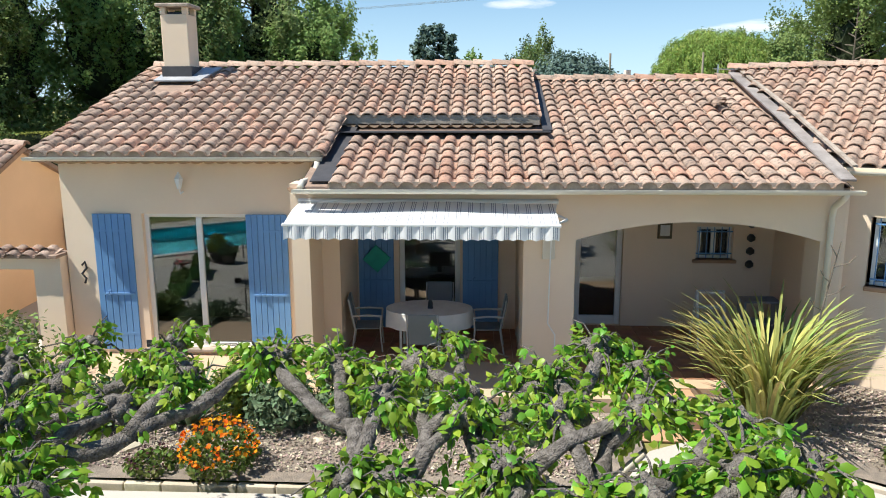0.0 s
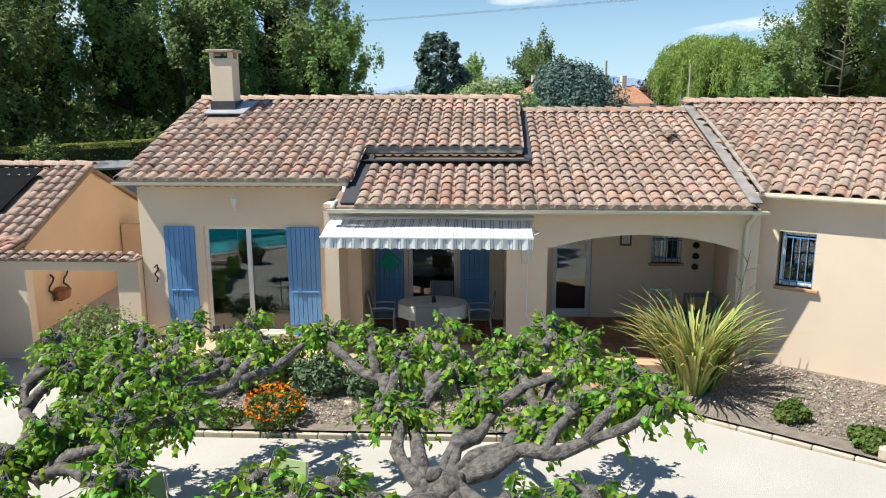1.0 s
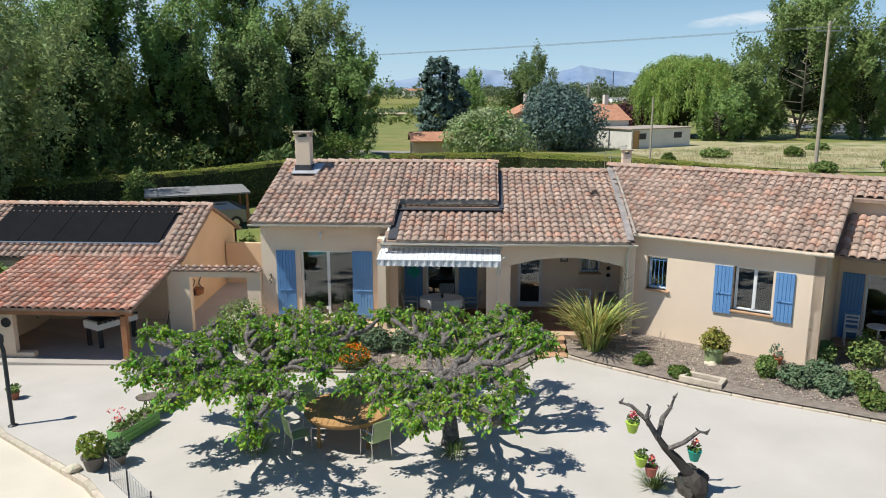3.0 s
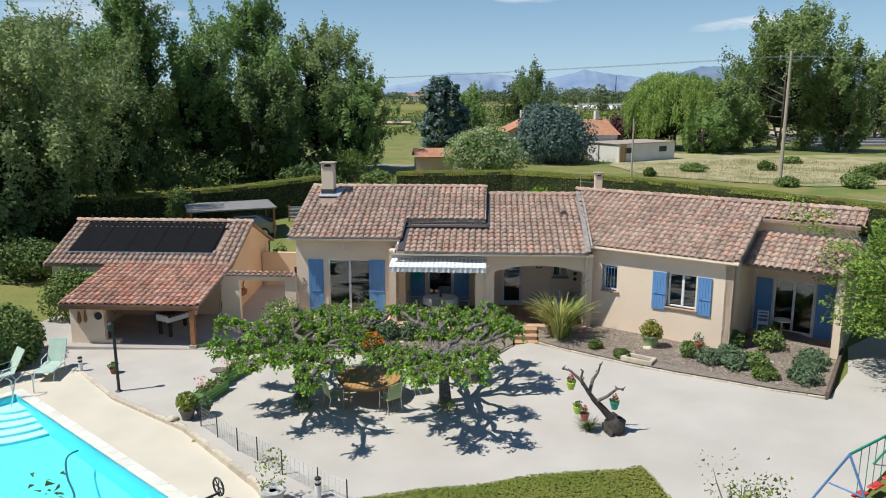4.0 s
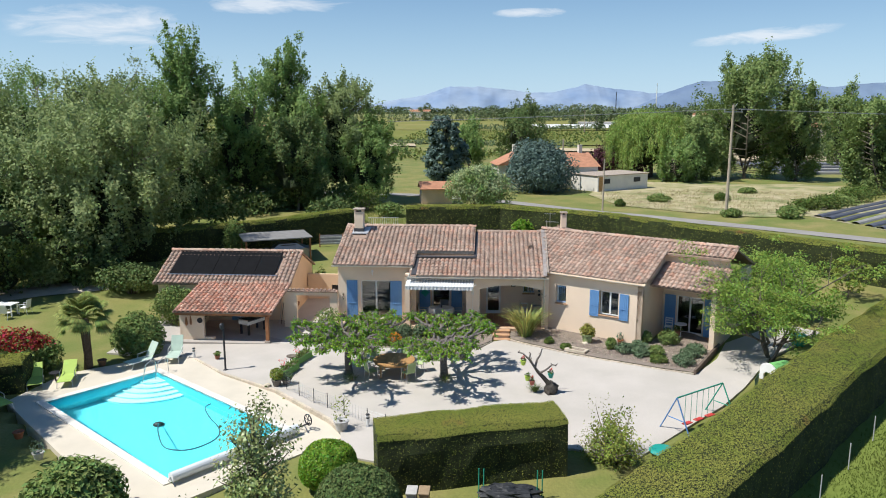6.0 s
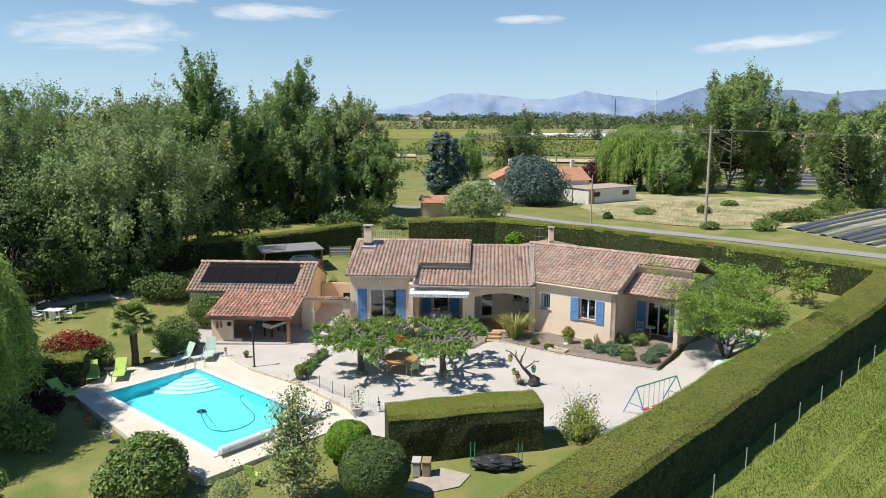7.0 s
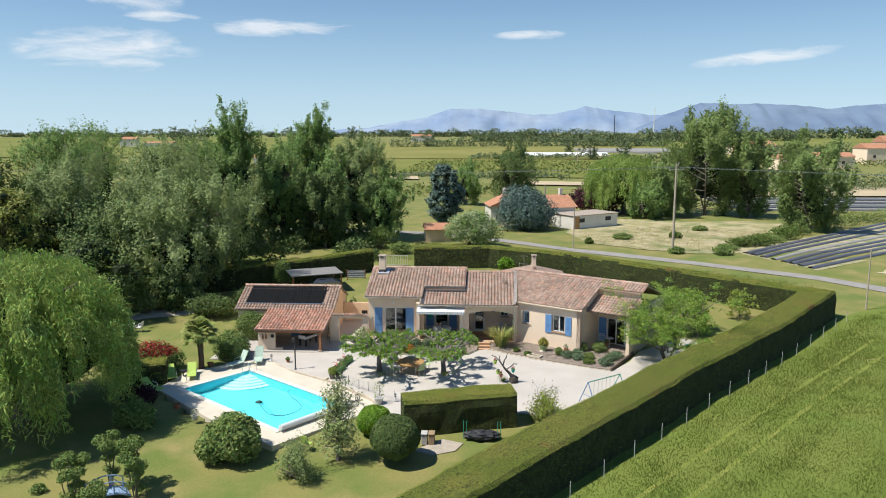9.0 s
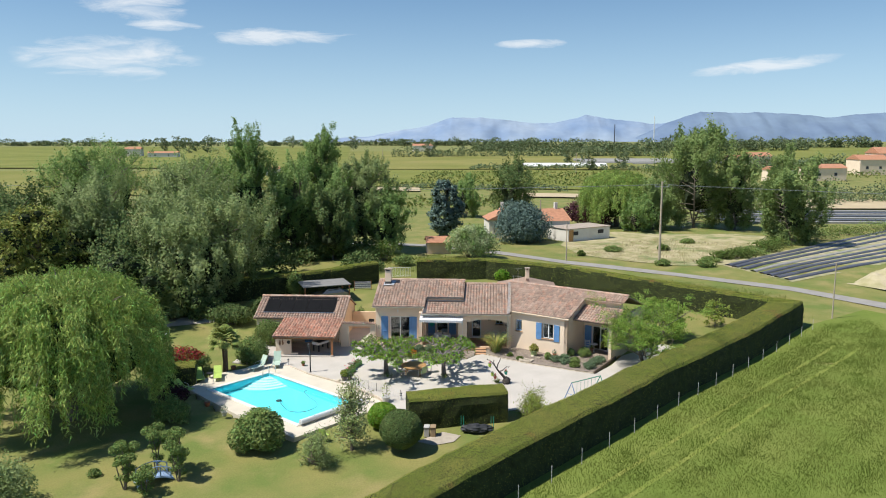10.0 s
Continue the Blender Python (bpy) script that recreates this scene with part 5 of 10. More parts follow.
hedge("clipped_hedge", [(-2.75, -16.0), (0.6, -15.2), (3.6, -14.55)], 1.9, 2.05, "thick clipped green hedge beside the gravel court", 0.03, 1100)


# ---- trees ----
def limb(bm, p, d, length, r, depth, tips, rnd, up=0.15, spread=0.6, seg=6, kids=3):
    pts, rr = [Vector(p)], [r]
    d = Vector(d).normalized()
    for i in range(4):
        d = (d + Vector((rnd.uniform(-1, 1), rnd.uniform(-1, 1), rnd.uniform(-0.4, 1) * 0.6 + up)) * 0.18).normalized()
        pts.append(pts[-1] + d * length / 4)
        rr.append(r * (1 - 0.16 * (i + 1)))
    tube(bm, pts, rr, seg)
    if depth == 0:
        tips.append(pts[-1])
        tips.append(pts[2])
        return
    for k in range(kids):
        a = rnd.uniform(0, 6.28)
        s = Vector((math.cos(a), math.sin(a), rnd.uniform(-0.1, 0.6)))
        limb(bm, pts[rnd.choice((2, 3, 4))], d * 0.8 + s * spread, length * rnd.uniform(0.55, 0.8), r * 0.5, depth - 1, tips, rnd, up, spread, max(4, seg - 1), kids)


def crown_tree(name, label, x, y, h, w, material, seed, n=5000, size=0.28, trunk_h=0.25, shape="oval", clumps=26, cat="tree", bark=None, trunk_r=None, lean=0.0, dense=0.0, cs=1.0):
    """A tree: trunk, limbs, and a crown of leaf clumps."""
    rnd = random.Random(seed)
    e = thing(name, label, cat, (x, y, g(x, y) - 0.05))
    bm = B()
    r = trunk_r or max(0.06, h * 0.016)
    tops = [Vector((0, 0, 0))]
    for i in range(1, 7):
        tops.append(tops[-1] + Vector((rnd.uniform(-1, 1) * 0.02 * h + lean * h / 6, rnd.uniform(-1, 1) * 0.02 * h, h * 0.92 / 6)))
    tube(bm, tops, [r * (1.25 - 0.19 * i) for i in range(7)], 8)
    cl = []
    for k in range(clumps):
        t = (k + rnd.random()) / clumps
        z = h * (trunk_h + (1 - trunk_h) * t)
        if shape == "column":
            rad = w / 2 * (0.5 + 0.5 * math.sin(math.pi * min(1, t * 1.2) ** 0.8)) * (1 - 0.8 * t ** 2.6)
        elif shape == "round":
            rad = w / 2 * math.sqrt(max(0.05, 1 - (2 * t - 0.95) ** 2))
        else:
            rad = w / 2 * (math.sin(math.pi * (0.12 + 0.83 * t)) ** 0.7)
        a = k * 2.4 + rnd.uniform(-0.4, 0.4)
        q = rad * rnd.uniform(0.35, 0.85)
        i = min(5, int(t * 6 * 0.9 + trunk_h * 5))
        c = tops[i] * 1.0
        c = Vector((c.x + q * math.cos(a), c.y + q * math.sin(a), z))
        cr = w * rnd.uniform(0.14, 0.24) * cs * (1 - 0.55 * t if shape == "column" else 1 - 0.25 * t)
        cl.append((c, cr))
        st = tops[max(1, min(5, i - 1))]
        tube(bm, [st, st.lerp(c, 0.5) + Vector((0, 0, -0.03 * h)), c], [r * 0.35, r * 0.22, r * 0.08], 5)
    part("trunk", bm, bark or BARK, e)
    tot = sum(c[1] ** 2 for c in cl)
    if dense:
        # dark blobs: shade inside the crown, put into the colour
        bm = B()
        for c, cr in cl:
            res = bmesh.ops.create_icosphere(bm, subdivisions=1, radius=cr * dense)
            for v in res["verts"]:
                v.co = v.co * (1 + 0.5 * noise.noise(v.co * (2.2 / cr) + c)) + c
        part("inner_foliage", bm, INNER_SHADE, e, "dark mass coloured as the shade inside the foliage")
    P, D = [], []
    for c, cr in cl:
        k = max(8, int(n * cr * cr / tot))
        subs = max(3, min(11, k // 38))
        p, d = ball_pts(c, (cr * 0.85, cr * 0.85, cr * (1.1 if shape == "column" else 0.8)), int(k * 0.3), 0.55)
        P.append(p)
        D.append(d)
        k = int(k * 0.75)
        # boughs: small domes of leaves on the outside of each clump, dark gaps between
        for sub in range(subs):
            o = Vector((rnd.gauss(0, 1) + 0.5 * c.x / w, rnd.gauss(0, 1) + 0.5 * c.y / w, rnd.gauss(0.25, 0.8))).normalized() * cr * rnd.uniform(0.5, 0.95)
            sr = cr * rnd.uniform(0.24, 0.46)
            p, d = ball_pts(c + o, (sr, sr, sr * (1.5 if shape == "column" else 0.8)), k // subs + 1, 0.55)
            p += rng.normal(size=p.shape) * sr * 0.13
            low_ = (d[:, 2] < -0.35) & (rng.random(len(d)) < 0.75)
            P.append(p[~low_])
            D.append(d[~low_])
    leaves("crown", np.concatenate(P), size, material, e, out=np.concatenate(D) * 1.15, aspect=0.75, flat=0.45, tri=True)
    return e


def feathery_tree(name, label, x, y, h, w, material, seed, n=30000, size=0.14, trunk_h=0.16, column=False, leaders=2, core=0.55):
    """A poplar-like tree: upright leaders, rising branches, and sprays of leaves along them that leave gaps."""
    rnd = random.Random(seed)
    e = thing(name, label, "tree", (x, y, g(x, y) - 0.05))
    bm = B()
    r = max(0.1, h * 0.014)
    stems = []
    fork = Vector((rnd.uniform(-0.02, 0.02) * h, rnd.uniform(-0.02, 0.02) * h, h * trunk_h))
    tube(bm, [(0, 0, -0.1), fork * 0.5, fork], [r * 1.5, r * 1.15, r], 9)
    for k in range(leaders):
        a = k * 6.28 / leaders + rnd.uniform(-0.6, 0.6)
        off = (0.0 if leaders == 1 else w * rnd.uniform(0.12, 0.2))
        top = Vector((off * math.cos(a), off * math.sin(a), h * (1.0 if k == 0 else rnd.uniform(0.78, 0.95))))
        pts = [fork]
        for j in range(1, 7):
            t = j / 6
            pts.append(fork.lerp(top, t) + Vector((rnd.gauss(0, 0.012 * h), rnd.gauss(0, 0.012 * h), 0)) * (1 - t) + Vector((top.x, top.y, 0)) * 0.35 * math.sin(math.pi * t))
        tube(bm, pts, [r * (0.95 - 0.14 * j) / leaders ** 0.3 for j in range(7)], 7)
        stems.append(pts)
    P, D = [], []
    m = 92
    for k in range(m):
        t = (k + rnd.random()) / m
        pts = stems[k % leaders]
        u = t * 5.9
        st = pts[int(u)].lerp(pts[int(u) + 1], u - int(u))
        prof = (1.0 - 0.62 * t) if column else math.sin(math.pi * (0.2 + 0.68 * t)) ** 0.75
        prof *= 1 + 0.45 * noise.noise(Vector((t * 3.2, seed * 3.7, (k % leaders) * 5.1)))
        rad = w / 2 * prof * rnd.uniform(0.55, 1.15) / leaders ** 0.25
        a = k * 2.39996 * (1 + 0.1 * leaders) + rnd.uniform(-0.3, 0.3)
        rise = rad * rnd.uniform(0.2, 1.1) * (1.5 if column else 0.9) * (0.35 + t)
        d = Vector((math.cos(a), math.sin(a), 0)) * rad
        b = [st, st + d * 0.5 + Vector((0, 0, rise * 0.35)), st + d * 0.85 + Vector((0, 0, rise * 0.75)), st + d + Vector((0, 0, rise))]
        tube(bm, b, [r * 0.3, r * 0.22, r * 0.12, r * 0.04], 5)
        for q in range(6):
            c = b[1].lerp(b[3], (q + rnd.random()) / 6) + Vector((rnd.gauss(0, 1), rnd.gauss(0, 1), rnd.gauss(0.1, 0.9))) * (0.03 * w + 0.12)
            kk = max(4, int(n / (m * 6) * rnd.uniform(0.5, 1.5)))
            sc = (0.025 * w + 0.07) * rnd.uniform(0.7, 1.3)
            out = np.array([math.cos(a), math.sin(a), 0.35])
            up_ = rng.normal(size=(kk, 1)) * sc * 1.25
            P.append(np.array(c) + rng.normal(size=(kk, 3)) * sc * 0.6 + up_ * np.array([0.35 * math.cos(a), 0.35 * math.sin(a), 0.9]))
            D.append(np.tile(out, (kk, 1)))
    part("trunk", bm, BARK, e)
    # dark lump amid the branches, shade painted as its colour
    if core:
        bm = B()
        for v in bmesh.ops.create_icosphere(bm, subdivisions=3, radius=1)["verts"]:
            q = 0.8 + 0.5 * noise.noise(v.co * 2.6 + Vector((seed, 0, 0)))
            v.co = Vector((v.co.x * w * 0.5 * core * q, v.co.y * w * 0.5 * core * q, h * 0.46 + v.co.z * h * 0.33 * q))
        part("inner_foliage", bm, INNER_SHADE, e, "dark mass coloured as the shade inside the foliage")
    leaves("crown", np.concatenate(P), size, material, e, out=np.concatenate(D) * 0.8, aspect=0.8, flat=0.35, tri=True)
    return e


for i, (x, y, h, w, m, sh, n, nm) in enumerate([
    (-29.6, 33.7, 16.8, 7.5, POPLAR, "column", 7000, "poplar"), (-22.0, 44.0, 16.6, 6.5, POPLAR, "column", 7000, "poplar"),
    (-16.2, 44.5, 13.8, 8.0, SILVER, "oval", 7000, "white_poplar"), (-25.0, 38.0, 14.2, 8.5, POPLAR, "oval", 6000, "tree"), (-34.0, 37.0, 13.6, 8.5, POPLAR, "oval", 5500, "tree"), (-19.4, 41.0, 12.2, 7.0, POPLAR, "oval", 5000, "tree"),
    (-27.8, 13.4, 10.8, 11.0, SILVER, "oval", 11000, "white_poplar"), (-33.0, 20.0, 10.8, 10.5, SILVER, "oval", 8000, "white_poplar"), (-38.0, 31.0, 14.0, 9.0, SILVER, "oval", 6500, "white_poplar"),
    (-45.0, 24.0, 12.0, 11.0, SILVER, "oval", 7000, "white_poplar"), (-54.0, 36.0, 15.0, 10.0, POPLAR, "oval", 6000, "tree"),
    (-52.0, 18.0, 12.0, 11.0, DARK, "oval", 6000, "tree"), (-12.6, 42.0, 9.5, 6.0, POPLAR, "oval", 4500, "tree"),
    (-19.0, 36.0, 10.0, 6.5, DARK, "oval", 5000, "tree"), (-27.5, 25.5, 9.0, 7.0, DARK, "oval", 5000, "tree"),
    (-36.5, 14.0, 8.5, 7.5, DARK, "oval", 5000, "tree"),
    (-60.0, 55.0, 15.0, 11.0, POPLAR, "oval", 5000, "tree"), (-42.0, 45.0, 13.0, 9.0, POPLAR, "oval", 5000, "tree"),
]):
    label = {"poplar": "tall slender dark green poplar", "white_poplar": "broad silvery-green white poplar", "tree": "dense dark green broadleaf tree at the garden edge"}[nm]
    feathery_tree(nm, label, x, y, h * 0.9, w * 1.2, m, 40 + i, int(n * 4.8), 0.16, 0.22 if nm == "white_poplar" else 0.14, sh == "column", 1 if sh == "column" else 2 + i % 2)


# ---- plants of the garden ----
def broad_leaves(name, pts, size, material, parent, label="", droop=0.5, out=None):
    """Broad pointed leaves folded along the midrib: two quads each."""
    pts = np.asarray(pts, dtype=np.float64)
    n = len(pts)
    d = rng.normal(size=(n, 3))
    if out is not None:
        d = d * 0.6 + out
    d[:, 2] -= droop
    d /= np.linalg.norm(d, axis=1)[:, None]
    upv = np.array([0, 0, 1.0]) + rng.normal(size=(n, 3)) * 0.5
    s = np.cross(d, upv)
    s /= np.linalg.norm(s, axis=1)[:, None] + 1e-9
    nn = np.cross(s, d)
    L = size * rng.uniform(0.6, 1.25, n)[:, None]
    v = np.empty((n, 6, 3))
    v[:, 0] = pts
    v[:, 1] = pts + d * L * 0.45 + nn * L * 0.06
    v[:, 2] = pts + d * L - nn * L * 0.2
    v[:, 3] = pts + d * L * 0.42 + s * L * 0.33 - nn * L * 0.07
    v[:, 4] = pts + d * L * 0.05 + s * L * 0.2
    v[:, 5] = pts + d * L * 0.05 - s * L * 0.2
    v7 = pts + d * L * 0.42 - s * L * 0.33 - nn * L * 0.07
    v = np.concatenate([v, v7[:, None]], 1)
    o = 7 * np.arange(n)[:, None]
    f = np.concatenate([o + np.array([[0, 4, 3, 1]]), o + np.array([[1, 3, 2, 2]]), o + np.array([[0, 1, 6, 5]]), o + np.array([[1, 2, 6, 6]])])
    quads = np.concatenate([o + np.array([[0, 4, 3, 1]]), o + np.array([[0, 1, 6, 5]])])
    tri = np.concatenate([o + np.array([[1, 3, 2]]), o + np.array([[1, 2, 6]])])
    me = bpy.data.meshes.new(name)
    verts = v.reshape(-1, 3).astype(np.float32)
    me.vertices.add(len(verts))
    me.vertices.foreach_set("co", verts.ravel())
    idx = np.concatenate([quads.ravel(), tri.ravel()]).astype(np.int32)
    me.loops.add(len(idx))
    me.loops.foreach_set("vertex_index", idx)
    me.polygons.add(len(quads) + len(tri))
    st = np.concatenate([np.arange(len(quads)) * 4, len(quads) * 4 + np.arange(len(tri)) * 3]).astype(np.int32)
    me.polygons.foreach_set("loop_start", st)
    me.update(calc_edges=True)
    me.materials.append(material)
    ob = new(name, me)
    ob.parent = parent
    if label:
        ob["label"] = label
    return ob


def knuckle(bm, c, r, rnd):
    """A gnarled pollard head: a lump overgrown with warts."""
    off = rnd.uniform(0, 50)
    lumps = [(Vector(c), r, 2)]
    for k in range(14):
        d = Vector((rnd.gauss(0, 1), rnd.gauss(0, 1), rnd.gauss(0.25, 0.8))).normalized()
        lumps.append((Vector(c) + d * r * rnd.uniform(0.7, 1.0), r * rnd.uniform(0.28, 0.5), 1))
    for q, rad, sub in lumps:
        for v in bmesh.ops.create_icosphere(bm, subdivisions=sub, radius=rad)["verts"]:
            v.co = v.co * (1 + 0.4 * noise.noise(v.co * (1.4 / rad) + Vector((off, off, 0)))) + q


def mulberry(x, y, limbs, seed, top=1.55):
    rnd = random.Random(seed)
    z0 = g(x, y)
    e = thing("mulberry_tree", "pollarded mulberry with gnarled grey limbs and fresh green leaves", "tree", (x, y, z0), group="pollarded mulberries")
    bm = B()
    tube(bm, [(0, 0, -0.1), (0.02, 0, 0.25), (-0.02, 0.02, 0.8), (0.02, 0.0, top - 0.25), (0.0, 0.0, top)], [0.25, 0.19, 0.16, 0.18, 0.22], 12)
    knuckle(bm, (0, 0, top), 0.24, rnd)
    part("trunk", bm, BARK_G, e, smooth=True)
    P, D = [], []
    for a, L in limbs:
        a = radians(a)
        d = Vector((math.cos(a), math.sin(a), 0))
        side = Vector((-d.y, d.x, 0))
        n = 20
        pts, rr = [], []
        ph = rnd.uniform(0, 6)
        zt = 2.42 - z0 + rnd.uniform(-0.12, 0.12)
        off = Vector((rnd.uniform(0, 90), rnd.uniform(0, 90), 0))
        for i in range(n + 1):
            t = i / n
            kink = noise.noise_vector(Vector((t * L * 1.5, 0, 0)) + off) * 0.24 * min(1, 3 * t)
            w = 0.14 * math.sin(5.2 * t + ph) * min(1, L / 2.5)
            pts.append(d * (0.12 + (L - 0.12) * t) + side * w + Vector((kink.x, kink.y, kink.z * 0.75)) + Vector((0, 0, top + 0.02 + (zt - 0.1 - top) * t ** 0.8)))
            rr.append((0.084 - 0.034 * t) * (1 + 0.35 * noise.noise(Vector((t * L * 3.5, 5, 0)) + off)))
        bm = B()
        tube(bm, pts, rr, 12)
        # heads: at the tip, on the limb and on side shoots; bare wood between
        spots = [(pts[-1], 1.0)]
        for i0, i1, reach in ((9, 13, 0.5), (13, 16, 0.42)):
            if L < 1.6 and i0 == 13:
                continue
            sp = pts[i1] + side * rnd.choice((-1, 1)) * rnd.uniform(0.6, 1.0) * reach + Vector((0, 0, rnd.uniform(0.05, 0.16)))
            q0 = pts[i0]
            tube(bm, [q0, q0.lerp(sp, 0.35) + Vector((0, 0, 0.07)), q0.lerp(sp, 0.7) + Vector((0, 0, 0.03)), sp], [0.075, 0.055, 0.06, 0.05], 9)
            spots.append((sp, rnd.uniform(0.6, 0.9)))
        if L > 2.2:
            spots.append((pts[8] + side * 0.12 * rnd.choice((-1, 1)) + Vector((0, 0, 0.1)), rnd.uniform(0.35, 0.6)))
        for j, (c, k) in enumerate(spots):
            knuckle(bm, c, 0.088 + 0.055 * k, rnd)
            # leafy shoots that spring from the head and hang at their ends
            for q in range(int(19 * k) + 9):
                az = rnd.uniform(0, 6.28)
                el = rnd.uniform(-0.35, 1.2)
                sl = rnd.uniform(0.14, 0.46) * (0.75 + 0.4 * k)
                sd_ = Vector((math.cos(az) * math.cos(el), math.sin(az) * math.cos(el), math.sin(el)))
                m = 15
                tt = np.linspace(0.3, 1.0, m)[:, None]
                p = np.array(c) + tt * sl * np.array(sd_) - np.array([0, 0, 0.16]) * tt ** 2 + rng.normal(size=(m, 3)) * 0.028
                P.append(p)
                D.append(rng.normal(size=(m, 3)) * 0.5 + np.array([sd_.x, sd_.y, -0.3]))
                tube(bm, [c, c + sd_ * sl * 0.6, c + sd_ * sl - Vector((0, 0, 0.12))], [0.012, 0.008, 0.004], 4)
        for v in bm.verts:
            v.co += noise.noise_vector(v.co * 7 + off) * 0.03 + noise.noise_vector(v.co * 19 + off) * 0.016
        part("limb", bm, BARK_G, e, smooth=True)
    broad_leaves("foliage", np.concatenate(P), 0.094, MULB, e, "fresh green leaves", 0.4, np.concatenate(D))
    return e


mulberry(-5.6, -6.2, [(-132, 2.3), (-155, 2.3), (-170, 1.3), (-115, 1.4), (-75, 1.4), (150, 1.2), (-103, 2.9), (-83, 2.5), (172, 2.7), (140, 1.9), (108, 2.2), (77, 3.2), (62, 3.65), (38, 3.6), (45, 1.8), (-13, 1.5), (8, 1.9), (-30, 1.1), (-61, 2.5), (-68, 4.1), (-34, 2.1)], 3)
mulberry(-1.04, -6.5, [(121, 3.3), (104, 2.55), (88, 3.65), (68, 3.35), (57, 3.2), (40, 2.6), (14, 2.2), (-48, 2.0), (-75, 3.5), (-92, 3.5), (-104, 3.0), (-118, 2.5), (-136, 2.5)], 8)


def blades(name, x, y, z, n, L, w, material, parent, lean=(0.2, 1.2), seg=5, arch=1.0, base=0.1, seed=1, tip=0.1, label=""):
    """A clump of arching strap leaves."""
    r = np.random.default_rng(seed)
    V, F = [], []
    for i in range(n):
        a = r.uniform(0, 2 * math.pi)
        el = r.uniform(*lean)
        ll = L * r.uniform(0.65, 1.1)
        p = np.array([x + base * math.cos(a) * r.random(), y + base * math.sin(a) * r.random(), z])
        s = np.array([-math.sin(a), math.cos(a), 0])
        k0 = len(V)
        for j in range(seg + 1):
            t = j / seg
            ang = math.pi / 2 - el - arch * t * t * r.uniform(0.9, 1.1)
            if j:
                p = p + np.array([math.cos(a) * math.cos(ang), math.sin(a) * math.cos(ang), math.sin(ang)]) * ll / seg
            ww = w * (1 - t) ** 0.5 * (0.6 + 0.4 * min(1, t * 4)) + tip * w
            V += [p - s * ww / 2, p + np.array([0, 0, -ww * 0.15]), p + s * ww / 2]
        for j in range(seg):
            b = k0 + 3 * j
            F += [(b, b + 1, b + 4, b + 3), (b + 1, b + 2, b + 5, b + 4)]
    return npmesh(name, V, F, material, parent, label)


PHORM = leafmat("flax_leaf", (0.5, 0.48, 0.15), (0.22, 0.28, 0.07), 0.25, k=0.5, spec=0.3)
AGAVE = leafmat("agave_leaf", (0.14, 0.2, 0.13), (0.2, 0.25, 0.15), 0.15)
GRASS_T = leafmat("tuft_leaf", (0.1, 0.16, 0.03), (0.16, 0.2, 0.06), 0.3)


def clump(name, label, x, y, n, L, w, material, cat, **k):
    e = thing(name, label, cat, (x, y, g(x, y) + k.pop("lift", 0.0)))
    blades("leaf_clump", 0, 0, 0, n, L, w, material, e, **k)
    return e


clump("flax_plant", "large striped flax plant with arching yellow-green straps", 3.0, -0.5, 300, 1.95, 0.06, PHORM, "plant", lean=(0.02, 0.52), arch=0.95, base=0.35, seed=4, lift=0.1)
fx = bpy.data.objects["flax_plant"]
bm = B()
tube(bm, [(0.5, 0.3, 0.2), (0.7, 0.35, 1.1), (0.85, 0.4, 1.9), (0.95, 0.4, 2.45)], [0.016, 0.014, 0.011, 0.006], 6)
for k, z in enumerate((1.5, 1.7, 1.9, 2.1, 2.25)):
    sg = 1 if k % 2 else -1
    tube(bm, [(0.78 + 0.06 * k / 2, 0.38, z), (0.78 + 0.05 * k + sg * 0.12, 0.36, z + 0.06), (0.8 + 0.05 * k + sg * 0.2, 0.36, z + 0.16)], [0.009, 0.008, 0.006], 5)
part("flower_stalk", bm, BARK, fx, "dry brown flower stalk")
clump("agave", "grey-green agave rosette in the flower bed", -4.9, -0.7, 70, 0.9, 0.06, AGAVE, "plant", lean=(0.1, 1.2), arch=0.2, seed=6, lift=0.2)
clump("grass_tuft", "tuft of grass at the foot of the tree", -5.3, -7.0, 130, 0.45, 0.012, GRASS_T, "grass", lean=(0.1, 0.9), base=0.3, seed=7, lift=0.05)
clump("grass_tuft", "tuft of grass at the foot of the tree", -0.9, -7.1, 130, 0.4, 0.012, GRASS_T, "grass", lean=(0.1, 0.9), base=0.3, seed=8, lift=0.05)
clump("grass_tuft", "grass tuft beside the old stump", 3.1, -8.3, 150, 0.5, 0.014, GRASS_T, "grass", lean=(0.05, 0.8), base=0.15, seed=9, lift=0.05)

LAV = leafmat("lavender_leaf", (0.12, 0.18, 0.095), (0.17, 0.23, 0.13), 0.2)
OLE = leafmat("oleander_leaf", (0.155, 0.22, 0.06), (0.21, 0.27, 0.085), 0.12)
REDL = leafmat("photinia_leaf", (0.36, 0.035, 0.03), (0.26, 0.05, 0.03), 0.25)
LIME = leafmat("lime_leaf", (0.22, 0.28, 0.05), (0.3, 0.34, 0.08), 0.3)
ROB = leafmat("robinia_leaf", (0.19, 0.3, 0.05), (0.28, 0.38, 0.08), 0.34)
ORANGE = leafmat("orange_petal", (0.75, 0.2, 0.01), (0.8, 0.3, 0.02), 0.3)
PINK = leafmat("pink_petal", (0.7, 0.08, 0.12), (0.75, 0.2, 0.25), 0.3)
PLUM = leafmat("plum_leaf", (0.06, 0.022, 0.03), (0.09, 0.035, 0.045), 0.2)
BLOSSOM = leafmat("blossom_leaf", (0.48, 0.52, 0.3), (0.17, 0.28, 0.07), 0.3)
GOLD = leafmat("golden_leaf", (0.3, 0.3, 0.06), (0.36, 0.32, 0.08), 0.3)


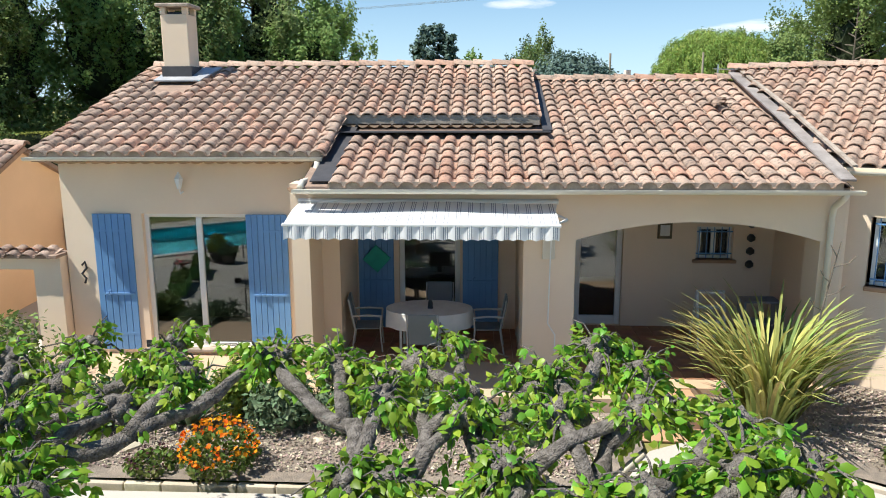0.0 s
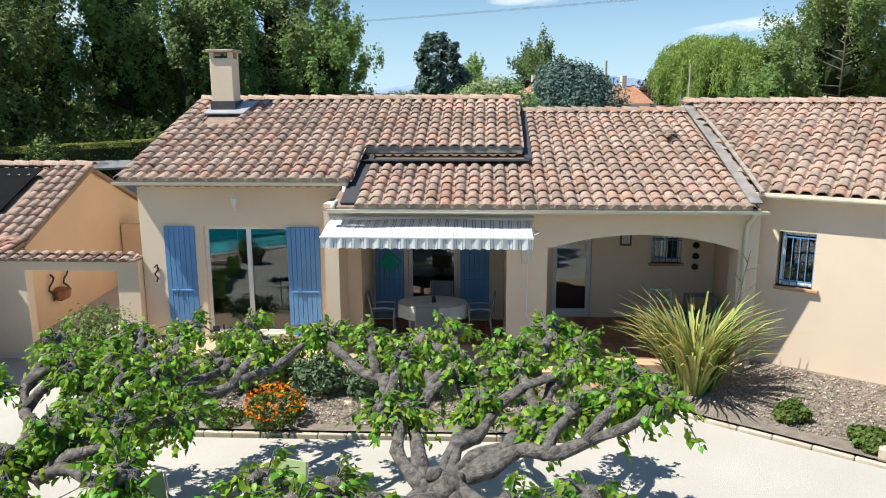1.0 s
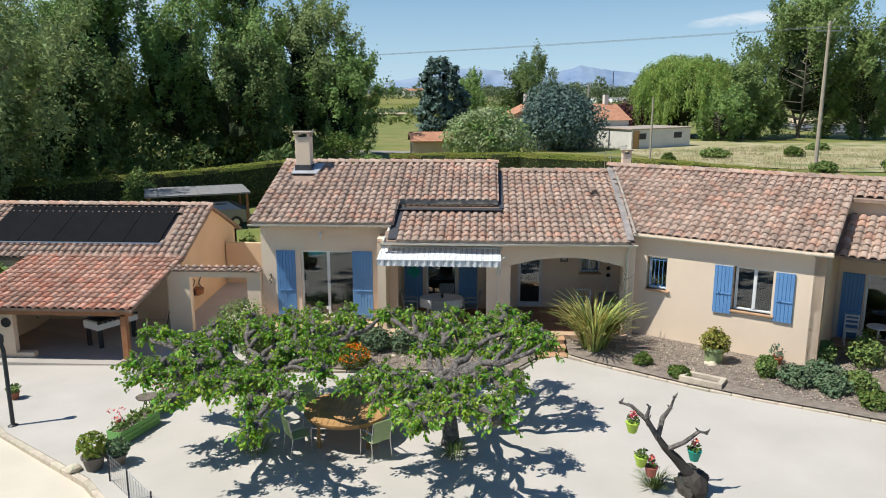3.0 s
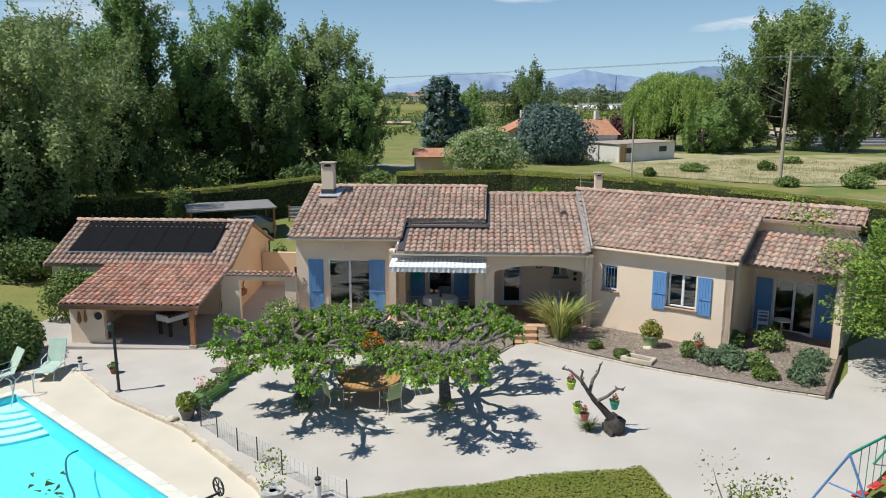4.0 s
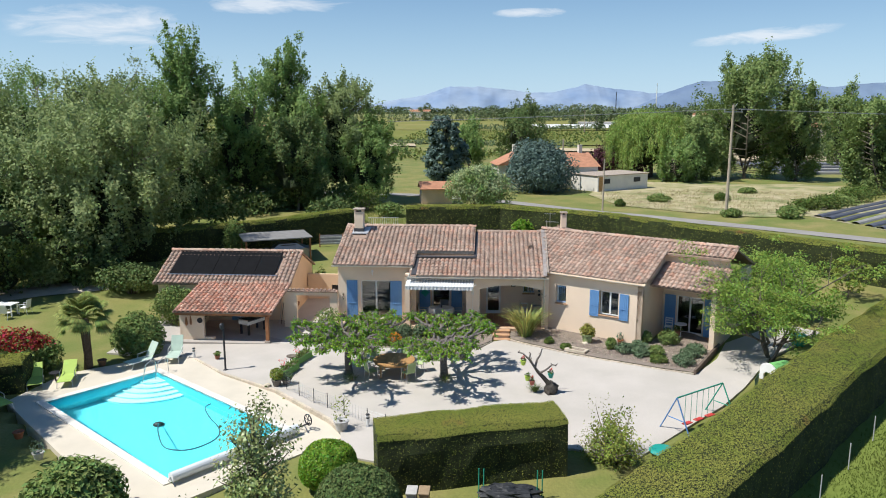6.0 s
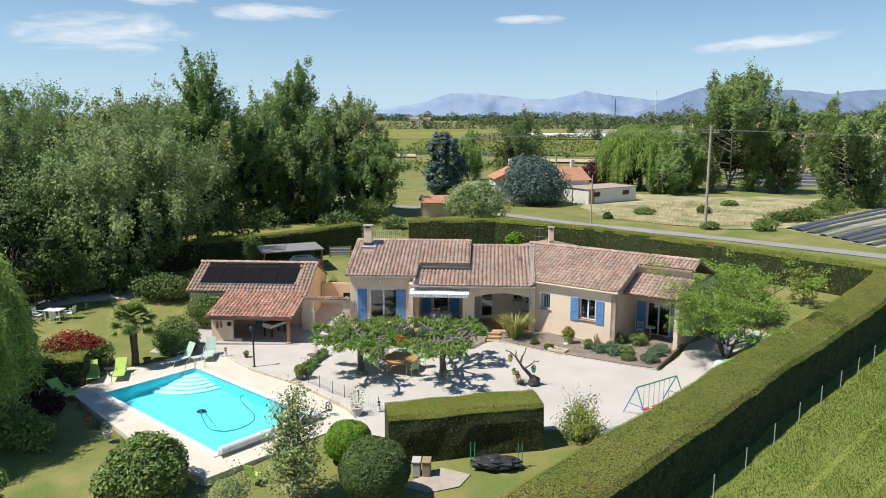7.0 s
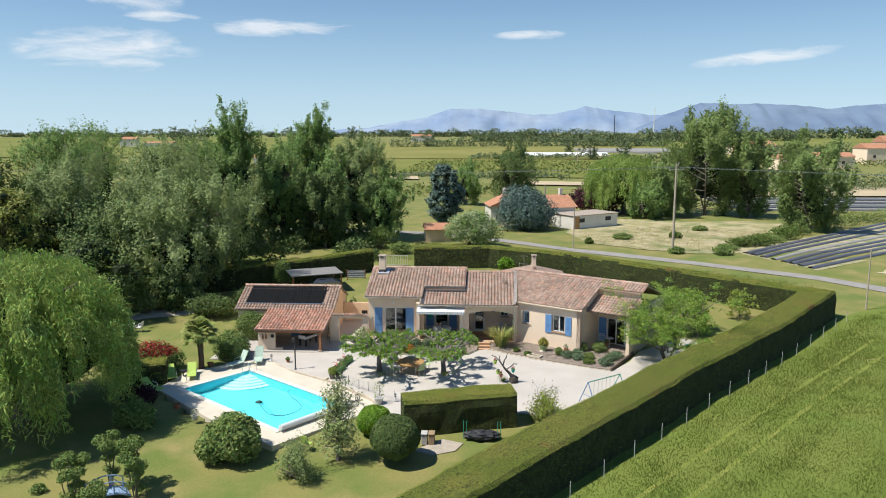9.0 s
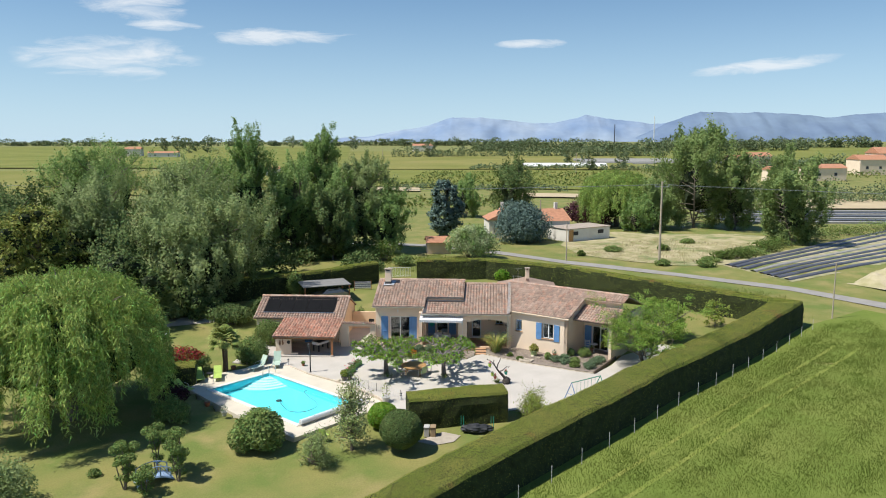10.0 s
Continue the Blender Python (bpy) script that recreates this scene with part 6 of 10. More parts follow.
def shrub(name, label, x, y, rx, ry, h, material, n, size, cat="shrub", lift=0.0, lumps=14, seed=1, top=None, core=None, aspect=0.8, rag=0.25):
    """A bush: stems and an uneven mass of leaves."""
    rnd = random.Random(seed)
    e = thing(name, label, cat, (x, y, g(x, y) + lift - 0.03))
    bm = B()
    P, D, T = [], [], []
    for k in range(lumps):
        a = k * 2.4 + rnd.uniform(-0.3, 0.3)
        t = (k + 0.5) / lumps
        q = math.sqrt(t) * 0.62
        zz = h * (0.5 + 0.25 * math.cos(q * 3)) * rnd.uniform(0.75, 1.1)
        c = Vector((rx * q * math.cos(a), ry * q * math.sin(a), zz * 0.9))
        cr = (rx * rnd.uniform(0.4, 0.58), ry * rnd.uniform(0.4, 0.58), max(0.08, h * rnd.uniform(0.28, 0.4)))
        p, d = ball_pts(c, cr, n // lumps + 1, 0.7)
        p += rng.normal(size=p.shape) * rag * 0.12 * min(rx, h)
        keep = p[:, 2] > 0.02
        P.append(p[keep])
        D.append(d[keep])
        tube(bm, [(0.1 * rx * math.cos(a), 0.1 * ry * math.sin(a), 0), c * 0.6, c], [0.012 + 0.012 * h, 0.01 + 0.006 * h, 0.005], 5)
        if h > 3:
            part("stem", bm, BARK, e)
            bm = B()
    if h > 3:
        bm.free()
    else:
        part("stem", bm, BARK, e)
    pts, dd = np.concatenate(P), np.concatenate(D)
    if top is not None:
        sel = (pts[:, 2] > h * 0.62) & (rng.random(len(pts)) < 0.75)
        leaves("new_growth", pts[sel], size, top, e, out=dd[sel], aspect=aspect)
        pts, dd = pts[~sel], dd[~sel]
    leaves("foliage", pts, size, material, e, out=dd * 0.9, aspect=aspect, flat=0.3, tri=h > 3)
    return e


def clipped_ball(name, label, x, y, r, h, seed, n=9000, trunk=0.0, material=None):
    e = thing(name, label, "shrub", (x, y, g(x, y) - 0.03))
    bm = B()
    tube(bm, [(0, 0, 0), (0, 0, trunk + h * 0.5)], 0.08, 8)
    part("trunk", bm, BARK, e)
    bm = B()
    res = bmesh.ops.create_icosphere(bm, subdivisions=3, radius=1)
    for v in res["verts"]:
        k = 0.93 + 0.06 * noise.noise(v.co * 2 + Vector((seed, 0, 0)))
        v.co = Vector((v.co.x * r * k, v.co.y * r * k, trunk + h / 2 + v.co.z * h / 2 * k))
    # core coloured near-black for the shade between the leaves
    part("core", bm, HEDGE_SHADE, e)
    d = rng.normal(size=(n, 3))
    d /= np.linalg.norm(d, axis=1)[:, None]
    k = np.array([0.97 + 0.06 * noise.noise(Vector(q) * 2 + Vector((seed, 0, 0))) for q in d]) + rng.uniform(-0.02, 0.03, n)
    p = d * k[:, None] * np.array([r, r, h / 2]) + np.array([0, 0, trunk + h / 2])
    leaves("foliage", p, 0.055, material or HEDGE, e, out=d)
    return e


clipped_ball("clipped_bush", "round clipped bright green bush", -4.3, -16.4, 1.0, 1.7, 2, 14000, 0, MULB)
clipped_ball("clipped_bush", "dark green clipped ball on a short trunk", -2.7, -19.6, 1.3, 2.3, 5, 20000, 0.25, DARK)
shrub("oleander", "big rounded oleander bush beside the pool deck", -11.6, -19.5, 1.65, 1.6, 2.75, OLE, 15000, 0.1, seed=3, aspect=1.1)
shrub("oleander", "oleander bush beside the pool house", -17.3, -3.1, 1.35, 1.3, 2.3, OLE, 11000, 0.09, seed=4, aspect=1.1)
shrub("photinia", "photinia bush with red new growth", -21.9, -6.3, 2.1, 1.6, 2.3, OLE, 11000, 0.1, seed=6, top=REDL)
hedge("clipped_hedge", [(-22.9, -9.1), (-20.1, -8.2)], 1.6, 1.5, "low clipped hedge beside the pool loungers", 0.055, 380)
shrub("dark_shrub", "dark purple-leaved shrub at the deck edge", -20.0, -12.5, 1.1, 1.0, 1.5, PLUM, 2600, 0.1, seed=7)
shrub("green_shrub", "round green shrub on the lawn", -18.7, -15.8, 1.25, 1.15, 1.8, OLE, 4200, 0.1, seed=8, rag=0.6)
shrub("small_shrub", "small round shrub on the lawn", -20.0, -23.2, 0.4, 0.4, 0.5, OLE, 600, 0.08, seed=9)
shrub("golden_shrub", "golden-leaved shrub growing in a pot", 6.2, -1.6, 0.42, 0.42, 0.75, GOLD, 900, 0.07, seed=10, lift=0.5)
shrub("blossom_bush", "big bush covered in cream blossom", -0.3, 38.6, 3.6, 2.8, 5.2, BLOSSOM, 11000, 0.16, seed=12)
for i, (x, y, rx, h, m_, lb) in enumerate([(7.9, -3.1, 0.55, 0.55, LAV, "grey lavender bush in the flower bed"), (8.6, -3.6, 0.5, 0.5, LAV, "grey lavender bush in the flower bed"), (8.6, -3.0, 0.6, 0.65, LAV, "grey lavender bush in the flower bed"),
                                           (9.4, -3.2, 0.5, 0.45, OLE, "low green bush in the flower bed"), (9.3, -4.4, 0.5, 0.4, GRASS_T, "low green bush in the flower bed"), (10.4, -4.7, 0.62, 0.6, LAV, "clipped grey-green cushion plant"),
                                           (11.0, -3.6, 0.55, 0.55, LAV, "clipped grey-green cushion plant"), (11.4, -2.9, 0.6, 0.5, LAV, "clipped grey-green cushion plant"), (10.4, -1.6, 0.62, 0.95, OLE, "dark green bush beside the small terrace"),
                                           (7.3, -2.6, 0.32, 0.7, OLE, "small rose bush against the wall"), (9.2, -1.5, 0.4, 0.8, OLE, "climbing plant at the house corner"),
                                           (-6.1, -0.5, 0.65, 0.85, LAV, "lavender bush in front of the terrace"), (-3.6, -0.5, 0.65, 0.8, LAV, "lavender bush in front of the terrace"), (-2.6, -0.6, 0.6, 0.75, LAV, "lavender bush in front of the terrace"), (-1.7, -0.6, 0.65, 0.8, LAV, "lavender bush in front of the terrace"), (-0.2, -0.8, 0.5, 0.45, LAV, "lavender bush in front of the terrace"),
                                           (-4.3, -0.3, 0.4, 0.95, LIME, "feathery herb in the flower bed"), (-7.9, -0.2, 0.9, 1.7, OLE, "oleander at the house corner"), (-7.2, -0.9, 0.6, 0.9, OLE, "oleander at the house corner"),
                                           (5.0, -2.6, 0.35, 0.3, GRASS_T, "low green plant in the flower bed"), (4.2, -1.7, 0.3, 0.35, GRASS_T, "low green plant in the flower bed")]):
    shrub("bush", lb, x, y, rx, rx, h, m_, 1500 if h < 0.8 else 1800, 0.06, seed=20 + i, lift=0.15 if y < 0 else 0.05, lumps=8)


def flowers(name, label, x, y, r, h, petal, n, lift=0.15, size=0.035):
    e = thing(name, label, "flowers", (x, y, g(x, y) + lift))
    p, d = ball_pts((0, 0, h * 0.4), (r, r, h * 0.5), n * 2, 0.6)
    p = p[p[:, 2] > 0]
    leaves("foliage", p * np.array([1, 1, 0.85]), 0.05, GRASS_T, e)
    q, d = ball_pts((0, 0, h * 0.5), (r, r, h * 0.55), n, 0.85)
    q = q[q[:, 2] > h * 0.35]
    leaves("blossom", q, size, petal, e, flat=1.0, aspect=0.6)["kind"] = "stuff"


flowers("orange_flowers", "clump of bright orange flowers", -4.05, -1.85, 0.5, 0.62, ORANGE, 420, size=0.055)
flowers("purple_flowers", "small dusky flowers by the kerb", -4.9, -1.85, 0.35, 0.25, PLUM, 160)


def weathervane(x, y):
    """A small iron weathervane on a garden stake."""
    e = thing("weathervane", "small black iron weathervane on a garden stake", "ornament", (x, y, g(x, y) + 0.05))
    part("stake", tube(B(), [(0, 0, 0), (0, 0, 1.3)], 0.012, 6), IRON_V, e)
    for k in range(4):
        a = k * math.pi / 2 + 0.3
        part("arm", tube(B(), [(0, 0, 1.0), (0.17 * math.cos(a), 0.17 * math.sin(a), 1.0)], 0.008, 5), IRON_V, e)
    part("letter", tube(B(), [(0.17, 0.05, 0.95), (0.17, 0.05, 1.05), (0.23, 0.05, 0.95), (0.23, 0.05, 1.05)], 0.008, 5), IRON_V, e, "iron letter N")
    bm = B()
    tube(bm, [(-0.18, 0, 1.2), (0.18, 0, 1.2)], 0.008, 5)
    box(bm, -0.2, -0.08, -0.004, 0.004, 1.15, 1.25)
    box(bm, 0.1, 0.2, -0.004, 0.004, 1.17, 1.24)
    part("arrow", bm, IRON_V, e)


IRON_V = mat("wrought_iron", (0.03, 0.03, 0.032), 0.6, 0.2, 8, 40, 0.1)
weathervane(-5.35, -0.4)


def palm(x, y):
    e = thing("palm_tree", "fan palm with a shaggy brown trunk", "palm", (x, y, g(x, y)))
    bm = B()
    tube(bm, [(0, 0, -0.1), (0.03, 0, 0.7), (0, 0.02, 1.7), (0, 0, 2.6)], [0.24, 0.19, 0.2, 0.22], 12)
    for v in bm.verts:
        v.co += noise.noise_vector(v.co * 9) * 0.05
    part("trunk", bm, mat("palm_fibre", (0.13, 0.09, 0.06), 0.95, 0.4, 6, 40, 0.8, dist=0.04), e)
    r = random.Random(3)
    pm = leafmat("palm_leaf", (0.2, 0.26, 0.06), (0.33, 0.34, 0.11), 0.2)
    for k in range(68):
        a = k * 2.4
        el = r.uniform(-0.55, 1.35)
        L = r.uniform(0.6, 0.95)
        d = Vector((math.cos(a) * math.cos(el), math.sin(a) * math.cos(el), math.sin(el)))
        c = Vector((0, 0, 2.6)) + d * L
        bm = B()
        tube(bm, [(0, 0, 2.55), tuple(Vector((0, 0, 2.6)) + d * L * 0.5 + Vector((0, 0, 0.04))), tuple(c)], [0.014, 0.01, 0.008], 4)
        s = d.cross(Vector((0, 0, 1))).normalized()
        n = s.cross(d)
        for q in range(19):
            t = (q / 18 - 0.5) * 2.9
            dd = (d * math.cos(t) + s * math.sin(t)).normalized()
            ll = 0.7 * (1 - 0.25 * abs(t) / 1.3)
            w = dd.cross(n).normalized() * 0.052
            p1, p2 = c + dd * ll * 0.6 - Vector((0, 0, 0.04)), c + dd * ll - Vector((0, 0, 0.26))
            bm.faces.new([bm.verts.new(v) for v in (c, p1 + w, p2, p1 - w)])
        part("frond", bm, pm, e)


palm(-18.75, -5.6)


def willow(name, label, x, y, h, w, n, seed, size=0.16, dens=1.0, lo=0.12):
    """A weeping willow: a dome of hanging leafy strands."""
    r = random.Random(seed)
    e = thing(name, label, "tree", (x, y, g(x, y) - 0.05))
    bm = B()
    tube(bm, [(0, 0, 0), (0.1, 0, h * 0.25), (0, 0.1, h * 0.5), (0, 0, h * 0.75)], [h * 0.045, h * 0.035, h * 0.028, h * 0.015], 8)
    P, D = [], []
    # dark lump whose colour gives the shade behind the strands
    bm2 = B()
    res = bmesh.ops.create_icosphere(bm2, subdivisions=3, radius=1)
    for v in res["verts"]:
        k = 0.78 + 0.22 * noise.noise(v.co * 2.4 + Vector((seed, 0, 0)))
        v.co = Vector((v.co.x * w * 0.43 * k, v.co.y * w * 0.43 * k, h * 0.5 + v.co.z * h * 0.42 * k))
    part("inner_foliage", bm2, INNER_SHADE, e, "dark mass coloured as the shade inside the foliage")
    tress = max(1, n // 34)
    bm_l = B()
    for k in range(tress):
        a = k * 2.39996 + r.uniform(-0.2, 0.2)
        q = math.sqrt((k + 0.5) / tress)
        zt0 = h * (0.42 + 0.56 * math.sqrt(max(0, 1 - q ** 3.2))) * r.uniform(0.9, 1.02)
        rad = w / 2 * q * r.uniform(0.82, 1.06)
        c0 = np.array([rad * math.cos(a), rad * math.sin(a), zt0])
        if k % 3 == 0:
            tube(bm_l, [(0, 0, h * 0.35), (c0[0] * 0.5, c0[1] * 0.5, h * 0.5 + 0.3 * zt0), tuple(c0)], [h * 0.012, h * 0.008, 0.02], 5)
        Lt = min(zt0 - h * lo, h * r.uniform(0.22, 0.6) * (0.6 + 0.65 * q))
        sw = np.array([math.cos(a), math.sin(a), 0])
        for u in range(34):
            c = c0 + np.array([r.gauss(0, 0.021 * w), r.gauss(0, 0.021 * w), r.gauss(0, 0.012 * h)])
            L = max(0.4, Lt * r.uniform(0.45, 1.1))
            L = min(L, c[2] - 0.1)
            m = max(6, int(L / size * 2.0 * dens))
            t = rng.random(m)
            p = c + sw * (0.5 * np.sqrt(t) * r.uniform(0.5, 1.6))[:, None] - np.outer(t * L, [0, 0, 1]) + rng.normal(size=(m, 3)) * 0.07
            P.append(p)
            D.append(np.tile(sw, (m, 1)) + np.array([0, 0, 0.5]))
    part("branch", bm_l, BARK, e, "slender spreading limbs")["kind"] = "stuff"
    part("trunk", bm, BARK, e)
    pts = np.concatenate(P)
    nn = len(pts)
    out = np.concatenate(D) * 0.8 + rng.normal(size=(nn, 3)) * 0.5
    out /= np.linalg.norm(out, axis=1)[:, None]
    a = np.cross(out, rng.normal(size=(nn, 3)) * 0.3 + np.array([0, 1, 0.3]))
    a /= np.linalg.norm(a, axis=1)[:, None] + 1e-9
    d = np.array([0, 0, -0.7]) + rng.normal(size=(nn, 3)) * 0.5 + np.concatenate(D) * 0.25
    s = size * rng.uniform(0.7, 1.4, nn)[:, None]
    v = np.stack([pts + a * s * 0.15, pts + d * s, pts - a * s * 0.15], 1)
    npmesh("crown", v.reshape(-1, 3), np.arange(3 * nn).reshape(nn, 3), WILLOW, e, "hanging green strands")
    return e


willow("weeping_willow", "large weeping willow on the lawn", -25.7, -15.8, 10.4, 12.6, 7600, 5, 0.27, lo=0.15)
willow("weeping_willow", "weeping willow beyond the road", 25.7, 78.0, 10.6, 14.0, 5200, 6, 0.3)
def airy_tree(name, label, x, y, h, w, material, seed, stems=4, size=0.06, dens=1.0):
    """A light tree of several stems: long limbs that carry flat, loose sprays of small leaves."""
    rnd = random.Random(seed)
    e = thing(name, label, "tree", (x, y, g(x, y) - 0.05))
    P, D = [], []
    f = h / 6.3
    bm = B()
    for k in range(stems):
        a = k * 2 * math.pi / stems + rnd.uniform(-0.4, 0.4)
        tips = []
        for lo, fan, ln in ((0.0, 0.34, 0.5), (0.25, 0.95, 0.3), (0.5, 0.7, 0.26)):
            b0 = a + rnd.uniform(-0.9, 0.9)
            limb(bm, (0.1 * math.cos(a) + 0.4 * lo * math.cos(a), 0.1 * math.sin(a) + 0.4 * lo * math.sin(a), h * lo * 0.5), (fan * math.cos(b0), fan * math.sin(b0), 1.0 - 0.5 * fan), h * ln * rnd.uniform(0.85, 1.1), 0.08 * (1 - 0.5 * lo), 2, tips, rnd, 0.1, 0.8, 7, 3)
        for t in tips:
            t = Vector((t.x * w / h * 1.05, t.y * w / h * 1.05, min(t.z, h * 0.97)))
            for q in range(2):
                c = t + Vector((rnd.gauss(0, 0.3), rnd.gauss(0, 0.3), rnd.gauss(0, 0.22))) * f
                if c.z < h * 0.14:
                    continue
                p, d = ball_pts(c, (rnd.uniform(0.3, 0.6) * f, rnd.uniform(0.3, 0.6) * f, rnd.uniform(0.12, 0.3) * f), int(rnd.randint(26, 52) * dens), 0.15)
                p[:, 2] -= 0.35 * ((p[:, 0] - c.x) ** 2 + (p[:, 1] - c.y) ** 2)
                P.append(p)
                D.append(d)
    part("trunk", bm, BARK, e)
    leaves("crown", np.concatenate(P), size, material, e, out=np.concatenate(D) * 0.3, aspect=1.2, flat=0.8, tri=True)
    return e


airy_tree("false_acacia", "light green false acacia, airy crown on several stems", 15.0, -3.3, 6.6, 8.2, ROB, 72, dens=1.3)
airy_tree("false_acacia", "light green airy tree behind the house corner", 17.6, 4.2, 4.6, 5.4, ROB, 73, 3, 0.075)
MAGL = leafmat("magnolia_leaf", (0.2, 0.265, 0.075), (0.35, 0.38, 0.16), 0.15, 0.4, 0.35, 0.4)
feathery_tree("light_shrub", "feathery light green shrub with white blossom", 5.4, -14.5, 1.1, 2.5, LIME, 80, 5200, 0.055, 0.04, False, 3, 0)
feathery_tree("grey_shrub", "loose grey-green shrub on the lawn", -7.5, -21.5, 1.7, 2.4, SILVER, 79, 5200, 0.06, 0.05, False, 3, 0)
feathery_tree("magnolia", "young magnolia with glossy leaves on open branches", -5.75, -19.5, 3.6, 3.2, MAGL, 71, 5200, 0.075, 0.14, True, 1, 0)
crown_tree("fruit_tree", "small fruit tree on the lawn", 23.7, 7.8, 2.6, 3.0, LIME, 74, 1500, 0.12, 0.3, "round", 14, trunk_r=0.06)
crown_tree("fruit_tree", "small fruit tree on the lawn", 19.2, 4.0, 2.2, 2.2, ROB, 75, 1000, 0.12, 0.3, "round", 12, trunk_r=0.05)
crown_tree("evergreen_tree", "dense dark evergreen at the lawn edge", -33.0, 5.5, 7.0, 9.0, DARK, 75, 14000, 0.16, 0.08, "round", 40, dense=0.5)
crown_tree("evergreen_tree", "dense dark evergreen at the lawn edge", -27.0, 9.6, 4.6, 5.0, DARK, 77, 7000, 0.14, 0.05, "round", 26, dense=0.5)
crown_tree("shade_tree", "spreading olive-green tree at the wood edge", -45.5, 13.0, 10.2, 9.5, OLIVE, 76, 16000, 0.18, 0.3, "round", 40, dense=0.4)
airy_tree("garden_tree", "young light green tree at the wood edge", -31.1, 11.4, 4.6, 5.0, ROB, 77, 3, 0.1, 1.3)
airy_tree("garden_tree", "pale green tree at the wood edge", -35.4, 15.0, 5.2, 6.0, SILVER, 78, 3, 0.12, 1.5)
shrub("yew", "rounded clipped yew by the hedge", -19.2, 17.2, 0.95, 0.9, 3.1, OLE, 4500, 0.09, seed=34)
shrub("grey_shrub", "grey-green feathery shrub on the open lawn", -22.9, -27.4, 1.9, 1.7, 2.9, SILVER, 8000, 0.1, seed=15, rag=0.9)
shrub("dark_shrub", "dark evergreen shrub at the wood edge", -23.0, 7.6, 2.3, 1.8, 2.4, DARK, 6000, 0.12, seed=31)
shrub("dark_shrub", "dark evergreen shrub at the wood edge", -20.6, 10.6, 1.8, 1.6, 2.2, DARK, 4500, 0.12, seed=32)
shrub("light_shrub", "pale green shrub at the wood edge", -29.8, 8.8, 1.9, 1.6, 3.0, SILVER, 6000, 0.12, seed=33, rag=0.6)


# ---- pool house ----
def pool_house():
    e = thing("pool_house", "pool house of cream render with clay-tiled roof and open veranda", "pool house")
    bm = B()
    wall(bm, (-18.48, 2.4), (-10.97, 2.4), -0.1, 2.4, 0.22, [(4.18, 4.93, 0.0, 1.95)])
    part("wall", bm, RENDER, e)
    for x0, x1, th in ((-18.7, -18.7, 0.22), (-10.75, -10.75, -0.22)):
        bm = B()
        pts = [(x0, 2.4, -0.1), (x0, 8.1, -0.1), (x0, 8.1, 2.42), (x0, 5.28, 3.73), (x0, 2.4, 2.42)]
        a = [bm.verts.new(p) for p in pts]
        b = [bm.verts.new((p[0] + th, p[1], p[2])) for p in pts]
        bm.faces.new(a), bm.faces.new(list(reversed(b)))
        for i in range(5):
            bm.faces.new((a[i], b[i], b[(i + 1) % 5], a[(i + 1) % 5]))
        bmesh.ops.recalc_face_normals(bm, faces=bm.faces)
        part("gable", bm, RENDER_O if x0 > -15 else RENDER, e)
    bm = B()
    wall(bm, (-10.75, 8.1), (-18.7, 8.1), -0.1, 2.45, 0.22)
    part("wall", bm, RENDER, e)
    bm = B()
    wall(bm, (-15.9, 2.39), (-15.9, -1.05), -0.1, 1.95, 0.2)
    part("wall", bm, RENDER, e)
    bm = B()
    wall(bm, (-15.9, -1.25), (-14.55, -1.25), -0.1, 1.72, 0.2)
    part("wall", bm, RENDER, e)
    part("low_wall", box(B(), -14.55, -14.0, -1.25, -1.0, -0.1, 0.25, bevel=0.02), RENDER, e)
    bm = B()
    box(bm, -14.3, -13.57, 2.42, 2.47, 0.0, 1.95)
    part("door", bm, BLUE, e, "blue painted plank door")
    # roofs
    rm = roof_slab("roof", [(-18.95, 2.2, 2.42), (-10.62, 2.2, 2.42), (-10.62, 5.28, 3.8), (-18.95, 5.28, 3.8)], 0.1, e, "clay barrel-tiled roof")
    roof_slab("roof", [(-18.95, 5.28, 3.8), (-10.62, 5.28, 3.8), (-10.62, 8.4, 2.42), (-18.95, 8.4, 2.42)], 0.1, e)
    rv = roof_slab("roof", [(-16.1, -1.65, 1.78), (-10.62, -1.65, 1.78), (-10.62, 2.25, 2.46), (-16.1, 2.25, 2.46)], 0.08, e, "red clay-tiled veranda roof")
    t1, t2 = math.atan(1.38 / 3.08), math.atan(0.68 / 3.9)
    lay_tiles(rm, (-18.95, 2.15, 2.41), (1, 0, 0), (0, math.cos(t1), math.sin(t1)), 32, 10, lambda a, b: b * math.cos(t1) < 3.0 and not (a < 3.0 and b > 9) and not (0.75 < a < 7.3 and 0.75 < b < 2.7), lambda a, b: True, TILE_ME, TILE_J)
    lay_tiles(rv, (-16.1, -1.7, 1.77), (1, 0, 0), (0, math.cos(t2), math.sin(t2)), 21, 12, lambda a, b: b < 3.95, lambda a, b: True, TILE_RED, TILE_R)
    ridge_tiles(rm, (-18.95, 5.28, 3.84), (-10.62, 5.28, 3.84), TILE)
    ridge_tiles(rm, (-10.66, 2.2, 2.47), (-10.66, 5.2, 3.82), TILE, 0.13)
    ridge_tiles(rv, (-10.66, -1.65, 1.82), (-10.66, 2.2, 2.5), TILE_R, 0.13)
    # post and beams
    part("post", box(B(), -11.02, -10.84, -1.6, -1.42, 0.22, 1.62, bevel=0.01), POSTW, e, "stained timber post")
    part("post_base", box(B(), -11.08, -10.78, -1.66, -1.36, 0.0, 0.22, bevel=0.02), MORTAR, e)
    part("beam", box(B(), -16.0, -10.7, -1.6, -1.44, 1.56, 1.7), POSTW, e)
    bm = B()
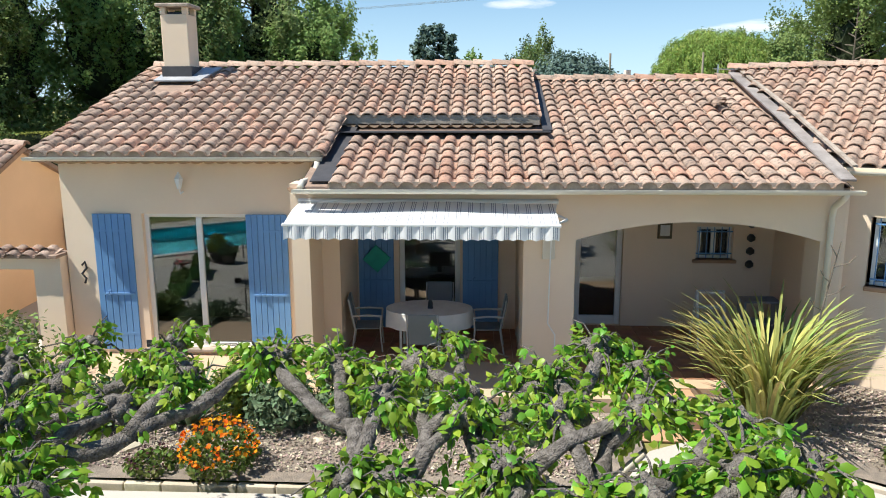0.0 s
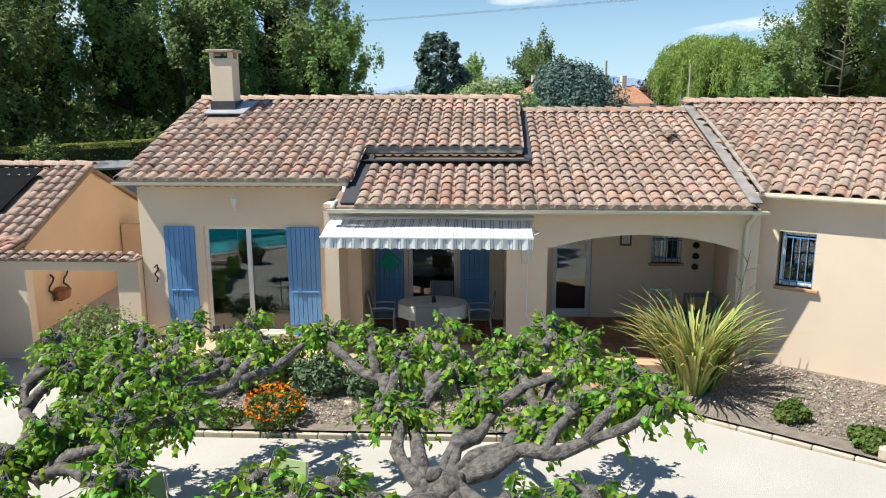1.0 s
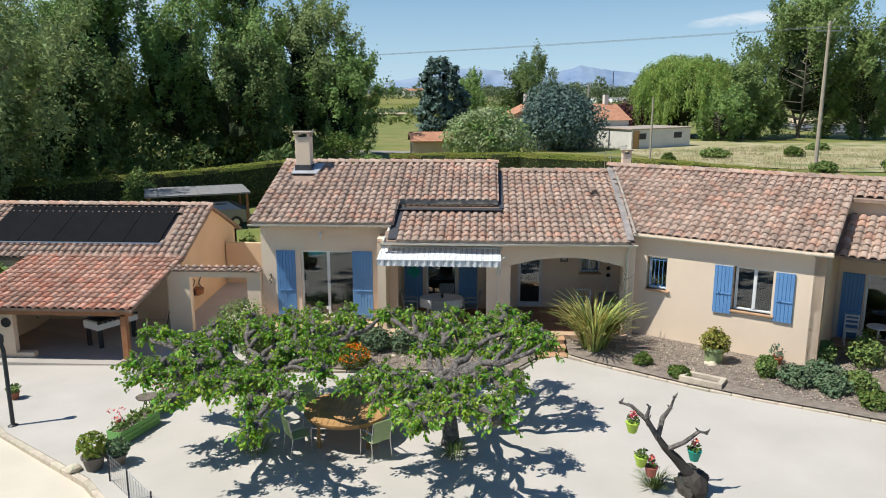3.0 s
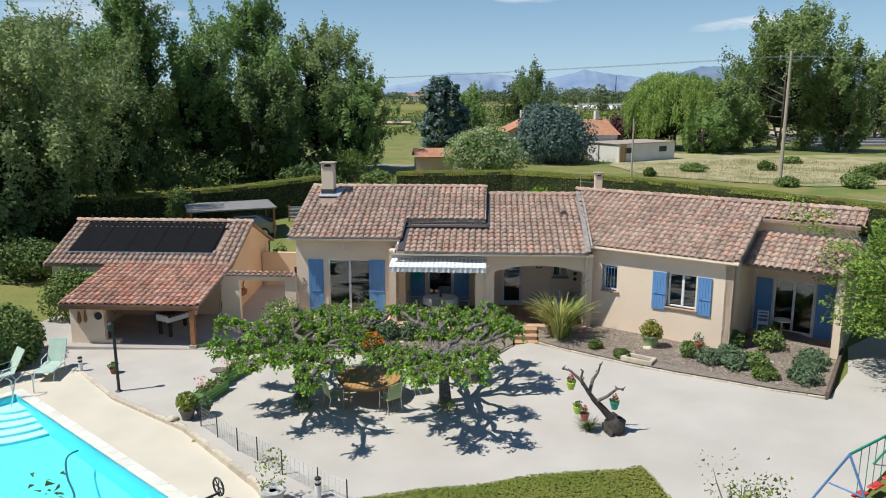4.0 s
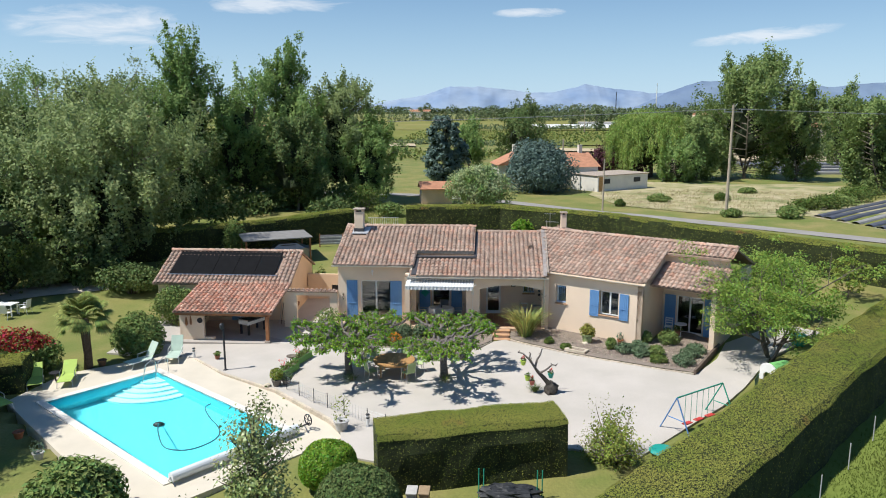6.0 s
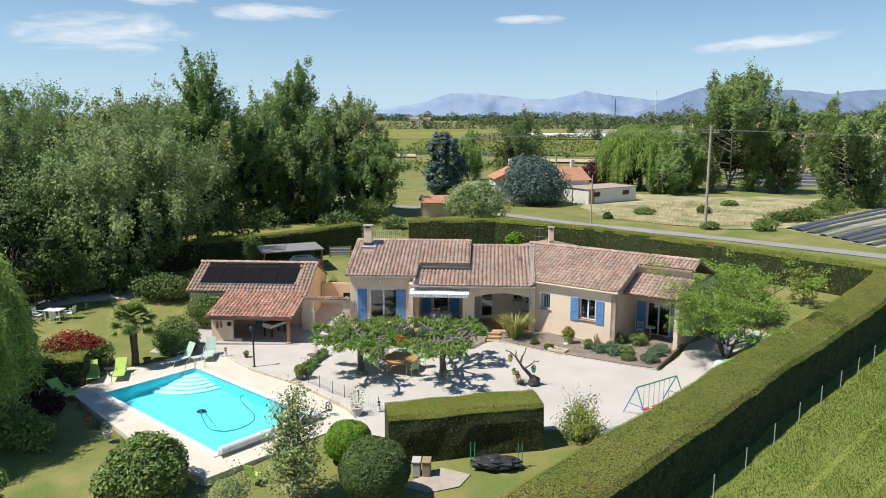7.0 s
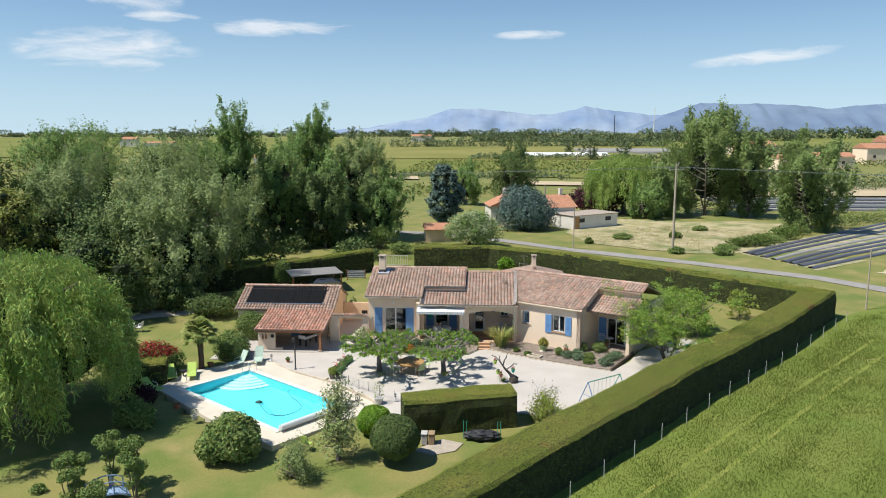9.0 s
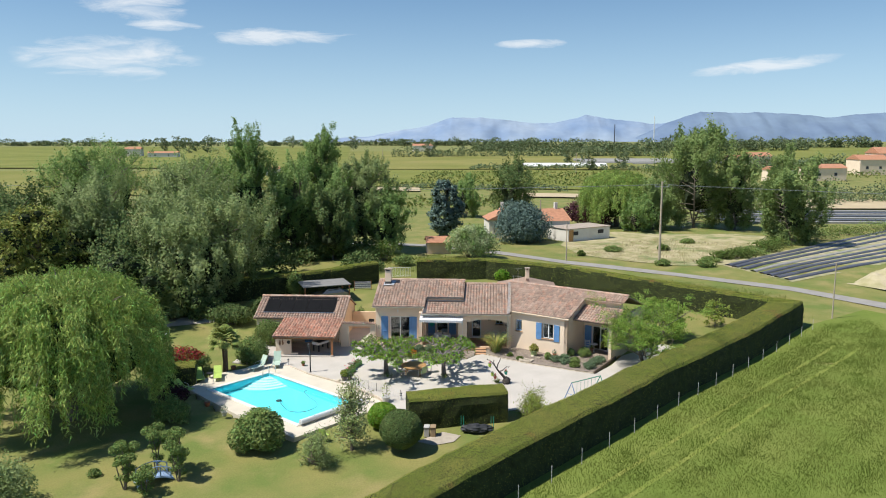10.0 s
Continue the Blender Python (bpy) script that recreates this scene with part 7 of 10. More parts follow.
    tube(bm, [(-10.8, -1.55, 1.66), (-10.8, 2.3, 2.33)], 0.07, 4)
    part("beam", bm, POSTW, e)
    bm = B()
    prism(bm, [(-18.7, -1.7), (-10.3, -1.7), (-10.3, 2.6), (-18.7, 2.6)], -0.15, 0.1)
    part("floor_slab", bm, mat("grey_slab", (0.42, 0.38, 0.34), 0.9, 0.12, 1, 40, 0.2), e)
    # ornaments
    for x, z, r in ((-15.5, 1.15, 0.12), (-15.25, 1.2, 0.1)):
        part("shoe_ornament", lathe(B(), [(0.03, -0.25), (r * 0.7, -0.15), (r * 0.5, 0.1), (0.02, 0.25)], 8, (x, -1.3, z)), POSTW, e)
    return e


pool_house()


def heater_panels():
    e = thing("solar_heater", "black rubber solar pool heater lying on the tiles", "solar panel")
    black = mat("black_rubber", (0.012, 0.012, 0.013), 0.95, 0.2, 3, 60, 0.2, spec=0.08)
    s = 1.38 / 3.08
    zz = lambda y: 2.42 + s * (y - 2.2) + 0.12
    n = 5
    x0, x1 = -18.2, -11.75
    for i in range(n):
        a, b = x0 + (x1 - x0) * i / n + 0.01, x0 + (x1 - x0) * (i + 1) / n - 0.01
        bm = B()
        prism(bm, [(a, 2.9), (b, 2.9), (b, 5.0), (a, 5.0)], lambda x, y: zz(y) - 0.03, lambda x, y: zz(y))
        part("panel", bm, black, e)
    part("header_pipe", tube(B(), [(x0 - 0.1, 2.85, zz(2.85)), (x1 + 0.15, 2.85, zz(2.85))], 0.03, 8), STEEL, e, "pale header pipe")
    part("header_pipe", tube(B(), [(x0 - 0.1, 5.05, zz(5.05)), (x1 + 0.15, 5.05, zz(5.05))], 0.03, 8), black, e)


heater_panels()


def foosball():
    e = thing("table_football", "black and white table football game on the veranda", "table football", (-12.35, 0.35, 0.1), 62)
    part("case", box(B(), -0.72, 0.72, -0.38, 0.38, 0.6, 0.86, bevel=0.01), WHITE, e)
    part("pitch", box(B(), -0.62, 0.62, -0.32, 0.32, 0.862, 0.87), METAL, e)
    for sx in (-0.6, 0.6):
        for sy in (-0.3, 0.3):
            part("leg", box(B(), sx - 0.06, sx + 0.06, sy - 0.05, sy + 0.05, 0, 0.6, bevel=0.008), METAL, e)
    for k in range(8):
        x = -0.56 + 0.16 * k
        part("rod", tube(B(), [(x, -0.6, 0.84), (x, 0.6, 0.84)], 0.01, 6), STEEL, e)
    part("rail", box(B(), -0.72, 0.72, -0.4, -0.36, 0.8, 0.88), METAL, e)
    part("rail", box(B(), -0.72, 0.72, 0.36, 0.4, 0.8, 0.88), METAL, e)


foosball()
e = thing("globe_lamp", "white globe lamp hanging under the veranda", "lamp")
part("globe", lathe(B(), [(0.02, 0.26), (0.09, 0.22), (0.13, 0.13), (0.09, 0.04), (0.02, 0.0)][::-1], 12, (-12.6, -0.9, 1.35)), WHITE, e)
part("cord", tube(B(), [(-12.6, -0.9, 1.6), (-12.6, -0.9, 1.86)], 0.01, 5), METAL, e)
e = thing("wall_clock", "dark oval mirror on the veranda wall", "mirror")
part("disc", lathe(B(), [(0.15, 0), (0.15, 0.03)], 14), METAL, e)
e.matrix_world = pose(-14.75, -1.26, 1.2, 90, 0, 0)
for x, y, n in ((-11.2, 1.9, 3),):
    e = thing("garden_tools", "brooms and tools leaning in the veranda corner", "tools", (x, y, 0.1))
    for k in range(4):
        part("handle", tube(B(), [(0.1 * k, -0.3, 0), (0.1 * k + 0.05, 0.3, 1.3)], 0.014, 6), METAL if k % 2 else STEEL, e)
    part("bucket", lathe(B(), [(0.15, 0), (0.19, 0.3), (0.17, 0.3)], 12, (0.5, -0.3, 0)), METAL, e)


def gate_wall():
    e = thing("gate_wall", "rendered garden wall with an opening and tiled coping", "garden wall")
    bm = B()
    wall(bm, (-10.75, 1.15), (-7.62, 1.15), -0.1, 2.28, 0.24, [(0.76, 2.68, 0.0, 2.08)])
    part("wall", bm, RENDER, e)
    for i in range(12):
        t = new("coping_tile", TILE_ME)
        t.parent = e
        t.matrix_local = Matrix.Translation((-10.65 + 0.255 * i, 1.02, 2.28)) @ Euler((radians(16), 0, 0)).to_matrix().to_4x4()
        t = new("coping_tile", TILE_ME)
        t.parent = e
        t.matrix_local = Matrix.Translation((-10.65 + 0.255 * i, 1.52, 2.28)) @ Euler((radians(16), 0, math.pi)).to_matrix().to_4x4()
    part("bed", box(B(), -10.75, -7.62, 1.05, 1.5, 2.28, 2.33), UNDER, e)
    bm = B()
    wall(bm, (-10.7, 6.6), (-7.62, 6.6), 0.0, 2.1, 0.2, [(1.55, 2.1, 0.85, 1.4)])
    part("wall", bm, RENDER_O, e)
    part("window_recess", box(B(), -9.2, -8.55, 6.72, 6.78, 0.8, 1.45), METAL, e)
    k = thing("iron_ornament", "wrought-iron wall ornament by the gateway", "wall ornament")
    for dy, h0 in ((-0.3, 1.5), (0.3, 1.55)):
        part("scroll", tube(B(), [(-10.68, 3.4 + dy + 0.12 * math.sin(q * 1.3), h0 - 0.09 * q) for q in range(8)], 0.022, 6), METAL, k)
    part("basket", lathe(B(), [(0.03, -0.18), (0.2, -0.1), (0.24, 0.1), (0.05, 0.16)], 10, (-10.66, 3.4, 0.98)), POSTW, k)


gate_wall()
shrub("ivy", "dark ivy covering the pool house wall", -17.35, 1.75, 1.7, 0.85, 2.35, OLE, 8000, 0.085, seed=51)
shrub("climber", "creeper on the garden wall", -9.9, 7.2, 0.5, 0.4, 2.2, OLE, 900, 0.1, seed=52)

# ---- beds and kerbs ----
KERB = mat("kerb_stone", (0.62, 0.53, 0.41), 0.9, 0.3, 3, 40, 0.3, rnd=0.12)


def kerb(path, h=0.07, w=0.09, lab="pale stone kerb along the flower bed", lift=0.05):
    e = thing("kerb", lab, "kerb")
    for (x0, y0), (x1, y1) in zip(path, path[1:]):
        L = math.hypot(x1 - x0, y1 - y0)
        n = max(1, round(L / 0.5))
        ang = math.degrees(math.atan2(y1 - y0, x1 - x0))
        for k in range(n):
            t = (k + 0.5) / n
            x, y = x0 + (x1 - x0) * t, y0 + (y1 - y0) * t
            bm = B()
            box(bm, -L / n / 2 + 0.006, L / n / 2 - 0.006, -w / 2, w / 2, -0.35, h, bevel=0.012)
            o = part("kerb_stone", bm, KERB, e)
            o.matrix_local = pose(x, y, g(x, y) + lift, 0, 0, ang)
    return e


KB1 = [(-7.2, -1.9), (-5.6, -2.1), (-2.8, -2.2), (0.5, -2.25), (1.2, -1.3)]
KB2 = [(2.2, -0.95), (2.9, -1.6), (3.75, -2.2), (5.1, -3.2), (6.5, -4.05), (8.0, -4.75), (9.2, -5.35), (10.6, -5.85)]
kerb([(-14.0, -4.0), (-11.7, -6.2), (-8.5, -8.3), (-5.35, -11.4), (-4.6, -12.5)], 0.006, 0.14, "flush stone edging between deck and gravel", 0.072)
kerb(KB1)
kerb(KB2)
drape("flower_bed", [(-7.6, 0.0), (-7.2, -1.85)] + KB1[1:] + [(1.25, -0.3), (-7.6, -0.28)], 0.16, SOIL, 0.8, "dry brown soil bed in front of the terrace", "flower bed")
drape("flower_bed", KB2 + [(12.9, -1.8), (12.0, 0.6), (10.2, -0.4), (8.9, -1.95), (6.4, -0.4), (4.15, 0.93), (2.2, 0.2)], 0.16, SOIL, 0.8, "dry brown soil bed along the right wing", "flower bed")


def mulch(poly, n, seed):
    """Loose bark chips, dry leaves and grit strewn over a bed."""
    r = np.random.default_rng(seed)
    lo, hi = np.min(poly, 0), np.max(poly, 0)
    q = r.uniform(lo, hi, (n * 3, 2))
    q = np.array([c for c in q if inside(c[0], c[1], poly)])[:n]
    z = np.array([g(x, y) for x, y in q]) + 0.17 + r.uniform(0, 0.02, len(q))
    cm = mat("bark_chip", (0.46, 0.38, 0.3), 0.95, 0.3, 5, 30, 0, island=0.6, col2=(0.27, 0.21, 0.165))
    tagged(leaves("bark_mulch", np.column_stack([q, z]), 0.028, cm, flat=2.2, aspect=0.9), "loose bark chips and dry leaves on the bed", "mulch", kind="stuff")


mulch([(-7.5, -0.3), (-7.1, -1.8), (0.4, -2.1), (1.1, -0.4)], 9000, 3)
mulch([(2.3, 0.0), (3.9, -2.0), (8.0, -4.3), (10.5, -5.6), (12.5, -2.2), (11.5, 0.0), (8.9, -2.0), (4.2, 0.8)], 15000, 4)
e = thing("timber_edging", "dark timber edging of the raised bed", "edging")
for (x0, y0), (x1, y1) in (((10.62, -5.9), (11.8, -3.8)), ((11.8, -3.8), (12.9, -1.8))):
    bm = B()
    L = math.hypot(x1 - x0, y1 - y0)
    box(bm, 0, L, -0.06, 0.06, -0.1, 0.3, pose(x0, y0, g(x0, y0), 0, 0, math.degrees(math.atan2(y1 - y0, x1 - x0))), bevel=0.012)
    part("sleeper", bm, mat("weathered_sleeper", (0.17, 0.125, 0.095), 0.9, 0.35, 4, 40, 0.3), e)
bm = B()
prism(bm, [wxy(5.6, 2.6), wxy(8.9, 2.3), wxy(8.9, 3.3), wxy(5.6, 3.3)], 0.0, 0.5)
tagged(link("small_terrace", bm, TERR), "small terracotta terrace by the right-hand patio door", "terrace", kind="structure")


def rock(x, y, r, label, lift=0.12, col=None):
    e = thing("rock", label, "rock", (x, y, g(x, y) + lift))
    bm = B()
    res = bmesh.ops.create_icosphere(bm, subdivisions=2, radius=r)
    for v in res["verts"]:
        v.co *= 1 + 0.35 * noise.noise(v.co * (1.6 / r) + Vector((x, y, 0)))
        v.co.z *= 0.6
    part("stone", bm, KERB, e)


for x, y, r in ((-5.5, -1.2, 0.26), (5.0, -2.2, 0.14), (10.8, -1.1, 0.14), (10.0, -3.0, 0.13), (6.1, -1.75, 0.22), (-3.0, -1.1, 0.12), (-2.7, -1.2, 0.1), (-2.5, -1.05, 0.1), (-9.0, -7.9, 0.16)):
    rock(x, y, r, "pale rounded stone lying on the soil")


def pot(x, y, r, h, col, label, plant=None, n=300, ph=0.4, lift=0.07, size=0.06):
    e = thing("plant_pot", label, "plant pot", (x, y, g(x, y) + lift))
    m_ = mat("pot_%d_%d_%d" % tuple(int(c * 99) for c in col), col, 0.75, 0.2, 5, 40, 0.15)
    part("pot", lathe(B(), [(r * 0.68, 0), (r * 0.95, h * 0.86), (r * 1.05, h * 0.87), (r * 1.05, h), (r * 0.9, h), (r * 0.85, h * 0.9)], 16), m_, e)
    part("earth", lathe(B(), [(r * 0.84, h * 0.85), (r * 0.3, h * 0.9)], 12), SOIL, e)
    if plant:
        p, d = ball_pts((0, 0, h + ph * 0.45), (r * 1.3, r * 1.3, ph * 0.6), n, 0.4)
        leaves("plant", p[p[:, 2] > h * 0.9], size, plant, e)["kind"] = "stuff"
    return e


pot(-8.6, -7.8, 0.24, 0.32, (0.16, 0.14, 0.12), "dark pot with a yellow-green shrub", LIME, 420, 0.5)
pot(-8.2, -7.6, 0.22, 0.25, (0.2, 0.17, 0.14), "dark pot with grey foliage", LAV, 300, 0.3)
pot(-4.7, -12.3, 0.3, 0.4, (0.55, 0.53, 0.5), "pale stone pot with a thin shrub", LIME, 160, 1.1, size=0.05)
pot(-12.75, -4.15, 0.14, 0.2, (0.32, 0.12, 0.06), "terracotta pot with a small plant", OLE, 90, 0.2)
pot(6.2, -1.6, 0.3, 0.55, (0.36, 0.44, 0.2), "tall glazed green pot under the golden shrub")
pot(7.9, -1.7, 0.17, 0.22, (0.4, 0.14, 0.06), "terracotta pot with a small agave", AGAVE, 60, 0.35, lift=0.16)
pot(-17.1, -13.6, 0.2, 0.28, (0.36, 0.12, 0.05), "terracotta pot on the pool deck", None, lift=0.22)
pot(-15.3, -15.2, 0.2, 0.26, (0.5, 0.48, 0.44), "pale pot with a spiky plant", AGAVE, 80, 0.5, lift=0.28)
pot(-18.2, -5.3, 0.22, 0.3, (0.2, 0.1, 0.05), "dark pot beside the palm", None)
pot(11.2, -0.2, 0.2, 0.3, (0.4, 0.18, 0.1), "pot on the small terrace", OLE, 100, 0.3, lift=0.15)


def planter(x, y, ang, L=1.0):
    e = thing("planter_box", "light green wooden planter box with flowers", "planter", (x, y, g(x, y) + 0.07), ang, "green planter boxes")
    gm = mat("green_paint", (0.2, 0.42, 0.12), 0.7, 0.15, 3, 50, 0.15)
    for sy in (-0.2, 0.18):
        for k in range(3):
            part("board", box(B(), -L / 2, L / 2, sy, sy + 0.02, 0.03 + 0.11 * k, 0.13 + 0.11 * k, bevel=0.004), gm, e)
    for sx in (-L / 2, L / 2 - 0.02):
        part("end_board", box(B(), sx, sx + 0.02, -0.18, 0.18, 0.03, 0.35, bevel=0.004), gm, e)
    part("earth", box(B(), -L / 2 + 0.02, L / 2 - 0.02, -0.18, 0.18, 0.05, 0.3), SOIL, e)
    p = rng.uniform((-L / 2, -0.18, 0.3), (L / 2, 0.18, 0.5), (260, 3))
    leaves("plant", p, 0.06, OLE, e)
    q = rng.uniform((-L / 2, -0.15, 0.55), (-L / 4, 0.15, 0.85), (40, 3))
    leaves("flowers", q, 0.04, PINK, e)


planter(-8.5, -6.15, 74, 1.3)
planter(-8.3, -4.35, 74, 1.3)
e = thing("bird_bath", "shallow metal bird bath on thin legs", "bird bath", (-8.6, -5.25, g(-8.6, -5.25) + 0.07))
part("bowl", lathe(B(), [(0.05, 0.46), (0.22, 0.52), (0.25, 0.56), (0.22, 0.55), (0.05, 0.5)], 16), BARK, e)
for k in range(3):
    a = 2.1 * k
    part("leg", tube(B(), [(0.2 * math.cos(a), 0.2 * math.sin(a), 0), (0.05 * math.cos(a), 0.05 * math.sin(a), 0.47)], 0.012, 5), METAL, e)


def lamp_post(x, y):
    e = thing("lamp_post", "black garden lamp post with a curved top", "lamp post", (x, y, 0.0))
    part("base", lathe(B(), [(0.14, -0.02), (0.12, 0.06), (0.06, 0.1)], 10), METAL, e)
    part("pole", tube(B(), [(0, 0, 0.05), (0, 0, 2.0), (-0.05, 0, 2.2)], 0.05, 8), METAL, e)
    part("lantern", lathe(B(), [(0.05, 2.12), (0.1, 2.16), (0.11, 2.34), (0.03, 2.42)], 8, (-0.08, 0, 0)), METAL, e)


lamp_post(-11.75, -5.75)
for x, y in ((-14.05, -3.95), (-3.7, -12.0)):
    e = thing("bollard_light", "low white bollard light", "bollard", (x, y, g(x, y) + 0.05))
    part("post", tube(B(), [(0, 0, 0), (0, 0, 0.5)], 0.07, 10), WHITE, e)
    part("band", tube(B(), [(0, 0, 0.36), (0, 0, 0.42)], 0.075, 10), METAL, e)
    part("cap", lathe(B(), [(0.085, 0.5), (0.07, 0.54), (0.02, 0.56)], 10), METAL, e)


def wire_fence():
    e = thing("wire_fence", "low wire mesh fence between deck and gravel", "fence")
    P = [(-8.0, -8.3), (-7.25, -9.0), (-6.4, -9.8), (-5.7, -10.3), (-4.85, -11.0), (-3.75, -11.8), (-2.95, -12.3)]
    pts = [Vector((x, y, g(x, y) + 0.05)) for x, y in P]
    for p in pts:
        part("fence_post", tube(B(), [p, p + Vector((0, 0, 0.68))], 0.018, 5), METAL, e)
    for k in range(6):
        part("wire", tube(B(), [p + Vector((0, 0, 0.08 + 0.11 * k + 0.03 * math.sin(i * 2.0))) for i, p in enumerate(pts)], 0.005, 4), STEEL, e)
    bm = B()
    for a, b in zip(pts, pts[1:]):
        for k in range(8):
            q = a.lerp(b, k / 8)
            tube(bm, [q + Vector((0, 0, 0.05)), q + Vector((0, 0, 0.64))], 0.004, 3)
    part("mesh_wire", bm, STEEL, e)


wire_fence()


def round_table(x, y):
    e = thing("garden_table", "large round teak garden table", "table", (x, y, g(x, y) + 0.07))
    n = 14
    R = 0.98
    for k in range(n):
        a, b = -R + 2 * R * k / n + 0.004, -R + 2 * R * (k + 1) / n - 0.004
        f = lambda t: math.sqrt(max(0.0, R * R - t * t))
        bm = B()
        m = 5
        xs = [a + (b - a) * i / m for i in range(m + 1)]
        prism(bm, [(t, -f(t)) for t in xs] + [(t, f(t)) for t in reversed(xs)], 0.7, 0.735)
        part("slat", bm, WOOD, e)
    bm = B()
    ring(bm, [(0.9 * math.cos(t), 0.9 * math.sin(t)) for t in [2 * math.pi * k / 24 for k in range(24)]], [(0.94 * math.cos(t), 0.94 * math.sin(t)) for t in [2 * math.pi * k / 24 for k in range(24)]], 0.63, 0.7)
    part("apron", bm, WOOD, e)
    for sx in (-0.55, 0.55):
        for sy in (-0.55, 0.55):
            part("leg", box(B(), sx - 0.035, sx + 0.035, sy - 0.035, sy + 0.035, 0, 0.7, bevel=0.006), WOOD, e)


round_table(-3.4, -6.25)
for a, r in ((215, 1.2), (312, 1.15), (20, 1.15), (75, 1.25), (140, 1.25)):
    x, y = -3.4 + r * math.cos(radians(a)), -6.25 + r * math.sin(radians(a))
    garden_chair("garden_chair", "light green garden chair at the round table", pose(x, y, g(x, y) + 0.07, 0, 0, a - 90), FOLIAGE_SEAT, STEEL, "chairs round the garden table")


def stump():
    x, y = 3.75, -8.45
    e = thing("old_tree_stump", "bare leaning old trunk hung with flower pots", "tree stump", (x, y, g(x, y) + 0.05))
    bm = B()
    dark = mat("old_wood", (0.07, 0.06, 0.05), 0.9, 0.4, 5, 30, 0.6, dist=0.03)
    knuckle(bm, (0.05, 0, 0.15), 0.3, random.Random(4))
    tube(bm, [(0.1, 0, 0), (0.0, 0, 0.35), (-0.3, 0.02, 0.7), (-0.55, 0.0, 0.95), (-0.7, 0, 1.2)], [0.17, 0.12, 0.09, 0.07, 0.05], 9)
    for v in bm.verts:
        v.co += noise.noise_vector(v.co * 6) * 0.03
    part("trunk", bm, dark, e)
    for pts in ([(-0.65, 0, 1.1), (-0.9, 0, 1.5), (-1.2, 0.05, 1.75), (-1.4, 0.1, 1.8)], [(-0.68, 0, 1.15), (-0.6, 0.1, 1.5), (-0.45, 0.1, 1.7), (-0.4, 0.05, 1.95)], [(-0.5, 0, 0.9), (-0.2, -0.1, 1.1), (0.05, -0.12, 1.35), (0.2, -0.1, 1.3)], [(-0.85, 0, 1.4), (-0.95, -0.1, 1.6), (-0.9, -0.1, 1.8)]):
        bm = tube(B(), pts, [0.055, 0.044, 0.034, 0.02][:len(pts)], 7)
        for q in range(1, len(pts)):
            a = Vector(pts[q])
            sg = 1 if q % 2 else -1
            tube(bm, [a, a + Vector((0.05 * sg, 0.03, 0.05)), a + Vector((0.07 * sg, 0.04 * sg, 0.09))], [0.024, 0.018, 0.007], 5)
            knuckle(bm, a, 0.03, random.Random(q))
        for v in bm.verts:
            v.co += noise.noise_vector(v.co * 8) * 0.025
        part("limb", bm, BARK_G, e)
    for dx, dz, c, f in ((-1.2, 1.35, (0.45, 0.6, 0.08), True), (-1.0, 0.65, (0.45, 0.6, 0.08), False), (-0.8, 0.45, (0.4, 0.12, 0.08), True), (0.0, 0.8, (0.03, 0.3, 0.22), True)):
        k = thing("hanging_pot", "small coloured flower pot hung on the old trunk", "plant pot", (x + dx, y - 0.12, g(x, y) + dz), group="pots on the old trunk")
        m_ = mat("pot_c%d%d" % (int(c[0] * 99), int(c[1] * 99)), c, 0.5, 0.1, 3, 30, 0.05)
        part("pot", lathe(B(), [(0.08, 0), (0.13, 0.18), (0.14, 0.2), (0.11, 0.2)], 12), m_, k)
        p, d = ball_pts((0, 0, 0.27), (0.13, 0.13, 0.1), 60)
        leaves("plant", p, 0.04, GRASS_T, k)
        if f:
            p, d = ball_pts((0, 0, 0.36), (0.08, 0.08, 0.08), 26)
            leaves("blossoms", p, 0.04, PINK, k)


stump()
e = thing("stone_trough", "low stone trough with a small plant", "trough", (5.5, -3.05, g(5.5, -3.05) + 0.12), -31)
bm = B()
ring(bm, [(-0.42, -0.16), (0.42, -0.16), (0.42, 0.16), (-0.42, 0.16)], [(-0.55, -0.28), (0.55, -0.28), (0.55, 0.28), (-0.55, 0.28)], 0, 0.16)
part("rim", bm, KERB, e)
part("earth", box(B(), -0.42, 0.42, -0.16, 0.16, 0, 0.08), SOIL, e)
e = thing("weather_vane", "small black weather vane on a pole", "weather vane", (-5.1, -0.6, g(-5.1, -0.6) + 0.1))
part("pole", tube(B(), [(0, 0, 0), (0, 0, 1.0)], 0.012, 5), METAL, e)
part("arrow", tube(B(), [(-0.14, 0, 0.9), (0.14, 0, 0.9)], 0.012, 5), METAL, e)
part("arrow", tube(B(), [(0, -0.14, 0.84), (0, 0.14, 0.84)], 0.012, 5), METAL, e)
e = thing("bistro_chair", "white wooden chair on the small terrace", "chair")
e.matrix_world = pose(*wing(6.1, 2.75, 0.5), 0, 0, -20)
part("seat", box(B(), -0.2, 0.2, -0.2, 0.2, 0.43, 0.46, bevel=0.008), WHITE, e)
for sx in (-0.18, 0.18):
    part("leg", box(B(), sx - 0.02, sx + 0.02, -0.19, -0.15, 0, 0.43), WHITE, e)
    part("leg", box(B(), sx - 0.02, sx + 0.02, 0.15, 0.19, 0, 0.9), WHITE, e)
for z in (0.6, 0.74, 0.86):
    part("slat", box(B(), -0.16, 0.16, 0.16, 0.18, z - 0.03, z + 0.03), WHITE, e)
e = thing("bistro_table", "small round white table on the small terrace", "table", wing(6.8, 2.6, 0.5))
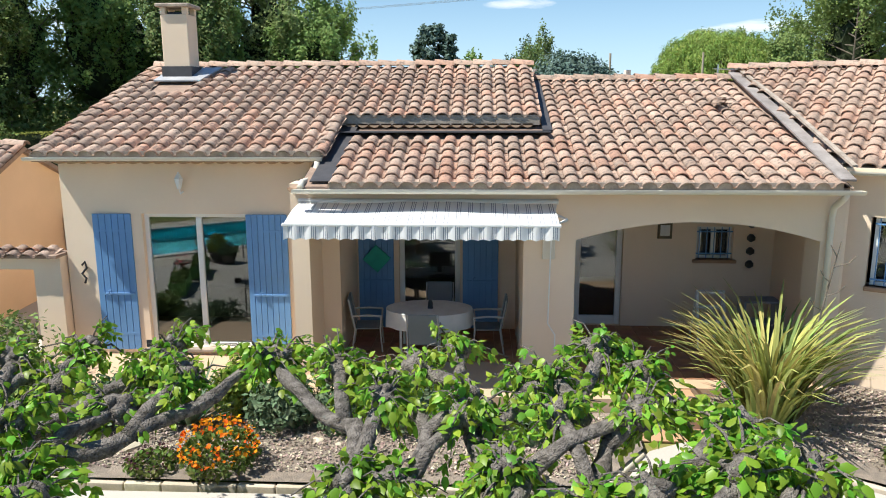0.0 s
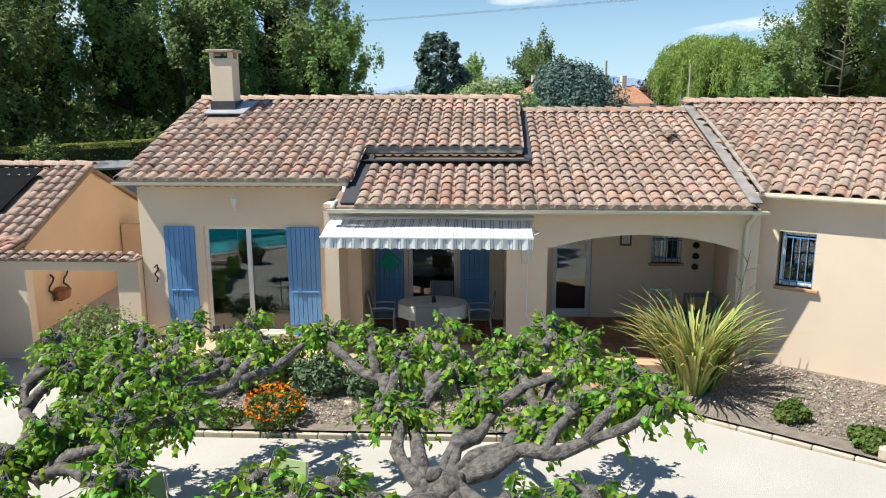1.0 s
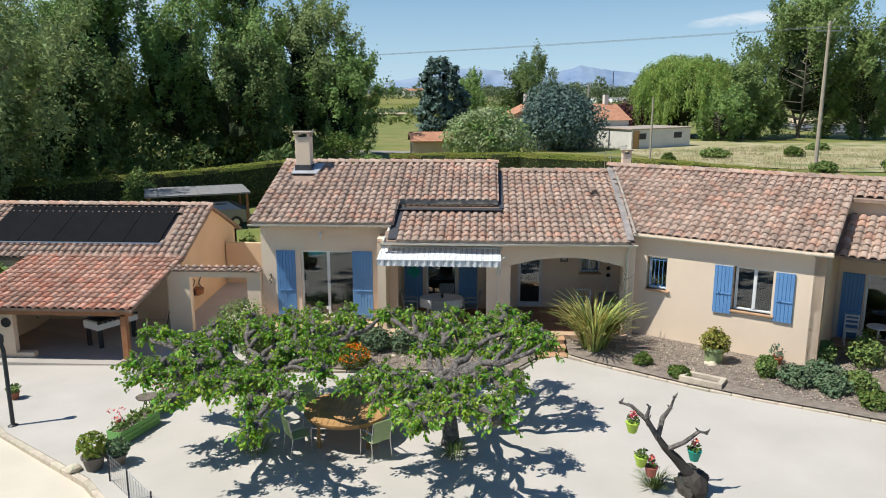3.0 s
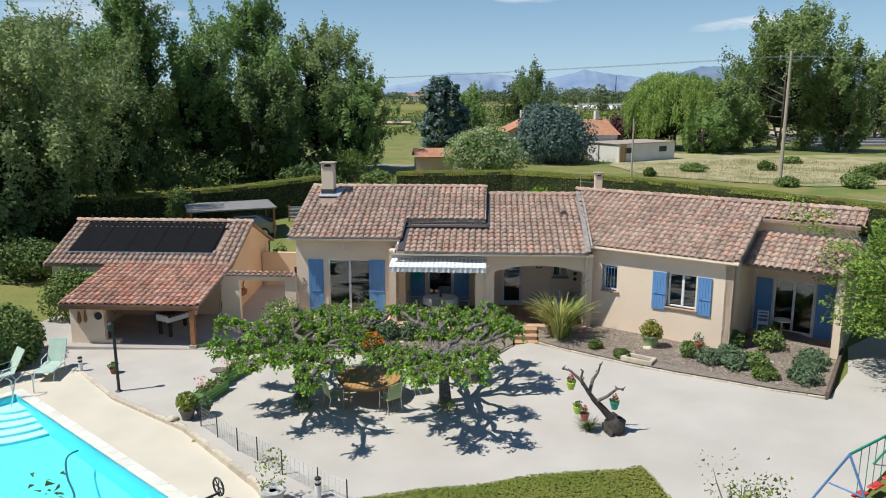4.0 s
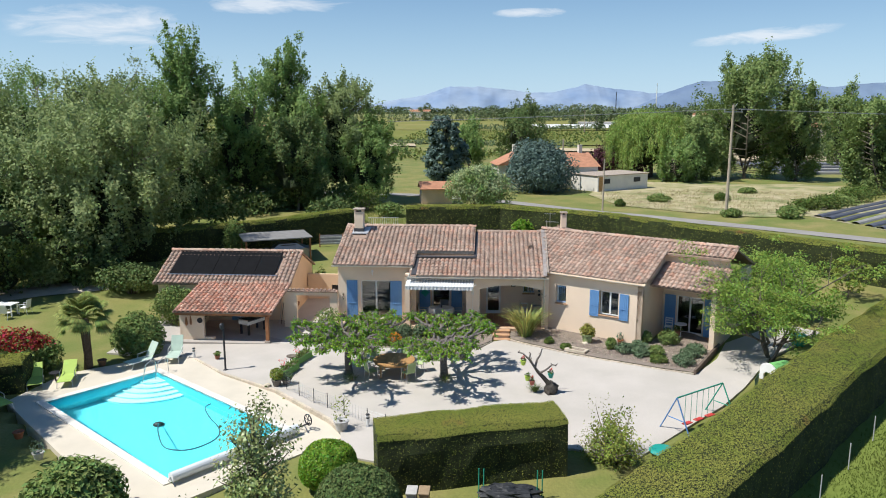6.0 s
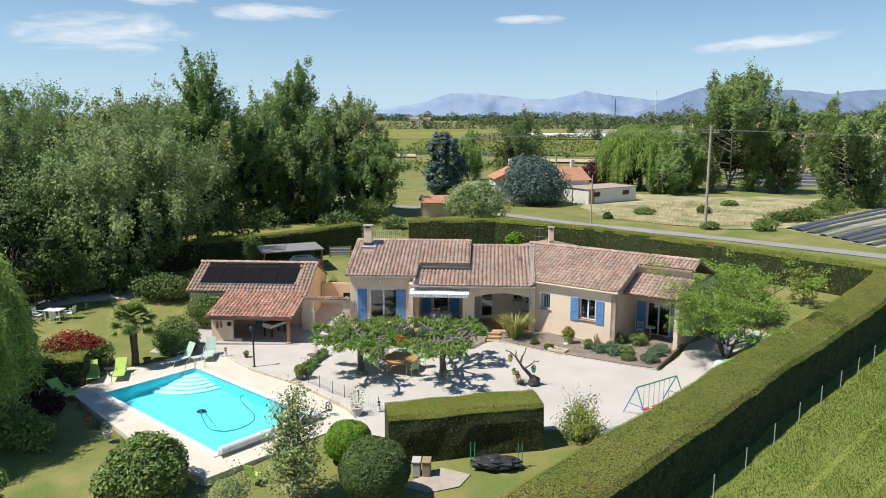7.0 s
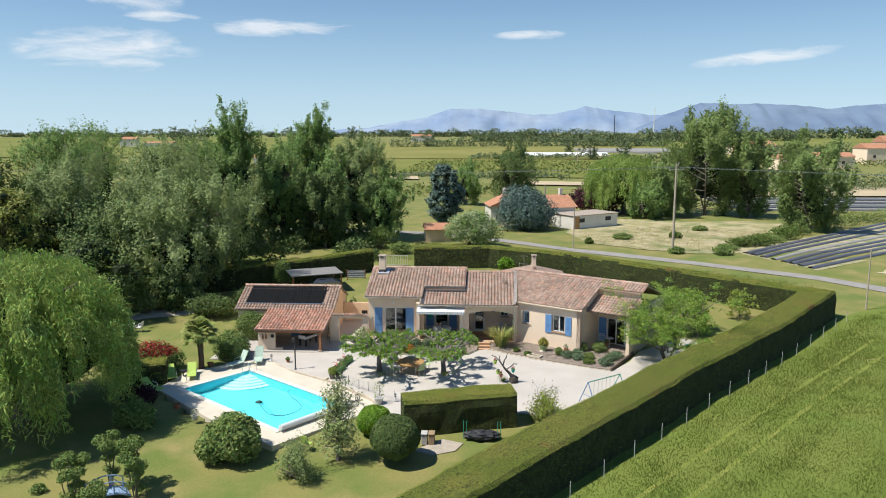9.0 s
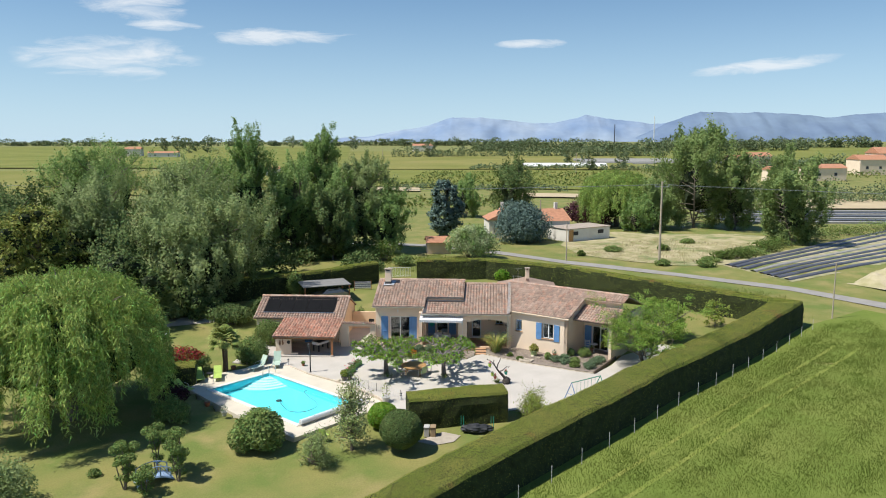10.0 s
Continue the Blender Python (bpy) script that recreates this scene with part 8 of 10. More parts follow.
part("tabletop", lathe(B(), [(0.32, 0.7), (0.33, 0.72), (0.32, 0.735)], 20), WHITE, e)
part("stem", tube(B(), [(0, 0, 0), (0, 0, 0.7)], 0.03, 8), WHITE, e)
part("foot", lathe(B(), [(0.2, 0), (0.18, 0.03), (0.04, 0.05)], 12), WHITE, e)


# ---- pool furniture ----
def lounger(x, y, ang, m_, fm, label, group, back=34):
    e = thing("sun_lounger", label, "sun lounger", (x, y, g(x, y) + 0.08), ang, group)
    part("seat", box(B(), -0.3, 0.3, -1.1, 0.05, 0.3, 0.33, bevel=0.008), m_, e)
    bm = B()
    box(bm, -0.3, 0.3, 0, 0.03, 0, 0.85, pose(0, 0.05, 0.31, -90 + back + 0, 0, 0), bevel=0.008)
    part("backrest", bm, m_, e)
    for sx in (-0.32, 0.32):
        part("rail", tube(B(), [(sx, -1.12, 0.31), (sx, 0.06, 0.31)], 0.018, 6), fm, e)
        part("leg", tube(B(), [(sx, -0.9, 0.31), (sx, -1.05, 0.0)], 0.016, 6), fm, e)
        part("leg", tube(B(), [(sx, -0.05, 0.31), (sx, 0.12, 0.0)], 0.016, 6), fm, e)
        part("armrest", tube(B(), [(sx, -0.35, 0.31), (sx, -0.3, 0.52), (sx, 0.2, 0.56)], 0.016, 6), fm, e)


GREENL = mat("lime_mesh", (0.42, 0.56, 0.12), 0.75, 0.1, 3, 80, 0.1)
PALEG = mat("pale_green_mesh", (0.45, 0.56, 0.46), 0.75, 0.1, 3, 80, 0.1)
for x, y, a in ((-18.7, -7.4, 20), (-20.0, -7.9, 30), (-20.2, -10.6, 60)):
    lounger(x, y, a, GREENL, STEEL, "lime green mesh sun lounger by the pool", "green loungers")
for x, y, a in ((-16.05, -4.9, -35), (-15.0, -3.9, 10)):
    lounger(x, y, a, PALEG, WHITE, "pale green reclining chair by the pool house", "reclining chairs", 60)
e = thing("side_table", "small dark side table between loungers", "table", (-19.3, -7.5, g(-19.3, -7.5) + 0.06))
part("tabletop", lathe(B(), [(0.25, 0.4), (0.26, 0.43)], 14), METAL, e)
part("stem", tube(B(), [(0, 0, 0), (0, 0, 0.4)], 0.04, 8), METAL, e)


def pool_things():
    e = thing("pool_ladder", "stainless steel pool handrail at the corner steps", "pool ladder")
    for d in (0.0, 0.5):
        x, y = -14.55 - d * 0.8, -6.1 - d * 0.95
        part("rail", tube(B(), [(x, y + 0.2, 0), (x, y + 0.2, 0.6), (x - 0.08, y, 0.78), (x - 0.25, y - 0.3, 0.6), (x - 0.4, y - 0.45, -0.3)], 0.022, 8), STEEL, e)
    e = thing("pool_cover_roller", "rolled white pool cover on a reel", "pool cover")
    a, b = Vector(POOL[2]), Vector(POOL[3])
    d = (b - a).normalized()
    nrm = Vector((d.y, -d.x))
    if nrm.dot(a - Vector(POOL[1])) < 0:
        nrm = -nrm
    p, q = a + nrm * 0.42 - d * 0.1, b + nrm * 0.42 + d * 0.15
    part("cover_roll", tube(B(), [(p.x, p.y, 0.24), (q.x, q.y, 0.24)], 0.17, 14), mat("white_cover", (0.7, 0.72, 0.72), 0.6, 0.1, 2, 20, 0.2), e)
    part("axle", tube(B(), [(p.x, p.y, 0.24), tuple([*(q + d * 0.6), 0.24])], 0.03, 8), METAL, e)
    w = q + d * 0.55
    bm = B()
    s = Vector((d.x, d.y, 0))
    u = Vector((-d.y, d.x, 0))
    ringp = [Vector((w.x, w.y, 0.4)) + (u * math.cos(t) + Vector((0, 0, 1)) * math.sin(t)) * 0.22 for t in [2 * math.pi * k / 14 for k in range(15)]]
    tube(bm, ringp, 0.025, 6)
    for k in range(3):
        tube(bm, [ringp[k * 2], ringp[k * 2 + 7]], 0.015, 5)
    part("hand_wheel", bm, METAL, e)
    for o in (p, q + d * 0.35):
        part("stand", tube(B(), [tuple([*(o + nrm * 0.25), 0.0]), (o.x, o.y, 0.24), tuple([*(o - nrm * 0.25), 0.0])], 0.025, 6), STEEL, e)
    e = thing("pool_cleaner", "dark pool cleaner with its floating hose", "pool cleaner")
    c = Vector((-12.9, -10.7))
    part("body", lathe(B(), [(0.2, -1.28), (0.24, -1.2), (0.16, -1.05), (0.05, -1.0)], 12, (c.x, c.y, 0)), METAL, e)
    pts = [(c.x, c.y, -1.05), (-12.3, -12.0, -0.6), (-11.3, -13.6, -0.22), (-10.4, -13.8, -0.19), (-9.83, -13.3, -0.19), (-9.6, -12.55, -0.19), (-9.9, -11.7, -0.19), (-10.6, -10.8, -0.19), (-11.2, -9.8, -0.19), (-11.1, -9.3, -0.19)]
    fine = []
    for i in range(len(pts) - 1):
        p0, p1, p2, p3 = [Vector(pts[max(0, min(len(pts) - 1, i + k))]) for k in (-1, 0, 1, 2)]
        for k in range(5):
            t = k / 5
            fine.append(0.5 * ((2 * p1) + (p2 - p0) * t + (2 * p0 - 5 * p1 + 4 * p2 - p3) * t * t + (3 * p1 - p0 - 3 * p2 + p3) * t ** 3))
    part("hose", tube(B(), fine, 0.028, 6), mat("hose", (0.03, 0.12, 0.16), 0.6, 0.1, 3, 20, 0.0), e)
    e = thing("skimmer_net", "blue pool skimmer net on the deck", "skimmer net", (-5.5, -10.9, 0.02))
    part("hoop", tube(B(), [(0.22 * math.cos(t), 0.16 * math.sin(t), 0.02) for t in [2 * math.pi * k / 12 for k in range(13)]], 0.02, 5), mat("net_blue", (0.05, 0.35, 0.6), 0.6, 0.1, 3, 20, 0.0), e)


pool_things()


# ---- right-hand garden ----
def swing_set():
    e = thing("swing_set", "child's swing frame with green and blue tubes and red seats", "swing set")
    gt, bt, rp = mat("green_tube", (0.03, 0.3, 0.2), 0.4, 0.1, 3, 20, 0), mat("blue_tube", (0.12, 0.25, 0.5), 0.4, 0.1, 3, 20, 0), mat("red_plastic", (0.6, 0.06, 0.05), 0.4, 0.1, 3, 20, 0)
    a, b = Vector((8.2, -12.3, 1.8)), Vector((10.4, -10.6, 1.8))
    d = (b - a).normalized()
    s = Vector((-d.y, d.x, 0))
    part("top_bar", tube(B(), [a, b], 0.03, 8), gt, e)
    for c, m_ in ((a, bt), (b, gt)):
        for sg in (-1, 1):
            f = c + s * sg * 0.72
            part("leg", tube(B(), [c, (f.x, f.y, g(f.x, f.y) + 0.05)], 0.028, 8), m_, e)
        m0, m1 = c + s * -0.37, c + s * 0.37
        part("brace", tube(B(), [(m0.x, m0.y, 0.95), (m1.x, m1.y, 0.95)], 0.02, 6), m_, e)
    for t in (0.25, 0.5, 0.75):
        c = a.lerp(b, t)
        for o in (-0.18, 0.18):
            q = c + d * o
            part("rope", tube(B(), [q, (q.x, q.y, 0.62)], 0.01, 5), gt, e)
        bm = B()
        box(bm, -0.22, 0.22, -0.1, 0.1, 0.59, 0.63, pose(c.x, c.y, 0, 0, 0, math.degrees(math.atan2(d.y, d.x))), bevel=0.01)
        part("swing_seat", bm, rp, e)


swing_set()
e = thing("playhouse", "small toy playhouse, white front, rounded green roof", "playhouse", (14.2, -6.2, g(14.2, -6.2) + 0.03), 28)
toy_dark = mat("barrier_green", (0.03, 0.09, 0.06), 0.6, 0.1, 3, 20, 0)
toyg = mat("toy_green", (0.2, 0.5, 0.16), 0.5, 0.1, 3, 20, 0)


def barrel(x0, x1, r, h, inner):
    """A vaulted shell with upright sides."""
    bm = B()
    arc = [(-r, 0), (-r, h)] + [(r * math.cos(a), h + r * 0.75 * math.sin(a)) for a in [math.pi * (1 - k / 10) for k in range(1, 10)]] + [(r, h), (r, 0)]
    rows = [[bm.verts.new((x, y * k, z * k)) for y, z in arc] for x, k in ((x0, 1), (x1, 1), (x1, inner), (x0, inner))]
    for a, b in zip(rows, rows[1:] + rows[:1]):
        for k in range(len(arc) - 1):
            bm.faces.new((a[k], a[k + 1], b[k + 1], b[k]))
    bmesh.ops.recalc_face_normals(bm, faces=bm.faces)
    return bm


part("roof", barrel(-0.5, 0.6, 0.42, 0.5, 0.94), toyg, e, "rounded pale green roof")
part("front", barrel(-0.57, -0.5, 0.45, 0.51, 0.5), WHITE, e, "white front with a doorway")
part("back", box(B(), 0.52, 0.57, -0.39, 0.39, 0, 0.51), WHITE, e)
e = thing("garden_barrier", "low dark green slatted garden barrier", "fence", (12.9, -7.4, g(12.9, -7.4)), 60)
for k in range(7):
    part("slat", box(B(), -0.36 + 0.11 * k, -0.3 + 0.11 * k, -0.01, 0.01, 0.04, 0.62), toy_dark, e)
for z in (0.12, 0.52):
    part("rail", box(B(), -0.4, 0.4, 0.01, 0.03, z, z + 0.05), toy_dark, e)
e = thing("toy_bin", "small teal plastic toy tub on the lawn edge", "toy", (17.3, -0.9, g(17.3, -0.9)))
part("tub", lathe(B(), [(0.3, 0), (0.42, 0.45), (0.45, 0.5), (0.38, 0.5), (0.3, 0.1)], 16), mat("toy_tub", (0.04, 0.36, 0.26), 0.5, 0.1, 3, 20, 0), e)
part("lid", lathe(B(), [(0.44, 0.52), (0.3, 0.6), (0.05, 0.64)], 16), mat("toy_tub", (0.04, 0.36, 0.26)), e)
e = thing("sandpit", "green plastic shell sandpit", "sandpit", (7.4, -13.8, g(7.4, -13.8) + 0.02))
part("shell", lathe(B(), [(0.35, 0), (0.5, 0.12), (0.4, 0.2), (0.1, 0.24)], 14), mat("toy_teal", (0.02, 0.3, 0.25), 0.5, 0.1, 3, 20, 0), e)
e = thing("folded_trampoline", "folded dark trampoline mat with green poles", "trampoline", (1.8, -17.0, g(1.8, -17.0)))
bm = B()
res = bmesh.ops.create_icosphere(bm, subdivisions=4, radius=1)
for v in res["verts"]:
    k = 1 + 0.3 * noise.noise(v.co * 2.2) + 0.14 * noise.noise(v.co * 6.0) + 0.07 * abs(noise.noise(v.co * 13.0))
    v.co = Vector((v.co.x * 0.95 * k, v.co.y * 0.4 * k, 0.28 + v.co.z * 0.26 * k))
part("mat", bm, mat("black_sheet", (0.03, 0.032, 0.036), 0.6, 0.3, 5, 40, 0.3), e)
for x in (-0.95, 0.95):
    for dx in (-0.06, 0.1):
        part("pole", tube(B(), [(x + dx, 0.1, 0), (x + dx, 0.1, 1.05)], 0.022, 6), mat("green_tube", (0.03, 0.3, 0.2)), e)
for x, c in ((-1.35, (0.5, 0.48, 0.45)), (-0.95, (0.35, 0.25, 0.15))):
    e = thing("beehive_box", "weathered wooden storage box", "storage box", (x, -17.5, g(x, -17.5)))
    part("box", box(B(), -0.16, 0.16, -0.25, 0.25, 0, 0.6, bevel=0.02), mat("box_%d" % int(c[0] * 99), c, 0.8, 0.2, 4, 30, 0.2), e)
    part("lid", box(B(), -0.18, 0.18, -0.28, 0.28, 0.6, 0.65, bevel=0.01), mat("box_%d" % int(c[0] * 99), c), e)
drape("bare_patch", [(-1.9, -18.4), (-0.4, -17.0), (0.8, -17.5), (0.4, -18.4), (-0.8, -18.9)], 0.03, mat("bare_earth", (0.42, 0.36, 0.29), 0.95, 0.2, 2, 30, 0.3), 0.7, "pale bare earth patch behind the hedge", "bare earth")


def garden_bridge(x, y, rz):
    e = thing("garden_bridge", "small arched footbridge of blue-painted wood on the lawn", "footbridge", (x, y, g(x, y)), rz)
    pb = mat("pale_blue_paint", (0.3, 0.42, 0.62), 0.6, 0.15, 3, 40, 0.1)
    arc = lambda t: 0.1 + 0.32 * (1 - (2 * t - 1) ** 2)
    for k in range(13):
        t = (k + 0.5) / 13
        sl = math.degrees(math.atan(0.32 * 4 * (1 - 2 * t) / 2.0))
        part("plank", box(B(), -0.068, 0.068, -0.42, 0.42, -0.015, 0.015, pose(-1.0 + 2.0 * t, 0, arc(t), 0, -sl, 0)), pb, e)
    for sy in (-0.42, 0.42):
        part("side_beam", tube(B(), [(-1.0 + 0.2 * k, sy, arc(k / 10) - 0.05) for k in range(11)], 0.045, 6), pb, e)
        part("handrail", tube(B(), [(-0.85 + 0.17 * k, sy, arc((k + 0.75) / 11.5) + 0.58) for k in range(11)], 0.03, 6), pb, e)
        for t in (0.08, 0.36, 0.64, 0.92):
            part("baluster", box(B(), -0.03, 0.03, -0.03, 0.03, 0, 0.6, pose(-1.0 + 2.0 * t, sy, arc(t) - 0.02, 0, 0, 0), 0.005), pb, e)
        for t0, t1 in ((0.08, 0.36), (0.64, 0.92)):
            part("brace", tube(B(), [(-1.0 + 2.0 * t0, sy, arc(t0) + (0.08 if t0 < 0.5 else 0.52)), (-1.0 + 2.0 * t1, sy, arc(t1) + (0.52 if t0 < 0.5 else 0.08))], 0.022, 5), pb, e)


def tufted_tree(x, y, h, seed):
    """A slender shrub of several bare stems, each with a clipped tuft."""
    r = random.Random(seed)
    e = thing("tufted_shrub", "slender bare-stemmed shrub with clipped leafy tufts", "shrub", (x, y, g(x, y) - 0.03), group="tufted shrubs round the footbridge")
    bm = B()
    P, D = [], []
    for k in range(4):
        a = k * 1.6 + r.uniform(-0.3, 0.3)
        q = Vector((0.4 * math.cos(a), 0.4 * math.sin(a), h * r.uniform(0.62, 0.92)))
        m_ = q * 0.5 + Vector((r.gauss(0, 0.06), r.gauss(0, 0.06), 0))
        tube(bm, [(0.06 * math.cos(a), 0.06 * math.sin(a), 0), m_, q], [0.035, 0.028, 0.016], 6)
        for c, rad, nn in ((q, 0.38, 460), (m_ + Vector((r.gauss(0, 0.12), r.gauss(0, 0.12), r.uniform(-0.5, 0))), 0.24, 110), (m_.lerp(q, 0.35) + Vector((r.gauss(0, 0.15), r.gauss(0, 0.15), 0)), 0.2, 130)):
            p, d = ball_pts(c, (rad, rad, rad * 0.75), nn, 0.45)
            P.append(p)
            D.append(d)
    part("stem", bm, BARK, e)
    leaves("foliage", np.concatenate(P), 0.06, OLE, e, out=np.concatenate(D) * 0.8, flat=0.3)


garden_bridge(-16.3, -23.6, 38)
for i, (x, y, h) in enumerate([(-17.5, -24.6, 2.6), (-17.8, -23.5, 2.4), (-16.6, -22.6, 2.9), (-15.5, -22.5, 2.7), (-14.9, -23.5, 2.4), (-16.1, -25.1, 1.6)]):
    tufted_tree(x, y, h, 300 + i)


def garden_set(x, y):
    e = thing("picnic_table", "white garden table on the lawn under the trees", "table", (x, y, g(x, y)))
    pb = mat("pale_blue_paint", (0.3, 0.4, 0.55))
    part("tabletop", box(B(), -0.6, 0.6, -0.4, 0.4, 0.7, 0.74, bevel=0.01), WHITE, e)
    for sx in (-0.5, 0.5):
        for sy in (-0.3, 0.3):
            part("leg", box(B(), sx - 0.03, sx + 0.03, sy - 0.03, sy + 0.03, 0, 0.7), WHITE, e)
    for dx, dy, a in ((-1.0, -0.3, 90), (0.5, -0.8, 180), (1.0, 0.3, -90)):
        garden_chair("lawn_chair", "white garden chair on the lawn", pose(x + dx, y + dy, g(x + dx, y + dy), 0, 0, a), WHITE, WHITE, "chairs on the lawn")


garden_set(-28.6, 2.8)
garden_chair("lawn_chair", "lime green garden chair by the magnolia", pose(-7.7, -18.4, g(-7.7, -18.4), 0, 0, 160), GREENL, GREENL)
drape("garden_path", [(-34, 3.6), (-31.0, 5.0), (-28.6, 6.6), (-25.6, 7.8), (-22.5, 9.5), (-22.5, 10.8), (-26.0, 10.2), (-29.6, 9.2), (-32.0, 7.6), (-35.0, 6.0)], 0.06, mat("path_earth", (0.56, 0.48, 0.37), 0.95, 0.2, 1.5, 30, 0.3), 1.0, "pale earth path across the lawn", "path")
e = thing("field_fence", "row of thin pale posts along the hedge", "fence")
for k in range(16):
    t = k / 15
    x, y = 3.6 + (31.9 - 3.6) * t, -25.0 + (7.8 + 25.0) * t
    part("fence_post", tube(B(), [(x + 0.55, y - 0.5, g(x, y) - 0.1), (x + 0.55, y - 0.5, g(x, y) + 1.0)], 0.019, 5), mat("pale_post", (0.5, 0.49, 0.46), 0.8, 0.1, 3, 30, 0.1), e)


# ---- beyond the garden ----
ROADP = [(-30.0, 52.8), (-7.8, 49.2), (3.4, 42.2), (12.2, 34.6), (25.1, 28.2), (36.0, 21.8), (42.8, 14.9), (60.3, -3.4), (61.2, -1.5), (44.0, 17.0), (36.8, 23.6), (25.6, 29.9), (12.7, 36.8), (3.9, 44.7), (-7.2, 51.5), (-30.0, 55.3)]
drape("road", ROADP, 0.06, ASPH, 3.0, "narrow grey tarmac lane", "road")
DRY = mat("dry_grass", (0.46, 0.38, 0.24), 0.95, 0.4, 0.5, 7, 0.8, col2=(0.26, 0.25, 0.1), dist=0.08)
withered(DRY, (0.15, 0.19, 0.06), 0.2, 0.56, 0.7)
FIELD = mat("field_green", (0.135, 0.16, 0.035), 0.95, 0.35, 0.02, 0.5, 0.4, col2=(0.215, 0.21, 0.06), spec=0.1)
FIELD2 = mat("field_olive", (0.17, 0.18, 0.045), 0.95, 0.35, 0.015, 0.5, 0.4, col2=(0.245, 0.22, 0.075), spec=0.1)
STRAW = mat("field_straw", (0.5, 0.4, 0.25), 0.95, 0.12, 0.1, 3, 0.3)
MEADOW = mat("meadow", (0.135, 0.18, 0.035), 0.95, 0.25, 0.2, 3, 0.5, col2=(0.17, 0.2, 0.047), spec=0.12, dist=0.08)


def field(name, pts, material, off, label):
    return drape(name, pts, off, material, 12.0 if max(p[1] for p in pts) < 120 else 4000.0, label, "field")


field("field", [(15, 42), (21, 37), (27, 34), (33, 35), (38, 43), (46, 55), (50, 63), (44, 67), (33, 66), (24, 69), (16, 63), (13, 52)], DRY, 0.05, "rough dry grass field beside the lane")
field("field", [(-60, 330), (80, 330), (150, 900), (-300, 900)], FIELD2, 0.5, "flat olive-green field on the plain")
field("field", [(-40, 190), (60, 170), (75, 320), (-70, 330)], FIELD, 0.3, "flat green field on the plain")
field("field", [(4, 146), (40, 140), (46, 152), (6, 160)], STRAW, 0.4, "bare straw-coloured field")
field("field", [(-45, 168), (-20, 166), (-22, 182), (-48, 184)], STRAW, 0.4, "bare straw-coloured field")
field("field", [(50, 112), (200, 116), (230, 146), (56, 140)], STRAW, 0.35, "bare straw-coloured field")
field("field", [(-400, 120), (-60, 150), (-70, 300), (-500, 320)], FIELD2, 0.3, "flat olive-green field on the plain")
field("field", [(-900, 340), (-80, 340), (-300, 1500), (-1800, 1500)], FIELD, 0.6, "flat green field on the plain")
field("field", [(100, 340), (700, 340), (1500, 1500), (170, 1200)], FIELD, 0.6, "flat green field on the plain")
MEADP = [(2.5, -24.4), (17.75, -7.6), (32.4, 8.6), (40.5, 14.5), (58, -3.0), (70, -30), (60, -75), (-20, -75), (-14, -45)]
drape("meadow", MEADP, 0.03, MEADOW, 2.0, "bright green meadow outside the hedge", "meadow")

TRACK = mat("worn_track", (0.25, 0.26, 0.07), 0.95, 0.3, 0.8, 8, 0.5, col2=(0.17, 0.22, 0.045), spec=0.05, dist=0.04)
for o in (3.2, 4.9):
    nx, ny = 0.74 * o, -0.67 * o
    q = [(-8.0 + nx, -37.0 + ny), (30.0 + nx, 5.0 + ny)]
    drape("mowing_track", [q[0], q[1], (q[1][0] + 0.2, q[1][1] - 0.18), (q[0][0] + 0.2, q[0][1] - 0.18)], 0.05, TRACK, 4.0, "faint paler mowing line in the meadow", "meadow")


def grass_blades(name, poly, n, h, material, label, seed):
    """Standing grass: thin upright triangles in clumps."""
    r = np.random.default_rng(seed)
    P = np.array(poly)
    lo, hi = P.min(0), P.max(0)
    pts = []
    while len(pts) < n:
        c = r.uniform(lo, hi)
        if inside(c[0], c[1], poly):
            k = r.integers(4, 14)
            pts += [c + r.normal(size=2) * 0.45 for _ in range(k)]
    pts = np.array(pts[:n])
    z = np.array([g(x, y) for x, y in pts]) + 0.02
    a = r.uniform(0, 2 * math.pi, n)
    # grown in faint bands along the hedge
    tall = np.array([0.8 + 0.55 * noise.noise(((0.67 * x + 0.74 * y) * 0.09, (0.74 * x - 0.67 * y) * 0.8, 3.0)) + 0.3 * noise.noise((x * 0.6, y * 0.6, 7.0)) for x, y in pts])
    hh = h * r.uniform(0.5, 1.3, n) * np.clip(tall, 0.25, 1.6)
    lean = r.normal(size=(n, 2)) * 0.35 * hh[:, None]
    w = 0.022
    v = np.empty((n, 3, 3))
    v[:, 0] = np.column_stack([pts[:, 0] + w * np.cos(a), pts[:, 1] + w * np.sin(a), z])
    v[:, 1] = np.column_stack([pts[:, 0] - w * np.cos(a), pts[:, 1] - w * np.sin(a), z])
    v[:, 2] = np.column_stack([pts[:, 0] + lean[:, 0], pts[:, 1] + lean[:, 1], z + hh])
    o = npmesh(name, v.reshape(-1, 3), np.arange(3 * n).reshape(n, 3), material)
    return tagged(o, label, "grass", kind="stuff")


MEADB = mat("meadow_blade", (0.145, 0.2, 0.038), 0.9, 0.15, 0.25, 3, 0, col2=(0.2, 0.235, 0.06), trans=0.5, island=0.06, spec=0.04)
grass_blades("meadow_grass", [(3.6, -25.3), (18.7, -8.5), (32.9, 7.9), (39, 11), (38, -22), (10, -46), (-4, -37)], 230000, 0.13, MEADB, "tall uneven meadow grass", 3)
grass_blades("verge_grass", [(-28, 46), (2, 38.5), (12, 31.8), (25, 25.6), (34.5, 20), (33, 11), (24, 17), (12, 25.5), (2, 29), (-10, 29)], 12000, 0.35, MEADB, "rough verge grass along the lane", 4)
